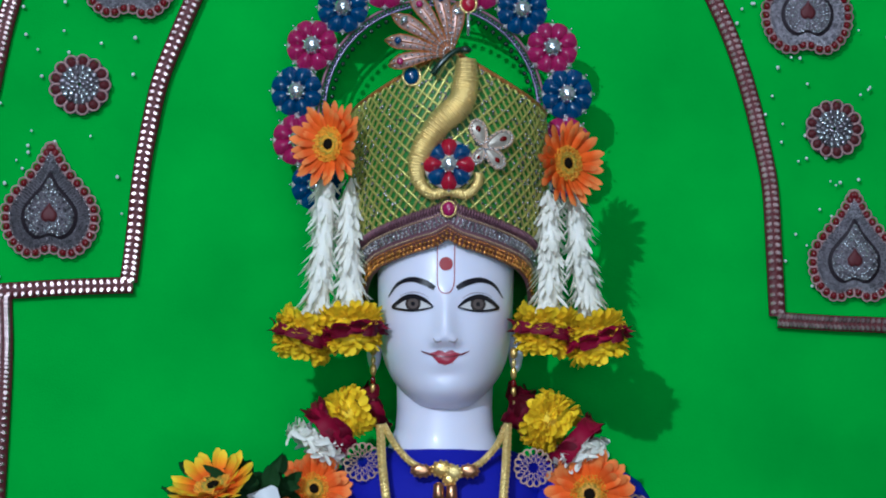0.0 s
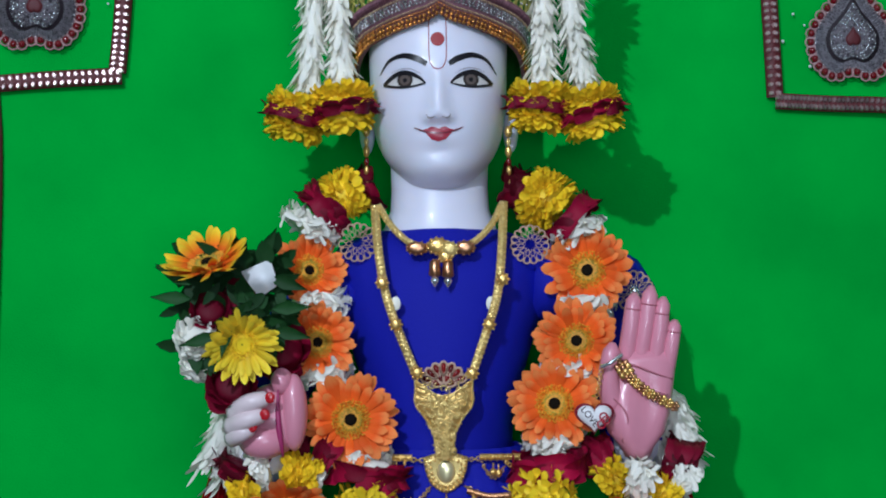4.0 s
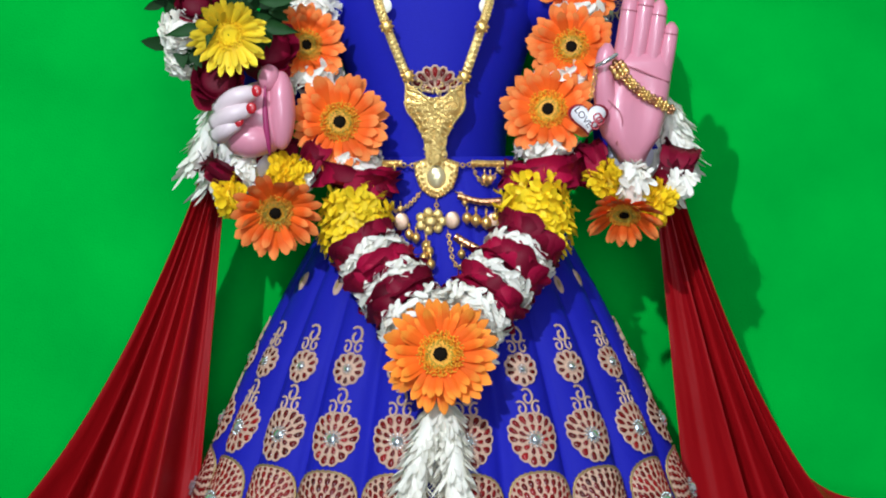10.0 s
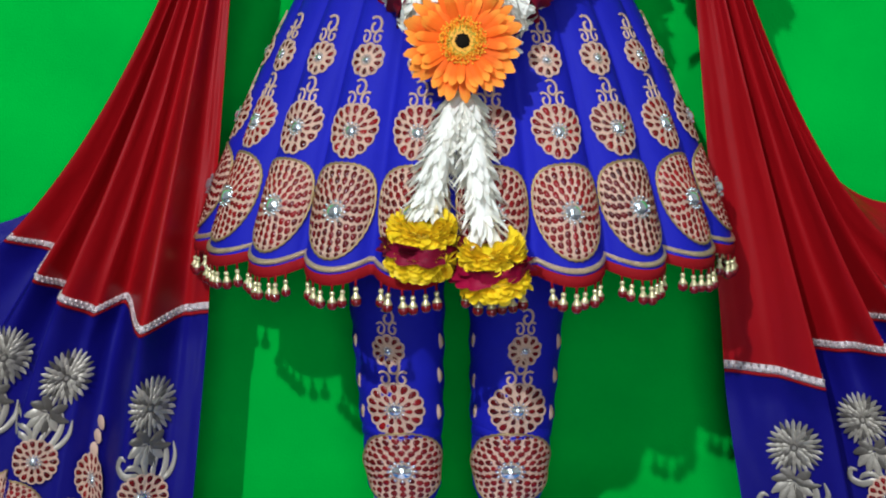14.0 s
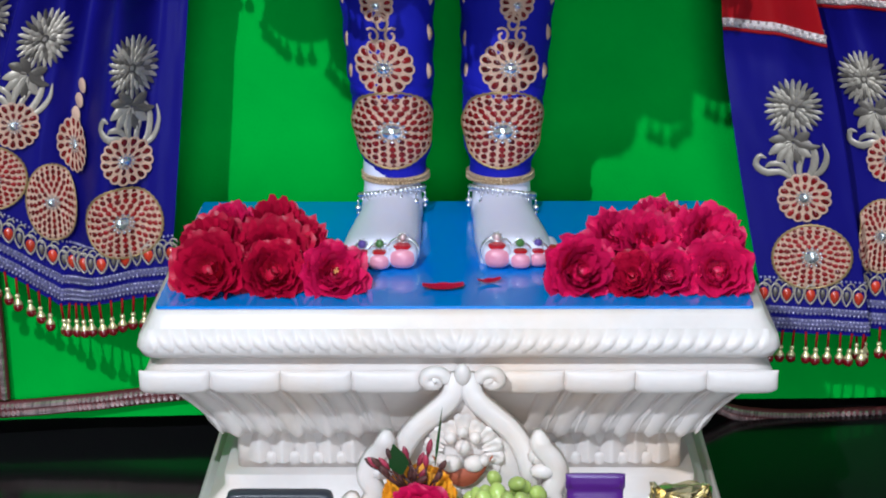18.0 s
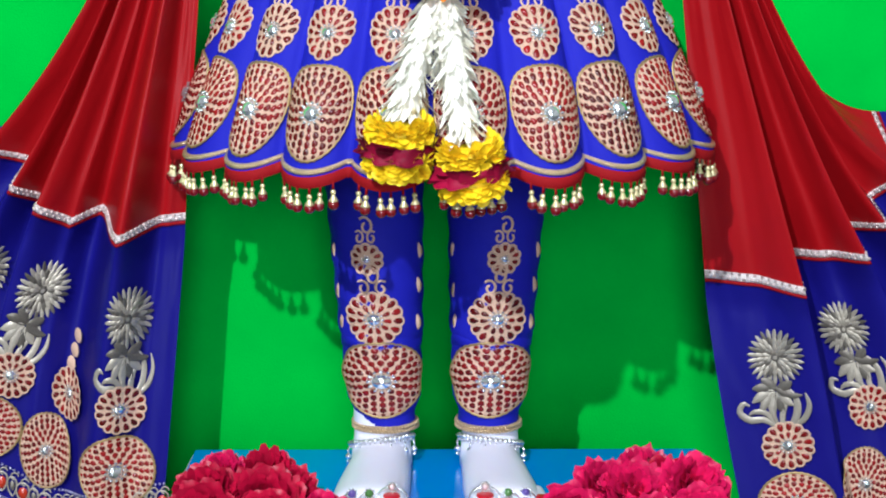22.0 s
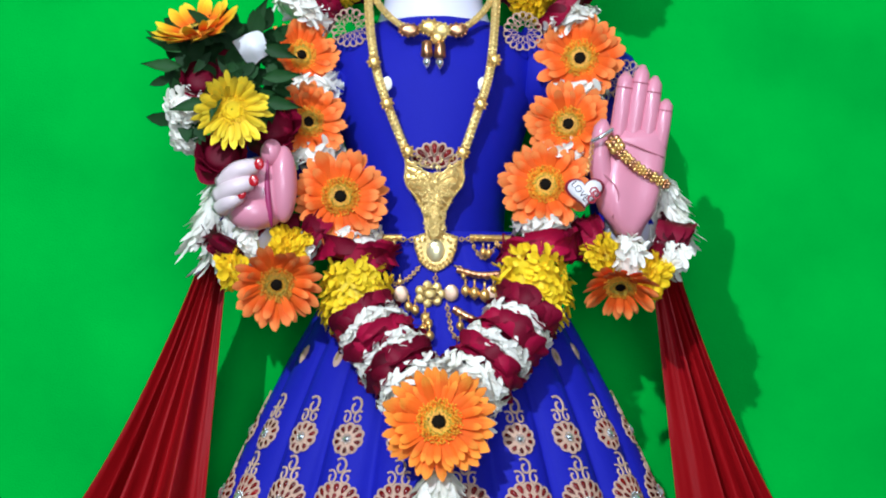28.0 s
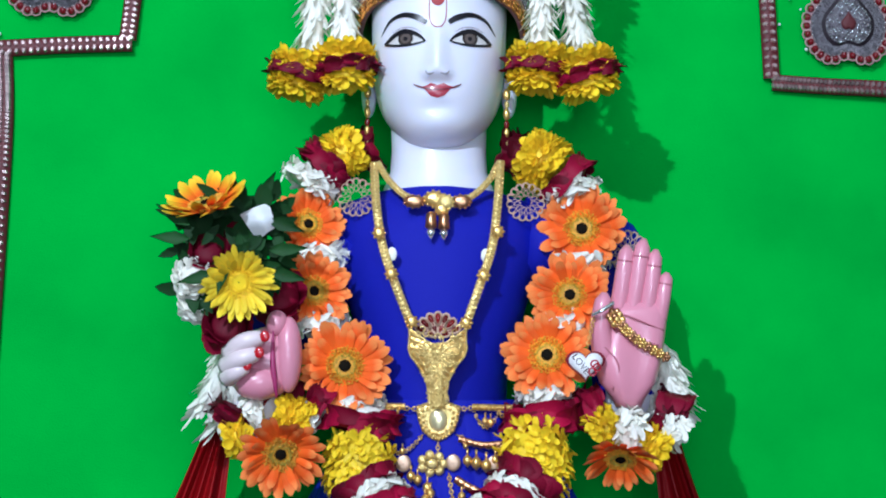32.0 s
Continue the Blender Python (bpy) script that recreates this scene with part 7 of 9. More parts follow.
long_neck = thing("long_necklace", (0, 1.75, 0.88), "long gold necklace with a large filigree pendant", "necklace")
gold_ribbon("chain", long_neck, [(-0.064, 1.8, 1.106), (-0.06, 1.768, 1.065), (-0.053, 1.752, 1.024), (-0.041, 1.747, 0.988), (-0.025, 1.745, 0.948)], 0.0080, material=LIGHTGOLD, pitch=0.0048)
gold_ribbon("chain", long_neck, [(0.057, 1.8, 1.108), (0.054, 1.77, 1.064), (0.049, 1.752, 1.023), (0.039, 1.747, 0.99), (0.024, 1.745, 0.947)], 0.0080, material=LIGHTGOLD, pitch=0.0048)
for p in ((-0.056, 1.748, 1.034), (-0.025, 1.742, 0.952), (0.054, 1.752, 1.036), (0.025, 1.742, 0.951), (-0.044, 1.745, 0.996), (0.041, 1.745, 0.995)):
    g = Geo()
    g.ball(p, 0.0055, 10, 6, squash=(1, 0.45, 1))
    for k in range(8):
        g.ball(Vector(p) + Vector((0.0055 * math.cos(k * 0.785), -0.001, 0.0055 * math.sin(k * 0.785))), 0.0014, 5, 4)
    g.make("flower_boss", GOLD, long_neck)


def pendant_outline(t):
    """The big pendant's half width at height t from the top (0) to the tip (1)."""
    return lerp_table([(0, 0.0262), (0.12, 0.0258), (0.26, 0.0268), (0.36, 0.0245), (0.46, 0.0185), (0.56, 0.0135), (0.66, 0.0100), (0.8, 0.0085), (0.93, 0.0070), (1, 0.003)], t)[0]


PT, PB = Vector((-0.001, 1.742, 0.946)), Vector((-0.001, 1.738, 0.874))
g = Geo()
g.grid([[PT.lerp(PB, t) + Vector((pendant_outline(t) * q * (1 + 0.05 * math.sin(t * 60)), -0.004 * (1 - q * q), -0.014 * (1 - t) ** 5 * (1 - q * q) ** 1.5)) for q in np.linspace(-1, 1, 15)] for t in np.linspace(0, 1, 40)])
pend = g.make("pendant", GOLD, long_neck, "filigree gold pendant")
g = Geo()
rnd = random.Random(3)
for i in range(150):
    t = rnd.random() ** 0.9
    q = rnd.uniform(-0.9, 0.9)
    p = PT.lerp(PB, t) + Vector((pendant_outline(t) * q, -0.0045 * (1 - q * q) - 0.0005, 0))
    a0, rr = rnd.uniform(0, 6.28), rnd.uniform(0.0018, 0.0042)
    g.tube([p + Vector((rr * math.cos(a0 + b), -0.0006, rr * math.sin(a0 + b))) for b in np.linspace(0, 4.4, 7)], 0.00065, 4)
for sg in (-1, 1):
    for k in range(5):
        a0 = PT + Vector((sg * 0.002, -0.0055, -0.020 - 0.002 * k))
        b0 = PT + Vector((sg * (0.024 - 0.002 * k), -0.0025, -0.006 - 0.0085 * k))
        g.tube(spline([a0, a0.lerp(b0, 0.5) + Vector((0, -0.002, 0.0035 - 0.0025 * k)), b0], 8), 0.0011, 5)
    g.tube(spline([PT + Vector((sg * 0.004, -0.005, -0.040)), PT + Vector((sg * 0.009, -0.004, -0.048)), PT + Vector((sg * 0.006, -0.004, -0.064)), PT + Vector((sg * 0.001, -0.004, -0.071))], 10), 0.0013, 5)
for t in np.linspace(0.02, 0.98, 34):
    for q in (-1, 1):
        g.ball(PT.lerp(PB, t) + Vector((pendant_outline(t) * q, -0.0012, 0)), 0.0014, 5, 3)
tagged(g.make("filigree", LIGHTGOLD, pend), kind="stuff")
for dz, r in ((-0.022, 0.0075), (-0.040, 0.0065), (-0.058, 0.005)):
    g = Geo()
    p = PT + Vector((0, -0.005, dz))
    g.ball(p, r * 0.5, 10, 6, squash=(1, 0.6, 1))
    for k in range(8):
        g.ball(p + Vector((r * 0.8 * math.cos(k * 0.785), 0.0005, r * 0.8 * math.sin(k * 0.785))), r * 0.3, 6, 4)
    g.make("flower_boss", LIGHTGOLD, pend)
# red fan patch on the dress above the pendant
f = Flat()
for rr, n in ((0.016, 7), (0.007, 4)):
    for k in range(n):
        a = radians(-68 + 136 * k / (n - 1))
        pts = [turn2(q, a) for q in drop_outline(rr, 0.013, 0.0085)]
        f.dome("base", pts, 0, 0.0012)
        f.cord("cord", pts, 0.0011, 0.0013)
        f.dome("bead", [turn2((x * 0.7, rr + (y - rr) * 0.75), a) for x, y in drop_outline(rr, 0.013, 0.0085)], 0.001, 0.0026)
c = Vector((-0.001, 1.753, 0.939))
f.lay("fan_patch", dress, lambda u, v: (c + Vector((u, 0, v)), Vector((0, -1, 0))), "red and beige beaded fan patch")
for px in ((-0.08, 1.79, 1.071), (0.081, 1.79, 1.067)):
    f = mid_medallion(0.017, False, False)
    f.geo.pop("bead")
    f.geo.pop("stone")
    c = Vector(px)
    f.lay("shoulder_patch", dress, lambda u, v, c=c: (c + Vector((u, 0.45 * abs(u) - 0.003, v)), Vector((0, -1, 0))), "beige beaded shoulder patch")
c = Vector((0.178, 1.800, 1.022))
f = mid_medallion(0.018, False, False)
f.geo.pop("bead")
f.lay("sleeve_patch", dress, lambda u, v: (c + Vector((u, 0.3 * abs(u), v)), Vector((0.2, -0.98, 0))), "beige beaded sleeve patch")
for px in ((-0.044, 1.752, 1.015), (0.043, 1.752, 1.014)):
    f = Flat()
    f.dome("pearl", [(0.0045 * math.cos(q), 0.0065 * math.sin(q)) for q in np.linspace(0, 6.2832, 14, endpoint=False)], 0, 0.0015)
    c = Vector(px)
    f.lay("pale_patch", dress, lambda u, v, c=c: (c + Vector((u, 0, v)), Vector((0, -1, 0))), "small pale oval patch")

short_neck = thing("short_necklace", (0, 1.765, 1.05), "gold choker with peacock-shaped centre and two drops", "necklace")
gold_ribbon("chain", short_neck, [(-0.061, 1.8, 1.106), (-0.049, 1.785, 1.087), (-0.032, 1.772, 1.071), (-0.012, 1.764, 1.065)], 0.0062, 30, material=LIGHTGOLD, pitch=0.0045)
gold_ribbon("chain", short_neck, [(0.055, 1.8, 1.105), (0.045, 1.785, 1.086), (0.028, 1.774, 1.07), (0.008, 1.764, 1.064)], 0.0062, 30, material=LIGHTGOLD, pitch=0.0045)
COPPER = mat("copper_gold", (0.62, 0.32, 0.16), 0.32, metal=1.0, stain=0.12, stain_scale=120)
for p, sx, r, material in (((-0.024, 1.764, 1.065), 1.5, 0.0068, COPPER), ((-0.005, 1.76, 1.067), 1.2, 0.0084, GOLD), ((0.006, 1.758, 1.064), 1.0, 0.0076, LIGHTGOLD), ((0.02, 1.764, 1.065), 1.3, 0.0072, COPPER), ((0.002, 1.758, 1.057), 1.0, 0.0064, GOLD)):
    g = Geo()
    p = Vector(p)
    g.ball(p, r, 12, 7, squash=(sx, 0.4, 0.9))
    for k in range(11):
        g.ball(p + Vector((sx * r * 0.95 * math.cos(k * 0.571), -0.0008, 0.87 * r * math.sin(k * 0.571))), r * 0.2, 5, 4)
    g.make("boss", material, short_neck)
for p in ((-0.008, 1.757, 1.055), (0.004, 1.757, 1.054)):
    g = Geo()
    p = Vector(p)
    g.grid([ring(p.x, p.y, p.z - 0.016 * t, r, r, 12) for t, r in ((0, 0.002), (0.15, 0.0048), (0.6, 0.0052), (0.9, 0.0058), (1.0, 0.004))], closed_u=True, caps=True)
    dr = g.make("drop", COPPER, short_neck)
    g = Geo()
    g.grid([ring(p.x, p.y, p.z - 0.0165 - 0.010 * t, r, r, 10) for t, r in ((0, 0.003), (0.3, 0.0042), (0.7, 0.0022), (1, 0.0004))], closed_u=True, caps=True)
    g.make("drop_tip", CRYSTAL, dr)

ROSEGOLD = mat("pale_rose_gold", (0.64, 0.43, 0.29), 0.4, metal=0.6, stain=0.15, stain_scale=200)
belt = thing("waist_chain", (0, 1.745, 0.84), "gold waist chain with a shield medallion, bells and coins", "belt")
g = Geo()
BC = Vector((0, 1.742, 0.861))
shield = [(-1, 0.75), (-0.45, 0.95), (0, 1.05), (0.45, 0.95), (1, 0.75), (0.92, 0.1), (0.72, -0.5), (0.35, -0.85), (0, -1.0), (-0.35, -0.85), (-0.72, -0.5), (-0.92, 0.1)]
g.grid([[BC + Vector((x * 0.0205 * q, y, z * 0.0185 * q)) for x, z in shield] for q, y in ((1.0, 0.002), (1.0, -0.001), (0.85, -0.003), (0.6, -0.002), (0.02, -0.002))], closed_u=True)
med = g.make("shield_medallion", LIGHTGOLD, belt, "gold shield medallion with oval centre")
g = Geo()
for q, n, r in ((0.92, 26, 0.0017), (0.70, 20, 0.0016)):
    for k in range(n):
        t = k / n * 12
        a, b = shield[int(t) % 12], shield[(int(t) + 1) % 12]
        w = t - int(t)
        g.ball(BC + Vector(((a[0] + (b[0] - a[0]) * w) * 0.0205 * q, -0.003, (a[1] + (b[1] - a[1]) * w) * 0.0185 * q)), r, 6, 4)
tagged(g.make("beading", GOLD, med), kind="stuff")
g = Geo()
g.ball(BC + Vector((0, -0.002, 0.001)), 0.0095, 16, 8, squash=(0.9, 0.35, 1.1))
g.make("oval_centre", PALEGOLD, med)


def front(p):
    """Brings a place forward to lie on the skirt."""
    p = Vector(p)
    if p.z < 0.848:
        p.y = min(p.y, SKY - lerp_table(SKIRT, p.z)[1] * 1.02 - 0.004)
    return p


def chain(a, b, sag, r=0.0013, parent=belt, name="chain", n=14):
    a, b = front(a), front(b)
    g = Geo()
    for i in range(n):
        t = (i + 0.5) / n
        p = a.lerp(b, t) + Vector((0, -0.0005, -4 * sag * t * (1 - t)))
        d = (b - a).normalized()
        s = Vector((-d.z, 0, d.x)) if i % 2 else Vector((0, 1, 0))
        L = (b - a).length / n * 0.62
        g.tube([p + d * L * math.cos(w) + s * r * 1.5 * math.sin(w) for w in np.linspace(0, 6.2832, 9)[:-1]], r * 0.5, 4, closed=True)
    return g.make(name, GOLD, parent)


def bell(p, r, parent=belt):
    r *= 0.82
    g = Geo()
    p = front(p) + Vector((0, -0.6 * r, 0))
    g.tube([p + Vector((0, 0, 2.4 * r)), p + Vector((0, 0, r * 0.9))], r * 0.22, 6)
    g.ball(p, r, 12, 8, squash=(0.95, 0.95, 1.1))
    g.ball(p + Vector((0, 0, -1.1 * r)), r * 0.22, 6, 4)
    g.make("bell", GOLD, parent)


chain((-0.057, 1.752, 0.874), (-0.02, 1.745, 0.872), 0.0, n=10)
chain((0.019, 1.745, 0.872), (0.031, 1.748, 0.873), 0.0, n=4)
for a, b in (((-0.052, 1.752, 0.874), (-0.031, 1.748, 0.874)), ((0.031, 1.748, 0.874), (0.068, 1.755, 0.873))):
    gold_ribbon("bar", belt, [a, Vector(a).lerp(Vector(b), 0.5), b], 0.006, 14, pitch=0.005)
chain((0.032, 1.747, 0.872), (0.056, 1.75, 0.871), 0.016)
chain((0.056, 1.75, 0.871), (0.069, 1.755, 0.856), 0.003, n=8)
chain((-0.048, 1.75, 0.872), (-0.037, 1.748, 0.872), 0.014, n=10)
for p in ((0.043, 1.744, 0.861), (0.048, 1.744, 0.86), (-0.045, 1.748, 0.863)):
    bell(p, 0.0042)
chain((-0.014, 1.742, 0.849), (-0.037, 1.742, 0.832), 0.004)
chain((0.017, 1.742, 0.849), (0.06, 1.746, 0.838), 0.004)
gold_ribbon("bar", belt, [front(q) for q in ((0.019, 1.742, 0.845), (0.039, 1.742, 0.84), (0.06, 1.746, 0.841))], 0.006, 16, material=COPPER, pitch=0.005)
chain((-0, 1.742, 0.842), (-0, 1.738, 0.829), 0.0, n=4)
for p, r in (((0.027, 1.738, 0.826), 0.0055), ((0.035, 1.738, 0.824), 0.0062), ((0.044, 1.738, 0.822), 0.0062), ((0.052, 1.74, 0.827), 0.0045), ((-0.024, 1.735, 0.812), 0.005), ((-0.018, 1.735, 0.809), 0.005), ((-0.009, 1.732, 0.802), 0.0055), ((-0.011, 1.73, 0.792), 0.005), ((-0.005, 1.728, 0.786), 0.0055),
             ((-0.01, 1.728, 0.781), 0.005), ((-0.007, 1.727, 0.774), 0.0045), ((-0.006, 1.73, 0.797), 0.005), ((0.022, 1.732, 0.795), 0.0045), ((-0.032, 1.74, 0.834), 0.0035), ((0.025, 1.74, 0.839), 0.003)):
    bell(p, r)
g = Geo()
p = front((-0.005, 1.736, 0.823))
for k in range(7):
    g.ball(p + Vector((0.010 * math.cos(k * 0.9), 0, 0.008 * math.sin(k * 0.9))), 0.0045, 9, 5, squash=(1, 0.5, 1))
    g.tube([p + Vector((0.007 * math.cos(k * 0.9 + b), -0.003, 0.006 * math.sin(k * 0.9 + b))) for b in (0, 0.3, 0.6)], 0.0009, 4)
g.ball(p + Vector((0, -0.003, 0)), 0.005, 10, 6, squash=(1.2, 0.5, 0.9))
g.make("flower_boss", LIGHTGOLD, belt)
for p in ((-0.031, 1.74, 0.823), (0.014, 1.738, 0.824), (0.051, 1.744, 0.823)):
    g = Geo()
    p = front(p)
    g.grid([[p + Vector((0.0068 * q * math.cos(a), y, 0.0078 * q * math.sin(a))) for a in np.linspace(0, 6.2832, 20, endpoint=False)] for q, y in ((1, 0.001), (1, -0.0006), (0.88, -0.0013), (0.5, -0.0016), (0.02, -0.0018))], closed_u=True)
    g.make("coin", ROSEGOLD, belt)
chain((0.01, 1.736, 0.815), (0.014, 1.732, 0.791), 0.0, n=8)
chain((0.014, 1.732, 0.791), (0.025, 1.73, 0.788), 0.006, n=6)
gold_ribbon("bar", belt, [front(q) for q in ((0.016, 1.735, 0.81), (0.026, 1.733, 0.804), (0.04, 1.73, 0.797))], 0.007, 12, material=COPPER, pitch=0.006)

for px in ((-0.072, 1.82, 1.172), (0.063, 1.82, 1.17)):
    ear = thing("earring", px, "gold drop earring with a ruby bead", "earring", group="earrings")
    p = Vector(px)
    for dz, r, sx, material, nm in ((0.004, 0.0042, 0.9, GOLD, "stud"), (-0.006, 0.0030, 0.8, LIGHTGOLD, "link"), (-0.015, 0.0044, 0.75, GOLD, "drop"), (-0.025, 0.0030, 0.9, RUBY, "bead"), (-0.033, 0.0036, 0.7, GOLD, "drop"), (-0.043, 0.0022, 0.6, LIGHTGOLD, "tip")):
        g = Geo()
        g.ball(p + Vector((0, 0, dz)), r, 10, 7, squash=(sx, 0.6, 1.35))
        g.make(nm, material, ear)

bracelet = thing("bracelet", (0.18, 1.715, 0.93), "gold bracelet of flower links across the raised palm", "bracelet")
BP = spline([(0.159, 1.712, 0.957), (0.168, 1.711, 0.946), (0.184, 1.714, 0.933), (0.206, 1.722, 0.921)], 13)
for i, p in enumerate(BP):
    g = Geo()
    r = 0.0064 if i < 2 else 0.0040
    for k in range(6):
        g.ball(p + Vector((r * 0.8 * math.cos(k * 1.047), -0.001, r * 0.8 * math.sin(k * 1.047))), r * 0.5, 7, 4, squash=(1, 0.6, 1))
    g.ball(p + Vector((0, -0.003, 0)), r * 0.5, 7, 5)
    g.make("link", GOLD if i % 3 else COPPER, bracelet)

heart = thing("heart_charm", (0.133, 1.712, 0.912), "white heart keychain charm with red outline and lettering", "charm")
HC = Vector((0.133, 1.712, 0.913))
WHITEPLAST = mat("white_plastic", (0.82, 0.80, 0.80), 0.3, coat=0.3, stain=0.03)
for s, y0, y1, material, nm in ((1.0, 0.0, -0.003, mat("maroon_plastic", (0.22, 0.01, 0.03), 0.3, coat=0.3), "rim"), (0.86, -0.003, -0.0042, WHITEPLAST, "face")):
    o = []
    for k in range(48):
        a = 6.2832 * k / 48
        o.append((0.0168 * s * math.sin(a) ** 3 * 1.05, 0.0155 * s * (0.8125 * math.cos(a) - 0.3125 * math.cos(2 * a) - 0.125 * math.cos(3 * a) - 0.0625 * math.cos(4 * a)) + 0.001))
    g = Geo()
    g.grid([[HC + Vector((x * q, y, z * q)) for x, z in o] for q, y in ((1, y0), (1, y1), (0.6, y1 - 0.0006), (0.02, y1 - 0.0006))], closed_u=True)
    g.make(nm, material, heart)
txt = bpy.data.curves.new("lettering", "FONT")
txt.body, txt.size, txt.align_x, txt.align_y, txt.extrude = "LOVE", 0.0085, "CENTER", "CENTER", 0.0002
tob = new("lettering", txt)
tob.data.materials.append(mat("dark_ink", (0.05, 0.01, 0.015), 0.5))
tob.parent = heart
tob.matrix_parent_inverse = Matrix.Translation(heart.location).inverted()
tob.matrix_basis = Matrix.Translation(HC + Vector((-0.0045, -0.0053, 0.001))) @ pose(0, 0, 0, 90, 0, 0) @ pose(0, 0, 0, 0, 0, -52)
for dx, dz in ((0.008, 0.001), (0.006, -0.006), (0.010, -0.002)):
    g = Geo()
    g.tube([HC + Vector((dx + 0.0034 * math.cos(a), -0.0052, dz + 0.0034 * math.sin(a))) for a in np.linspace(0, 6.2832, 13)[:-1]], 0.0009, 5, closed=True)
    g.make("red_loop", REDGLASS, heart)
chain(HC + Vector((0.002, 0, 0.016)), Vector((0.141, 1.712, 0.96)), 0.0, 0.0012, heart, n=12)
g = Geo()
g.tube(spline([(0.139, 1.706, 0.958), (0.147, 1.703, 0.962), (0.158, 1.706, 0.969)], 12), 0.002, 6)
g.make("key_ring", CRYSTAL, heart)

# anklets and toe rings
SILVERBRIGHT = mat("bright_silver", (0.86, 0.87, 0.88), 0.18, metal=0.9, vary=0.1)
for cx in (-0.0545, 0.0475):
    s = -1 if cx < 0 else 1
    ank = thing("anklet", (cx, 1.795, 0.252), "silver crystal anklet with small hanging charms", "anklet", group="anklets")
    g = Geo()
    for k in range(40):
        a = 6.2832 * k / 40
        p = (cx + 0.0300 * math.cos(a), 1.795 + 0.0305 * math.sin(a), 0.2480 - 0.0085 * math.sin(a) - 0.004 * math.cos(a) * s)
        g.ball(p, 0.0027, 6, 4)
        g.ball((p[0], p[1] - 0.001, p[2] - 0.0035), 0.0014, 5, 3)
    tagged(g.make("crystal", SILVERBRIGHT, ank), kind="stuff")
    for k in (26, 29, 32, 35, 22, 38):
        a = 6.2832 * k / 40
        p = Vector((cx + 0.0325 * math.cos(a), 1.792 + 0.033 * math.sin(a), 0.2395 - 0.0085 * math.sin(a) - 0.004 * math.cos(a) * s))
        g = Geo()
        g.tube([p + Vector((0, 0, 0.005)), p], 0.0009, 5)
        g.ball(p + Vector((0, 0, -0.003)), 0.003, 8, 5)
        g.ball(p + Vector((0, 0, -0.008)), 0.002, 6, 4)
        g.make("charm", SILVERBRIGHT, ank)
    s = -1 if cx < 0 else 1
    for k, material in ((0, ROSESTONE), (1, mat("green_gem", (0.05, 0.16, 0.03), 0.15, coat=0.5)), (2, mat("violet_gem", (0.10, 0.06, 0.3), 0.15, coat=0.5))):
        tx, ty, r = TOES[s][k]
        ty += 0.020
        tr = thing("toe_ring", (tx, ty, PTOP), "silver toe ring with a coloured gem", "ring", group="toe rings")
        g = Geo()
        g.tube([(tx + 1.06 * r * math.cos(a), ty, PTOP + 0.004 + r * 0.88 + 1.0 * r * math.sin(a)) for a in np.linspace(-0.5, 3.64, 20)], 0.0013, 6)
        g.make("band", SILVERBRIGHT, tr)
        g = Geo()
        g.ball((tx, ty - 0.002, PTOP + 0.004 + 1.95 * r), 0.0036, 9, 5)
        g.make("gem", material, tr)
        g = Geo()
        for a in range(9):
            g.ball((tx + 0.0045 * math.cos(a * 0.698), ty - 0.002 + 0.002 * math.sin(a * 0.698), PTOP + 0.004 + 1.9 * r + 0.0035 * math.sin(a * 0.698)), 0.0013, 5, 3)
        g.make("setting", SILVERBRIGHT, tr)

# ---- roses on the plinth ----
ROSERED = mat("fresh_rose_petal", (0.42, 0.002, 0.032), 0.42, vary=0.2, stain=0.2, stain_scale=70, spec=0.35)


ROSEPINK = mat("bright_rose_petal", (0.58, 0.005, 0.078), 0.42, vary=0.25, stain=0.2, stain_scale=60, spec=0.4)
STAMEN = mat("rose_stamen", (0.55, 0.30, 0.10), 0.6, vary=0.3)
ROSE_LAYERS = ((0.12, 0.50, 3, 80, 0.10), (0.24, 0.55, 4, 70, 0.22), (0.38, 0.55, 4, 62, 0.30), (0.52, 0.50, 5, 56, 0.36), (0.66, 0.40, 5, 52, 0.40), (0.80, 0.24, 6, 48, 0.40), (0.90, 0.02, 6, 46, 0.36))


def rose_petal_mesh(rim, height, arc, curl, seed, material):
    """A broad bowl-shaped petal of a rose of radius 1, with a ruffled rim rolled outwards."""
    rnd = random.Random(seed)
    ph, fr, am = rnd.uniform(0, 6), rnd.uniform(2.4, 4.4), rnd.uniform(0.05, 0.11)
    g = Geo()
    rows = []
    for i in range(9):
        t = i / 8
        row = []
        for j in range(11):
            q = j / 5 - 1
            edge = t ** 3
            a = radians(arc) * q * (0.55 + 0.45 * math.sin(1.5708 * min(1, t * 1.3)))
            rho = 0.08 + (rim - 0.08) * math.sin(1.5708 * min(1, t * 1.12)) ** 0.85 + curl * max(0, t - 0.72) * 1.6 - 0.06 * q * q * rim
            z = -0.42 + (height + 0.42) * (1 - math.cos(1.5708 * t)) ** 0.85 - curl * max(0, t - 0.80) * 1.3 - 0.16 * abs(q) ** 3 * t
            rho *= 1 + am * edge * math.sin(fr * q * 2 + ph)
            z += am * 1.3 * edge * math.sin(fr * q * 2.6 + ph * 2)
            row.append((rho * math.sin(a), -rho * math.cos(a), z))
        rows.append(row)
    g.grid(rows)
    ob = g.make("petal", material)
    me = ob.data
    bpy.data.objects.remove(ob)
    return me


ROSEP = {m.name: [[rose_petal_mesh(rim, h, arc, curl, 900 + 7 * i + j, m) for j in range(3)] for i, (rim, h, n, arc, curl) in enumerate(ROSE_LAYERS)] for m in (ROSERED, ROSEPINK)}


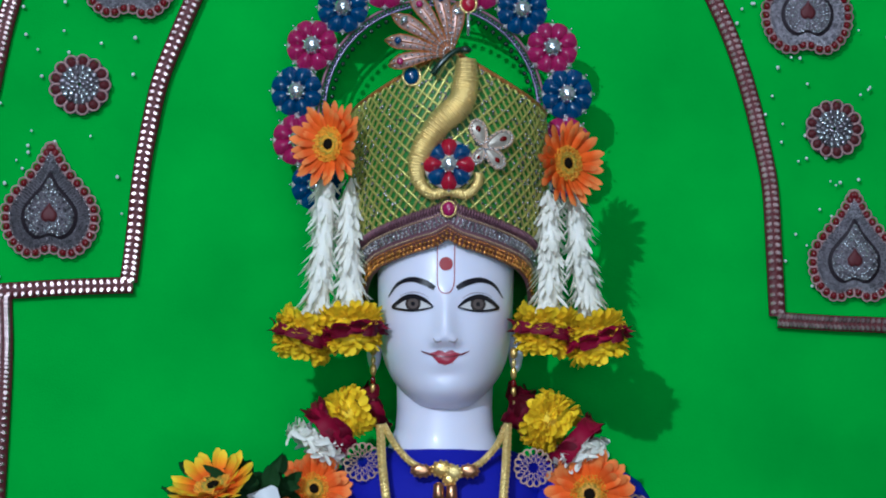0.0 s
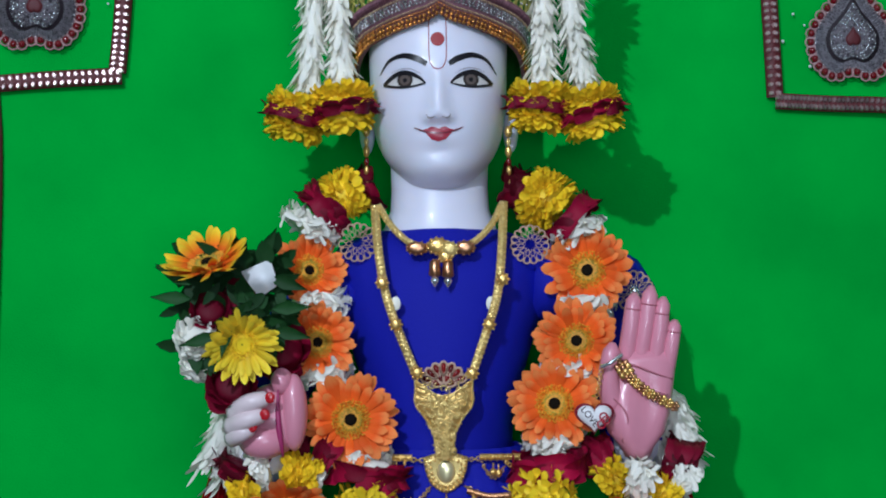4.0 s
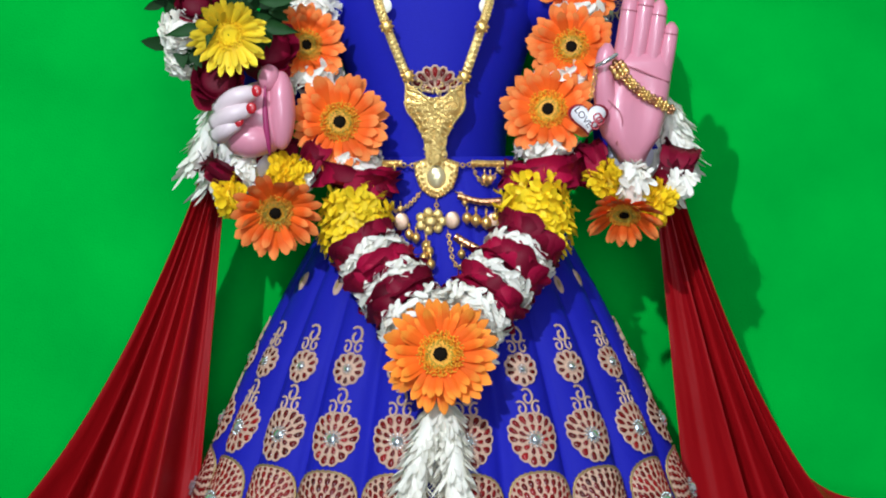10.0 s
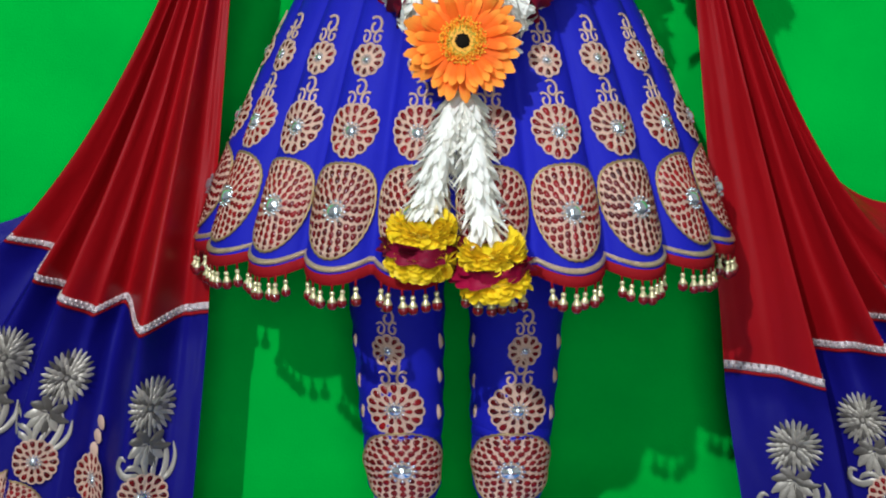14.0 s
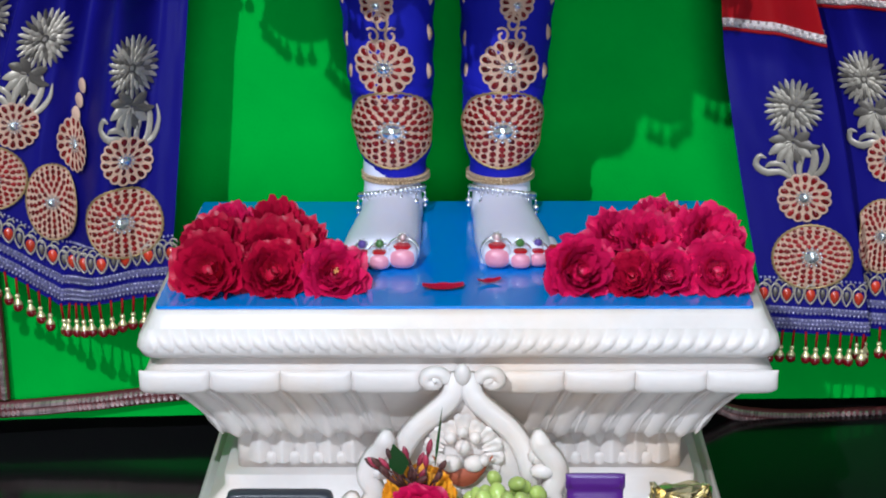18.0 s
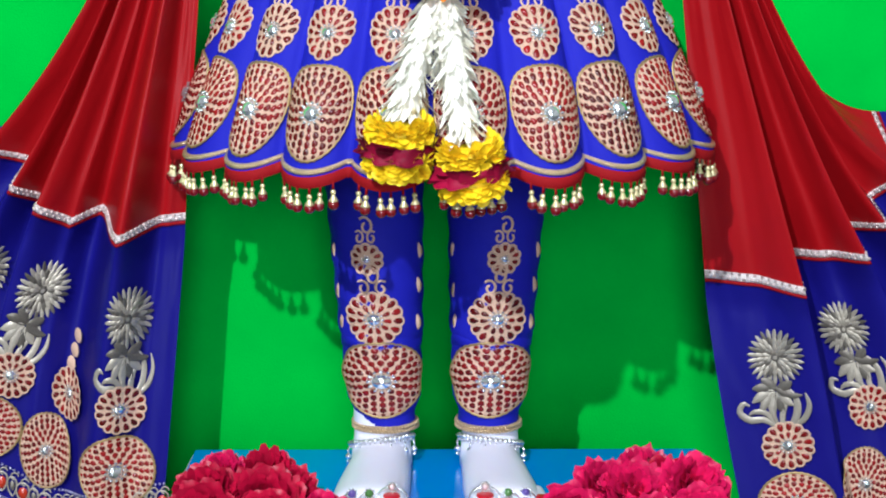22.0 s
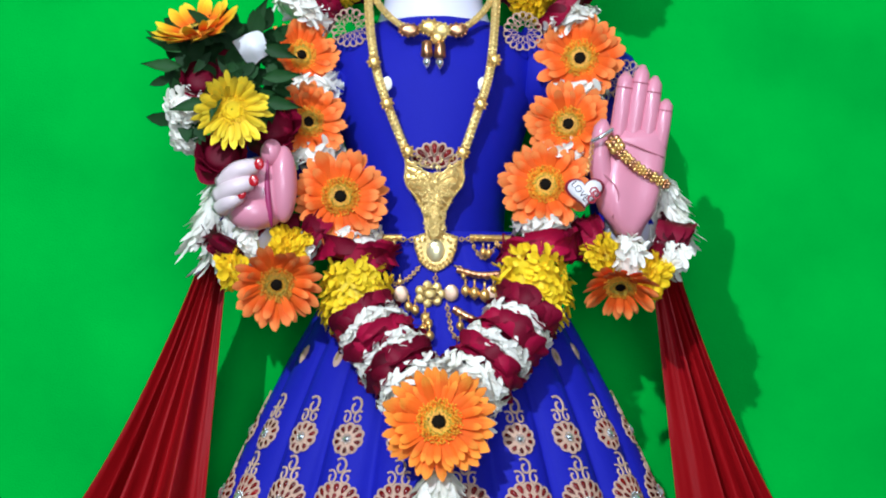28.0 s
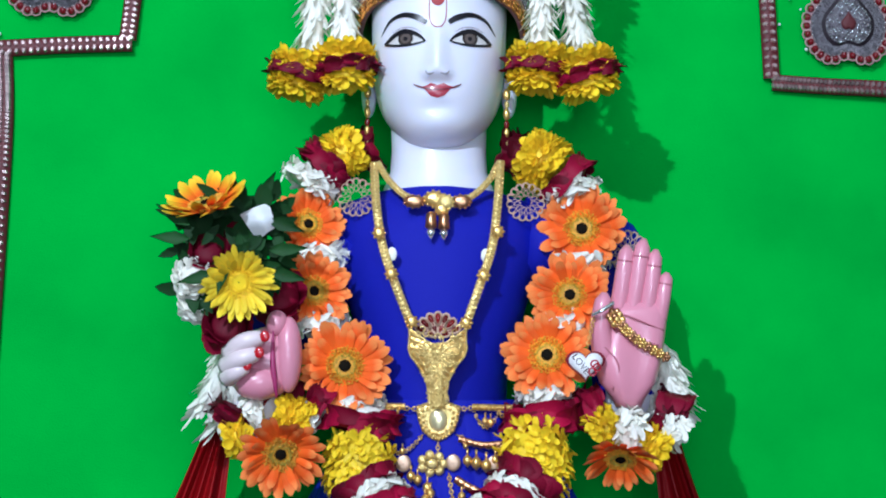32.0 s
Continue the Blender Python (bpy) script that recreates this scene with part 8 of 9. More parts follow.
def rose(p, r, lean, turn, i, label="fresh crimson rose bloom lying on the plinth", group="roses on the plinth"):
    th = thing("rose", p, label, "rose", group=group)
    rnd = random.Random(400 + i)
    th.matrix_basis = Matrix.Translation(p) @ pose(0, 0, 0, lean, 0, turn) @ pose(0, 0, 0, 0, 0, rnd.uniform(0, 360))
    material = ROSEPINK if (i > 7 and i not in (9, 15)) or i in (2, 5) else ROSERED
    g = Geo()
    g.ball((0, 0, -0.15 * r), 0.34 * r, 10, 6)
    core = obj("heart", g.v, g.f, material)
    core.parent = th
    if rnd.random() < 0.25:
        g = Geo()
        for k in range(14):
            a, q = rnd.uniform(0, 6.28), rnd.uniform(0.02, 0.12)
            g.tube([(q * r * math.cos(a) * 0.5, q * r * math.sin(a) * 0.5, 0.1 * r), (q * r * math.cos(a), q * r * math.sin(a), rnd.uniform(0.3, 0.4) * r)], 0.022 * r, 4)
        core = obj("stamen", g.v, g.f, STAMEN)
        core["kind"] = "stuff"
        core.parent = th
    for li, (rim, h, n, arc, curl) in enumerate(ROSE_LAYERS):
        for k in range(n):
            ob = new("petal", rnd.choice(ROSEP[material.name][li]))
            ob.parent = th
            s = r * rnd.uniform(0.93, 1.07)
            ob.matrix_basis = pose(0, 0, 0, rnd.uniform(-11, 11), rnd.uniform(-11, 11), 360 * (k + rnd.uniform(-0.3, 0.3)) / n + 37 * li) @ Matrix.Diagonal((s, s, s * rnd.uniform(0.8, 1.25), 1))


RPOS = [(-0.195, 1.575, 0.245), (-0.142, 1.575, 0.244), (-0.092, 1.575, 0.244), (-0.197, 1.615, 0.26), (-0.146, 1.615, 0.253), (-0.189, 1.67, 0.259), (-0.149, 1.67, 0.26), (-0.125, 1.655, 0.251),
        (0.109, 1.575, 0.246), (0.15, 1.572, 0.24), (0.18, 1.575, 0.244), (0.219, 1.575, 0.248), (0.14, 1.625, 0.263), (0.166, 1.615, 0.261), (0.217, 1.615, 0.265), (0.195, 1.655, 0.257), (0.177, 1.67, 0.262)]
RSET = [(0.0345, 62, -8), (0.031, 58, 6), (0.029, 56, 15), (0.029, 40, -20), (0.034, 48, 5), (0.023, 35, 0), (0.027, 30, 10), (0.023, 40, 30),
        (0.032, 62, 12), (0.024, 55, -10), (0.027, 58, 5), (0.031, 58, -8), (0.026, 40, 0), (0.031, 45, 8), (0.032, 45, 12), (0.024, 35, 0), (0.025, 25, -10)]
for i, (p, (r, lean, turn)) in enumerate(zip(RPOS, RSET)):
    rose((p[0], p[1], max(p[2] - 0.003, PTOP + 0.003 + 0.50 * r)), 0.94 * r, lean, turn, i)
for p, s, turn in (((-0.004, 1.578, 0.22), 0.034, 20), ((0.034, 1.592, 0.223), 0.020, 80)):
    ob = obj("fallen_petal", [(x * s * 0.5, y * s * 0.28, 0.003 * (x * x + y * y)) for x in (-1, -0.5, 0, 0.5, 1) for y in (-0.9 + 0.4 * abs(x), 0, 0.9 - 0.4 * abs(x))], [(3 * a + b, 3 * a + b + 1, 3 * a + b + 4, 3 * a + b + 3) for a in range(4) for b in range(2)], ROSERED)
    ob.matrix_world = Matrix.Translation((p[0], p[1], PTOP + 0.0035)) @ pose(0, 0, 0, 0, 0, turn * 0.2)
    tagged(ob, "single crimson rose petal fallen on the blue sheet", "petal", group="fallen petals")

g = Geo()
g.tube([(-0.145, 1.74, 0.134), (-0.145, 1.74, 0.142), (-0.146, 1.74, 0.153)], lambda t: 0.0012 - 0.0005 * t, 6)
g.tube([((-0.145, 1.74, 0.134)[0], 1.74, PTOP + 0.003), (-0.145, 1.74, 0.134)], 0.0012, 6)
tagged(g.make("stem", LEAF), "thin dark green stem standing among the roses", "stem")

# ---- plinth carving ----
def carve(name, geo, parent=plinth, label=""):
    return geo.make(name, MARBLE, parent, label)


g = Geo()
rows = []
for i in range(9):
    t = i / 8
    z = 0.190 + 0.0235 * t
    row = []
    for x in np.linspace(PX - 0.247, PX + 0.247, 560):
        sg = -1 if x < PX else 1
        twist = abs(math.sin(math.pi * ((x - PX) / 0.0125 - sg * (t - 0.5) * 1.1))) ** 0.6
        fade = max(0.0, math.sin(3.1416 * t)) ** 0.5 * min(1.0, (0.247 - abs(x - PX)) / 0.006)
        row.append((x, 1.5275 - 0.0068 * math.sin(3.1416 * t) - 0.0034 * (twist - 0.35) * fade, z))
    rows.append(row)
g.grid(rows)
carve("rope_moulding", g)
for k in range(9):
    x = PX - 0.256 + 0.512 * (k + 0.5) / 9
    if abs(x - PX) < 0.03:
        continue
    g = Geo()
    g.grid([[(x + 0.0284 * q, 1.5250 - 0.0050 * max(0.0, 1 - abs(q) ** 6) ** 0.5 * math.cos(a), 0.1689 + 0.0100 * math.sin(a) * (1 - 0.40 * abs(q) ** 7 * (a < 0))) for a in np.linspace(-1.57, 1.57, 9)] for q in (-1, -0.985, -0.95, -0.88, -0.75, -0.4, 0, 0.4, 0.75, 0.88, 0.95, 0.985, 1)])
    carve("petal_edge", g)
for k in range(16):
    q = (k + 0.5) / 16 * 2 - 1
    if abs(q) < 0.20:
        continue
    sg = 1 if q > 0 else -1
    for name, off, wide, deep, low in (("flute", 0.0, 0.0096, 0.0070, 0.0975), ("flute_ridge", 0.0132, 0.0034, 0.0062, 0.1005)):
        g = Geo()
        rows = []
        for t in (0, 0.02, 0.06, 0.12, 0.2, 0.32, 0.45, 0.6, 0.75, 0.9, 1):
            hw = 0.203 + 0.03 * t ** 1.5
            x = PX + q * hw + sg * (0.010 * (t - 0.5) + off)
            y = 1.5805 - 0.032 * t ** 1.3 - 0.0006
            z = low + (0.157 - low) * t
            end = math.sqrt(min(1.0, t / 0.14)) * (1 - 0.12 * t)
            rows.append([(x + wide * end * s, y - deep * end * math.sqrt(max(0.0, 1 - s * s)), z - 0.002 * (1 - s * s) * (t < 0.2)) for s in (-1, -0.92, -0.7, -0.35, 0, 0.35, 0.7, 0.92, 1)])
        g.grid(rows)
        carve(name, g)
for k in range(18):
    x = PX - 0.18 + 0.36 * (k + 0.5) / 18
    if abs(x - PX) < 0.075:
        continue
    g = Geo()
    rows = []
    for t in (0, 0.2, 0.4, 0.6, 0.8, 0.93, 1):
        w = 0.0101 * (1 - t ** 1.7) ** 0.8 + 0.0002
        rows.append([(x + w * s, 1.597 - 0.0085 * (1 - abs(s) ** 1.4) * (1 - 0.55 * t) - 0.001, 0.068 + 0.033 * t) for s in (-1, -0.75, -0.45, -0.15, 0, 0.15, 0.45, 0.75, 1)])
    g.grid(rows)
    carve("leaf_point", g)
    if abs(x + 0.01 - PX) < 0.172:
        g = Geo()
        g.ball((x + 0.01, 1.5935, 0.070), 0.0058, 10, 6, squash=(1, 0.55, 1.1))
        carve("bud", g)

# arched niche ornament on the front
orn = Vector((0.012, 1.512, 0.0))


def flat_band(path, half, thick, n=34):
    """A broad rounded band along a path of (x, y, z), lying in the front plane."""
    pts = spline(path, n)
    rows = []
    for i, p in enumerate(pts):
        d = pts[min(i + 1, n - 1)] - pts[max(i - 1, 0)]
        d = Vector((d.x, 0, d.z)).normalized()
        s = Vector((-d.z, 0, d.x))
        e = math.sqrt(min(1.0, 0.08 + i / 4, 0.08 + (n - 1 - i) / 4))
        rows.append([p + s * half * e * math.cos(a) + Vector((0, -thick * e * math.sin(a) ** 0.45 if math.sin(a) > 0 else 0.004, 0)) for a in (3.1416, 2.7, 2.1, 1.5708, 1.04, 0.44, 0.0, -0.6, -2.5)])
    g = Geo()
    g.grid(rows, closed_u=True, caps=True)
    return g


g = Geo()
g.grid([[(orn.x + q * lerp_table([(0, 0.008), (0.1, 0.013), (0.19, 0.022), (0.3, 0.036), (0.44, 0.046), (0.57, 0.051), (1, 0.055)], t)[0], orn.y - 0.002 - 0.018 * t, 0.170 - 0.105 * t) for q in np.linspace(-1, 1, 13)] for t in np.linspace(0, 1, 14)])
carve("niche_panel", g)
for sg in (-1, 1):
    carve("arch_moulding", flat_band([(orn.x + sg * x, orn.y - 0.004 - 0.003 * k, z) for k, (x, z) in enumerate(((0.0062, 0.184), (0.0068, 0.1705), (0.0120, 0.1615), (0.0245, 0.1510), (0.0385, 0.1390), (0.0480, 0.1242), (0.0530, 0.1086), (0.0540, 0.0900)))], 0.0090, 0.0060))
    g = Geo()
    g.tube([(orn.x + sg * (0.0230 + 0.0105 * math.cos(a) * q), orn.y - 0.004, 0.1775 + 0.0080 * q * math.sin(a)) for a, q in zip(np.linspace(3.3, -4.6, 28), np.linspace(1, 0.05, 28))], 0.0056, 9)
    carve("scroll", g)
    carve("side_scroll", flat_band([(orn.x + sg * x, orn.y - 0.030, z) for x, z in ((0.059, 0.146), (0.062, 0.132), (0.071, 0.121), (0.076, 0.107), (0.070, 0.094), (0.075, 0.080), (0.088, 0.074))], 0.0085, 0.007))
    g = Geo()
    g.ball((orn.x + sg * 0.0585, orn.y - 0.030, 0.124), 0.0075, 14, 9, squash=(1, 0.7, 1))
    g.ball((orn.x + sg * 0.0630, orn.y - 0.033, 0.112), 0.0080, 12, 8, squash=(1.3, 0.7, 0.8))
    carve("bud", g)
    carve("foot_scroll", flat_band([(orn.x + sg * x, orn.y - 0.034, z) for x, z in ((0.087, 0.094), (0.0895, 0.076), (0.086, 0.062), (0.074, 0.055), (0.060, 0.060))], 0.0085, 0.008))
for k in range(11):
    a = radians(-120 + 24 * k)
    c, d = Vector((orn.x, orn.y - 0.012, 0.1185)), Vector((math.sin(a), 0, math.cos(a)))
    e = Vector((d.z, 0, -d.x))
    long = 0.0205 if k == 5 else 0.0160
    g = Geo()
    rows = []
    for t in np.linspace(0, 1, 8):
        w = 0.0022 + 0.0050 * math.sin(min(1.0, t * 1.15) * 1.5708) * (1.0 if t < 0.8 else math.sqrt(max(0.02, 1 - ((t - 0.8) / 0.205) ** 2)))
        p = c + d * (0.0165 + long * t) + Vector((0, -0.006 * (1 - abs(a) / 3.2), 0))
        rows.append([p + e * w * q + Vector((0, -0.0030 * (1 - q ** 4) + 0.0022 * math.exp(-(q / 0.45) ** 2) * (t < 0.85), 0)) for q in (-1, -0.6, -0.25, 0, 0.25, 0.6, 1)])
    g.grid(rows)
    carve("shell_petal", g)
g = Geo()
g.ball((orn.x, orn.y - 0.008, 0.1165), 0.0215, 20, 10, squash=(1, 0.34, 1.0))
carve("boss", g)
for x, z, r in ((0, 0.1405, 0.0047), (-0.0098, 0.1355, 0.0050), (0.0098, 0.1355, 0.0050), (0, 0.1275, 0.0064)):
    g = Geo()
    g.ball((orn.x + x, orn.y - 0.021, z), r, 14, 9)
    carve("berry", g)
g = Geo()
g.ball((orn.x, orn.y - 0.008, 0.1840), 0.0072, 14, 9, squash=(0.9, 0.8, 1.3))
carve("neck_cap", g)
g = Geo()
g.grid([[(orn.x + 0.024 * q, orn.y - 0.0215 - 0.002 * math.sin(3.14 * t), 0.1090 - 0.016 * math.cos(1.5 * q) * t + 0.012 * abs(q) ** 2.5) for q in np.linspace(-1, 1, 13)] for t in np.linspace(0, 1, 6)])
g.make("red_recess", mat("red_ochre_stain", (0.40, 0.09, 0.04), 0.6, stain=0.3, stain_scale=60), plinth, "reddish stained hollow in the carving")
for sg in (-1, 1):
    g = Geo()
    g.ball((orn.x + sg * 0.0090, orn.y - 0.022, 0.1135), 0.0078, 14, 9, squash=(1.1, 0.8, 0.9))
    g.ball((orn.x + sg * 0.0165, orn.y - 0.023, 0.1165), 0.0048, 12, 8)
    carve("leaf_curl", g)

# ---- offerings in front of the plinth ----
STEP = 0.032
THERM = mat("grey_plastic", (0.028, 0.032, 0.045), 0.35, stain=0.05, stain_scale=30, coat=0.2)
ther = thing("thermometer", (-0.132, 1.46, STEP), "grey digital thermometer with a dim display", "thermometer")
X0, X1, TY, TZ = -0.173, -0.089, 1.452, 0.1045
g = Geo()
g.grid([[(x, y, z) for x, z in [((X0 + X1) / 2 + ((X1 - X0) / 2 - q) * math.copysign(min(1, abs(math.cos(a)) ** 0.16), math.cos(a)), (TZ + STEP) / 2 + ((TZ - STEP) / 2 - q) * math.copysign(min(1, abs(math.sin(a)) ** 0.16), math.sin(a))) for a in np.linspace(0, 6.2832, 48, endpoint=False)]]
        for q, y in ((0.001, TY + 0.014), (0.0, TY + 0.012), (0.0, TY + 0.001), (0.0015, TY), (0.0045, TY))], closed_u=True, caps=True)
g.make("case", THERM, ther)
g = Geo()
g.box((X0 + 0.006, TY - 0.0012, STEP + 0.008), (X1 - 0.006, TY + 0.004, TZ - 0.010))
g.make("display", mat("dark_lcd", (0.052, 0.050, 0.028), 0.5, spec=0.15, stain=0.25, stain_scale=40), ther, "dim olive display", smooth=False)
INKD = mat("lcd_segment", (0.006, 0.007, 0.005), 0.6, spec=0.05)
for body, size, x, z, material in (("TEMPERATURE", 0.0042, -0.150, 0.0996, mat("grey_print", (0.35, 0.36, 0.38), 0.5)),):
    cv = bpy.data.curves.new("lettering", "FONT")
    cv.body, cv.size, cv.align_x, cv.align_y, cv.extrude = body, size, "CENTER", "CENTER", 0.0002
    ob = new("lettering", cv)
    ob.data.materials.append(material)
    ob.parent = ther
    ob.matrix_parent_inverse = Matrix.Translation(ther.location).inverted()
    ob.matrix_basis = Matrix.Translation((x, TY - 0.0018, z)) @ pose(0, 0, 0, 90, 0, 0)
SEGMENTS = {"2": "abged", "4": "fgbc", "9": "abcdfg", "c": "ged"}
for ch, x, z, w, h in (("2", -0.150, 0.0795, 0.0125, 0.025), ("4", -0.132, 0.0795, 0.0125, 0.025), ("9", -0.114, 0.0795, 0.0125, 0.025), ("c", -0.0995, 0.073, 0.006, 0.012)):
    t = 0.0026 if h > 0.02 else 0.0014
    for sgm in SEGMENTS[ch]:
        sx, sz, horiz = {"a": (0, 0.5, 1), "g": (0, 0, 1), "d": (0, -0.5, 1), "f": (-0.5, 0.25, 0), "b": (0.5, 0.25, 0), "e": (-0.5, -0.25, 0), "c": (0.5, -0.25, 0)}[sgm]
        cx, cz = x + sx * w, z + sz * h
        hw, hh = (w / 2 - t * 0.3, t / 2) if horiz else (t / 2, h / 4 - t * 0.3)
        g = Geo()
        g.box((cx - hw, TY - 0.0016, cz - hh), (cx + hw, TY - 0.001, cz + hh))
        g.make("display_mark", INKD, ther, smooth=False)
for x, z, w, h in ((-0.1225, 0.0675, 0.0026, 0.0026), (-0.150, 0.048, 0.010, 0.016), (-0.132, 0.048, 0.010, 0.016), (-0.114, 0.048, 0.010, 0.016)):
    g = Geo()
    g.box((x - w / 2, TY - 0.0016, z - h / 2), (x + w / 2, TY - 0.001, z + h / 2))
    g.make("display_mark", INKD, ther, smooth=False)

VIOLET = mat("violet_wrapper", (0.085, 0.012, 0.20), 0.3, stain=0.12, stain_scale=50, coat=0.4, bump=0.3, bump_scale=60)
bar = thing("chocolate_bar", (0.115, 1.455, STEP), "violet wrapped chocolate bar with white and gold print", "chocolate bar")
g = Geo()
rows = []
for z in np.linspace(STEP, 0.1235, 26):
    t = (z - STEP) / (0.1235 - STEP)
    puff = 0.006 * math.sin(3.1416 * min(1, t / 0.86)) if t < 0.86 else 0.0006
    flare = 0.0012 if t > 0.86 else 0
    row = []
    for a in np.linspace(0, 6.2832, 24, endpoint=False):
        row.append((0.1145 + (0.0218 + flare) * math.copysign(abs(math.cos(a)) ** 0.4, math.cos(a)), 1.455 - 0.003 + (0.001 + puff) * math.sin(a) + 0.0012 * math.sin(40 * z) * (t > 0.86), z))
    rows.append(row)
g.grid(rows, closed_u=True, caps=True)
g.make("wrapper", VIOLET, bar)
g = Geo()
for k in range(22):
    x = 0.0925 + 0.044 * (k + 0.5) / 22
    g.box((x - 0.0006, 1.4495, 0.1115), (x + 0.0006, 1.4515, 0.1228))
g.make("crimp", VIOLET, bar)
WHITEPRINT = mat("white_print", (0.8, 0.8, 0.82), 0.4)
# two printed words as plain bars, one for each stroke group
for z, widths in ((0.0715, (0.0088, 0.0058, 0.0024, 0.0044, 0.0062)), (0.058, (0.0108, 0.0024, 0.0024, 0.0062))):
    x = 0.112 - (sum(widths) + 0.0018 * (len(widths) - 1)) / 2
    for k, w in enumerate(widths):
        h = 0.0054 if k == 0 or w < 0.003 else 0.0042
        g = Geo()
        g.box((x, 1.4438, z - 0.0050), (x + w, 1.4442, z - 0.0050 + 2 * h))
        g.make("print_bar", WHITEPRINT, bar, smooth=False)
        x += w + 0.0018
g = Geo()
g.tube(spline([(0.1005, 1.4455, 0.0965), (0.106, 1.4445, 0.0995), (0.114, 1.444, 0.0965), (0.122, 1.4445, 0.0985), (0.1285, 1.4455, 0.0975)], 20), lambda t: 0.0020 - 0.0008 * t, 6)
g.make("gold_mark", mat("gold_print", (0.62, 0.30, 0.10), 0.4), bar, "small gold printed mark")
for dx, dz, ang in ((0, 0.003, 0), (-0.0035, 0.001, 50), (0.0035, 0.001, -50), (0, -0.004, 0)):
    g = Geo()
    g.ball((0.1135 + dx, 1.4442, 0.0865 + dz), 0.0026, 8, 5, squash=(0.8, 0.2, 1.4))
    g.make("white_mark", WHITEPRINT, bar)

FOIL = mat("gold_foil", (0.78, 0.68, 0.42), 0.24, metal=1.0, stain=0.15, stain_scale=60)
g = Geo()
rnd = random.Random(17)
rows = []
for i in range(19):
    t = i / 18
    row = []
    for k in range(34):
        a = 6.2832 * k / 34
        w = 0.023 + 0.005 * (1 - t)
        row.append((0.181 + w * math.copysign(abs(math.cos(a)) ** 0.5, math.cos(a)) + 0.003 * (rnd.random() - 0.5), 1.455 + (0.004 + 0.009 * math.sin(3.1416 * min(1, t * 1.15))) * math.sin(a) + rnd.uniform(-0.0042, 0.0042), STEP + 0.080 * t + rnd.uniform(-0.001, 0.001)))
    rows.append(row)
g.grid(rows, closed_u=True, caps=True)
tagged(g.make("foil_packet", FOIL, smooth=False), "crumpled gold foil packet standing by the chocolate bar", "packet")

GRAPE = mat("green_grape", (0.40, 0.50, 0.13), 0.24, vary=0.22, stain=0.25, stain_scale=70, sss=0.5, spec=0.5)
grapes = thing("grape_bunch", (0.045, 1.43, STEP), "bunch of pale green grapes", "grapes")
gm = Geo()
gm.ball((0, 0, 0), 1.0, 14, 9, squash=(0.82, 0.82, 1.15))
go = gm.make("grape", GRAPE)
gme = go.data
bpy.data.objects.remove(go)
rnd = random.Random(21)
placed = []
tries = 0
while len(placed) < 130 and tries < 14000:
    tries += 1
    x, z, y = rnd.uniform(-0.008, 0.090), rnd.uniform(STEP + 0.011, 0.125), rnd.uniform(1.405, 1.455)
    top = 0.123 - 3.0 * (x - 0.045) ** 2 / 0.06 * 0.5 if x > 0.01 else 0.105
    if z > top - (0.012 if y < 1.42 else 0):
        continue
    if all((x - a) ** 2 + (y - b) ** 2 + (z - c) ** 2 > 0.0120 ** 2 for a, b, c in placed):
        placed.append((x, y, z))
        ob = new("grape", gme)
        ob.parent = grapes
        ob.matrix_parent_inverse = Matrix.Translation(grapes.location).inverted()
        ob.matrix_basis = Matrix.Translation((x, y, z)) @ pose(0, 0, 0, rnd.uniform(-40, 40), rnd.uniform(-60, 60), 0) @ Matrix.Scale(rnd.uniform(0.0066, 0.0088), 4)
STEM = mat("pale_stem", (0.16, 0.17, 0.05), 0.6, grain=0.2)
g = Geo()
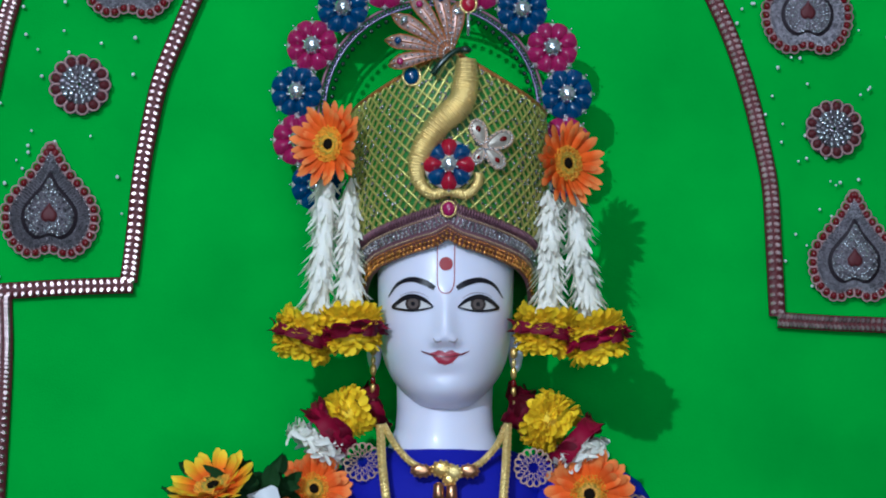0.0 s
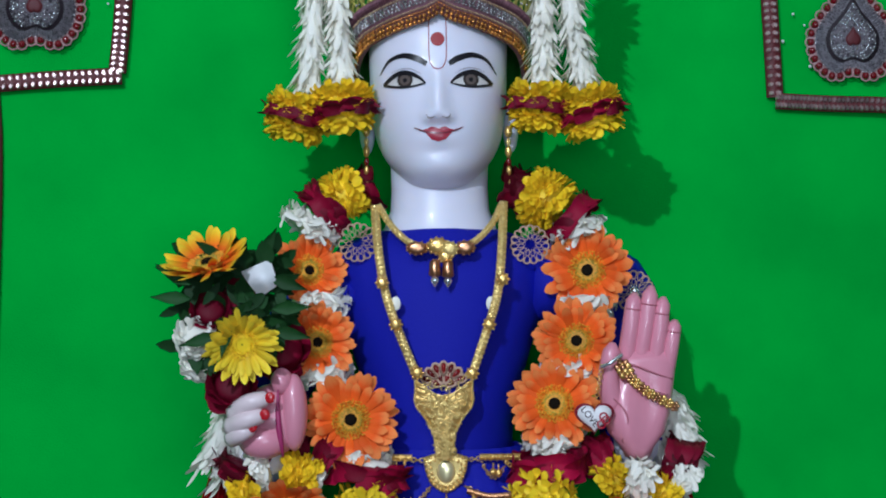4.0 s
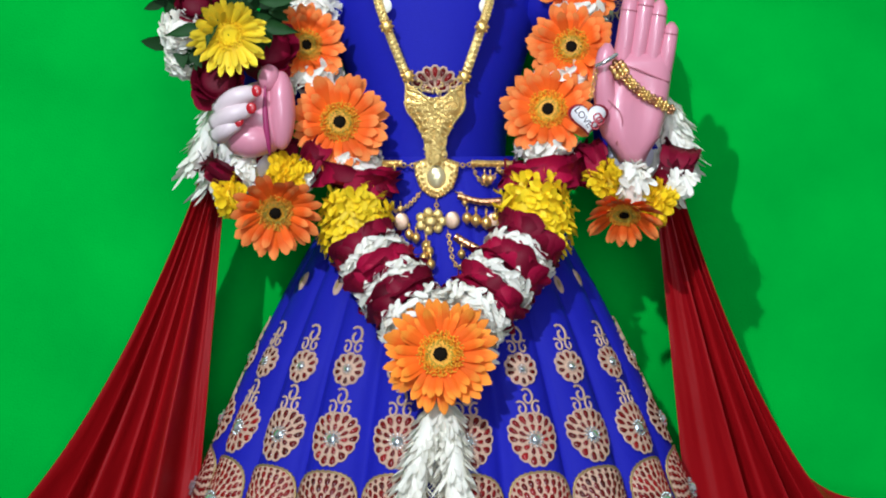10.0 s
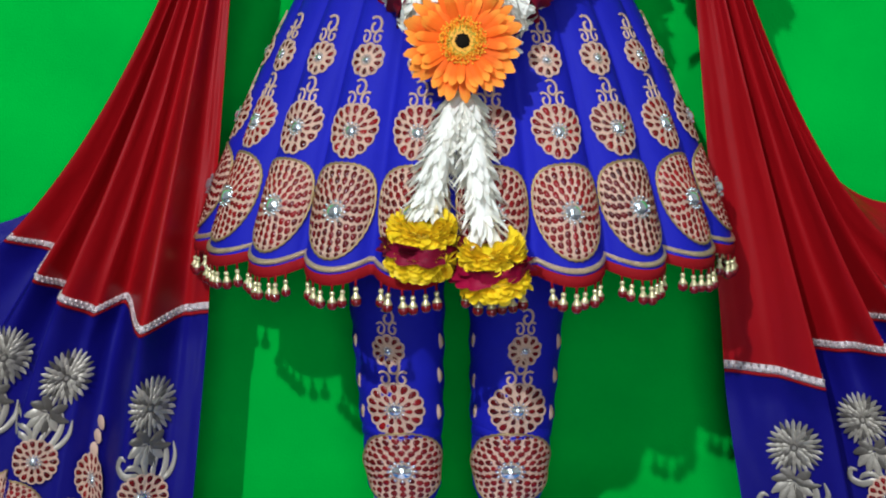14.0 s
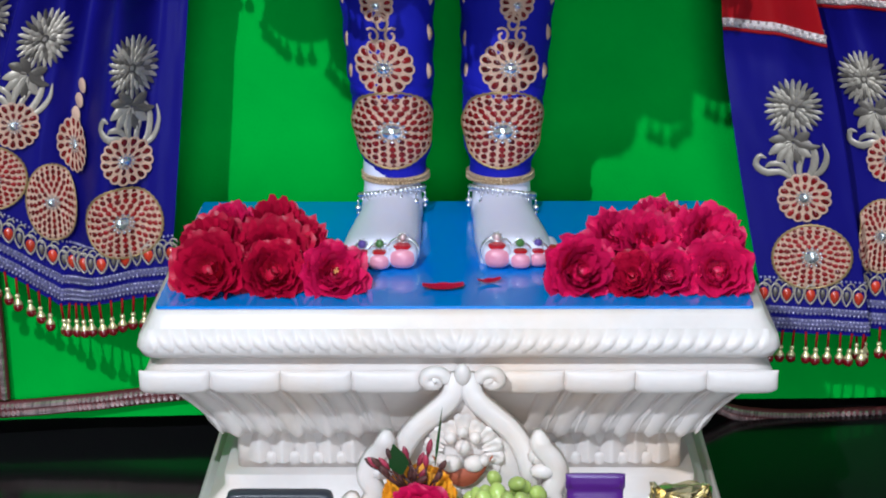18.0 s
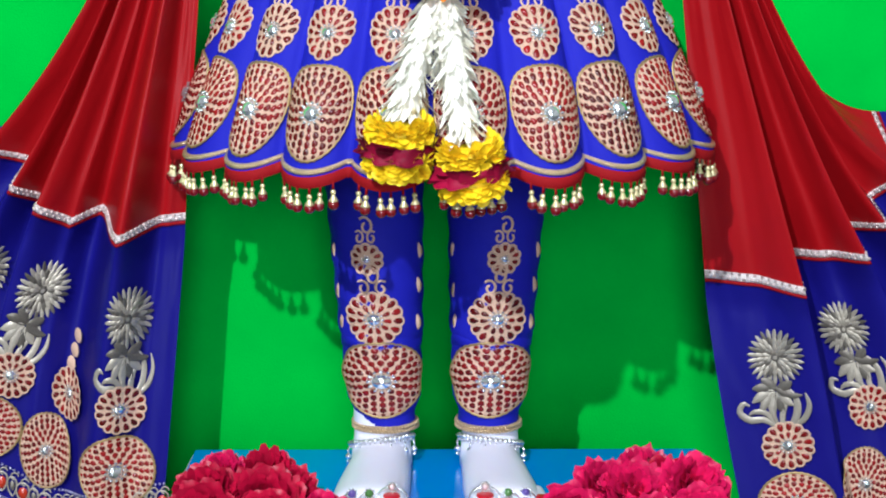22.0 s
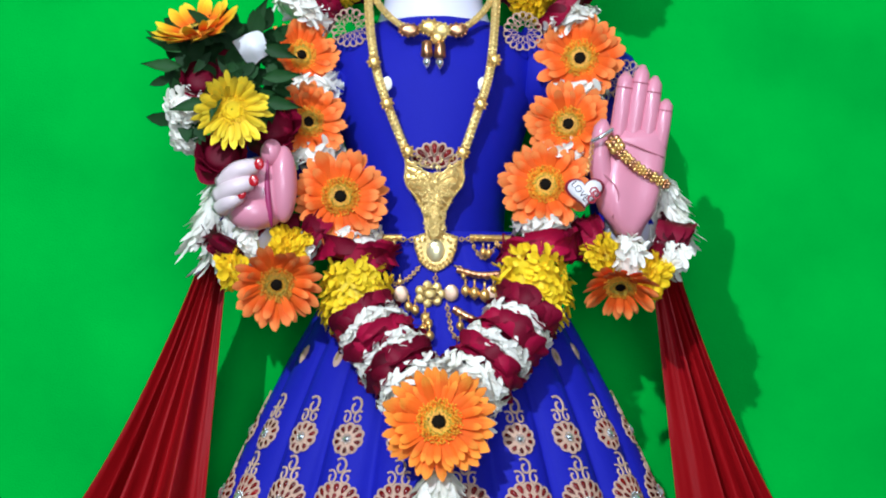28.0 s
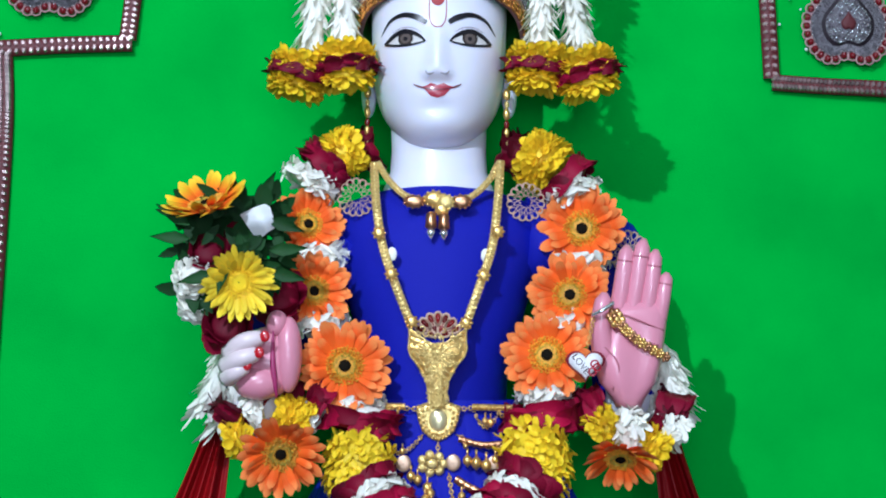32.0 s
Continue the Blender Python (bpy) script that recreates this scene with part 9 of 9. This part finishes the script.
g.tube(spline([(0.034, 1.44, 0.112), (0.036, 1.43, 0.10), (0.04, 1.43, 0.07), (0.05, 1.43, 0.05)], 12), 0.0022, 6)
g.make("stem", STEM, grapes)

nosegay = thing("nosegay", (-0.02, 1.425, STEP), "small nosegay of rose, orange marigold and red buds", "flowers")
cluster("marigold", nosegay, mat("marigold_orange", (0.88, 0.36, 0.01), 0.55, vary=0.12), (-0.021, 1.436, 0.107), (0, -0.5, 0.8), 0.0255, 0.009, 190, 0.0062, 0.0052, 0.6, 500)
rose(Vector((-0.02, 1.408, 0.102)), 0.029, 66, -6, 12, "magenta rose bloom leaning on the grapes", "")
BUD = mat("red_bud", (0.36, 0.035, 0.07), 0.5, vary=0.3)
BROWNBUD = mat("brown_bud", (0.11, 0.04, 0.035), 0.6, vary=0.4)
rnd = random.Random(31)
for i in range(20):
    a = Vector((-0.022, 1.44, 0.114)) + Vector((rnd.uniform(-0.012, 0.010), 0, 0))
    b = Vector((a.x + rnd.uniform(-0.024, 0.012), 1.435 + rnd.uniform(-0.01, 0.01), 0.124 + rnd.uniform(0.0, 0.022)))
    g = Geo()
    g.tube([a, a.lerp(b, 0.5) + Vector((0, -0.002, 0)), b], 0.0009, 5)
    st = g.make("stalk", BROWNBUD, nosegay)
    g = Geo()
    d = (b - a).normalized()
    g.tube([b - d * 0.003, b + d * 0.002, b + d * 0.006, b + d * 0.010], lambda t: 0.0027 * math.sin(0.5 + 2.4 * t), 7)
    g.make("bud", BUD if i % 3 == 0 else BROWNBUD, st)
for p, d, L in (((-0.034, 1.43, 0.133), (-0.25, 0, 1), 0.026), ((-0.009, 1.44, 0.135), (0.12, 0, 1), 0.05)):
    g = Geo()
    p, d = Vector(p), Vector(d).normalized()
    s = Vector((d.z, 0, -d.x))
    w0 = 0.008 if L < 0.03 else 0.0012
    g.grid([[p + d * L * t - s * w0 * w, p + d * L * t + Vector((0, -0.001, 0)), p + d * L * t + s * w0 * w] for t, w in ((0, 0.2), (0.3, 1), (0.6, 0.8), (1, 0.03))])
    g.make("leaf", LEAF, nosegay)
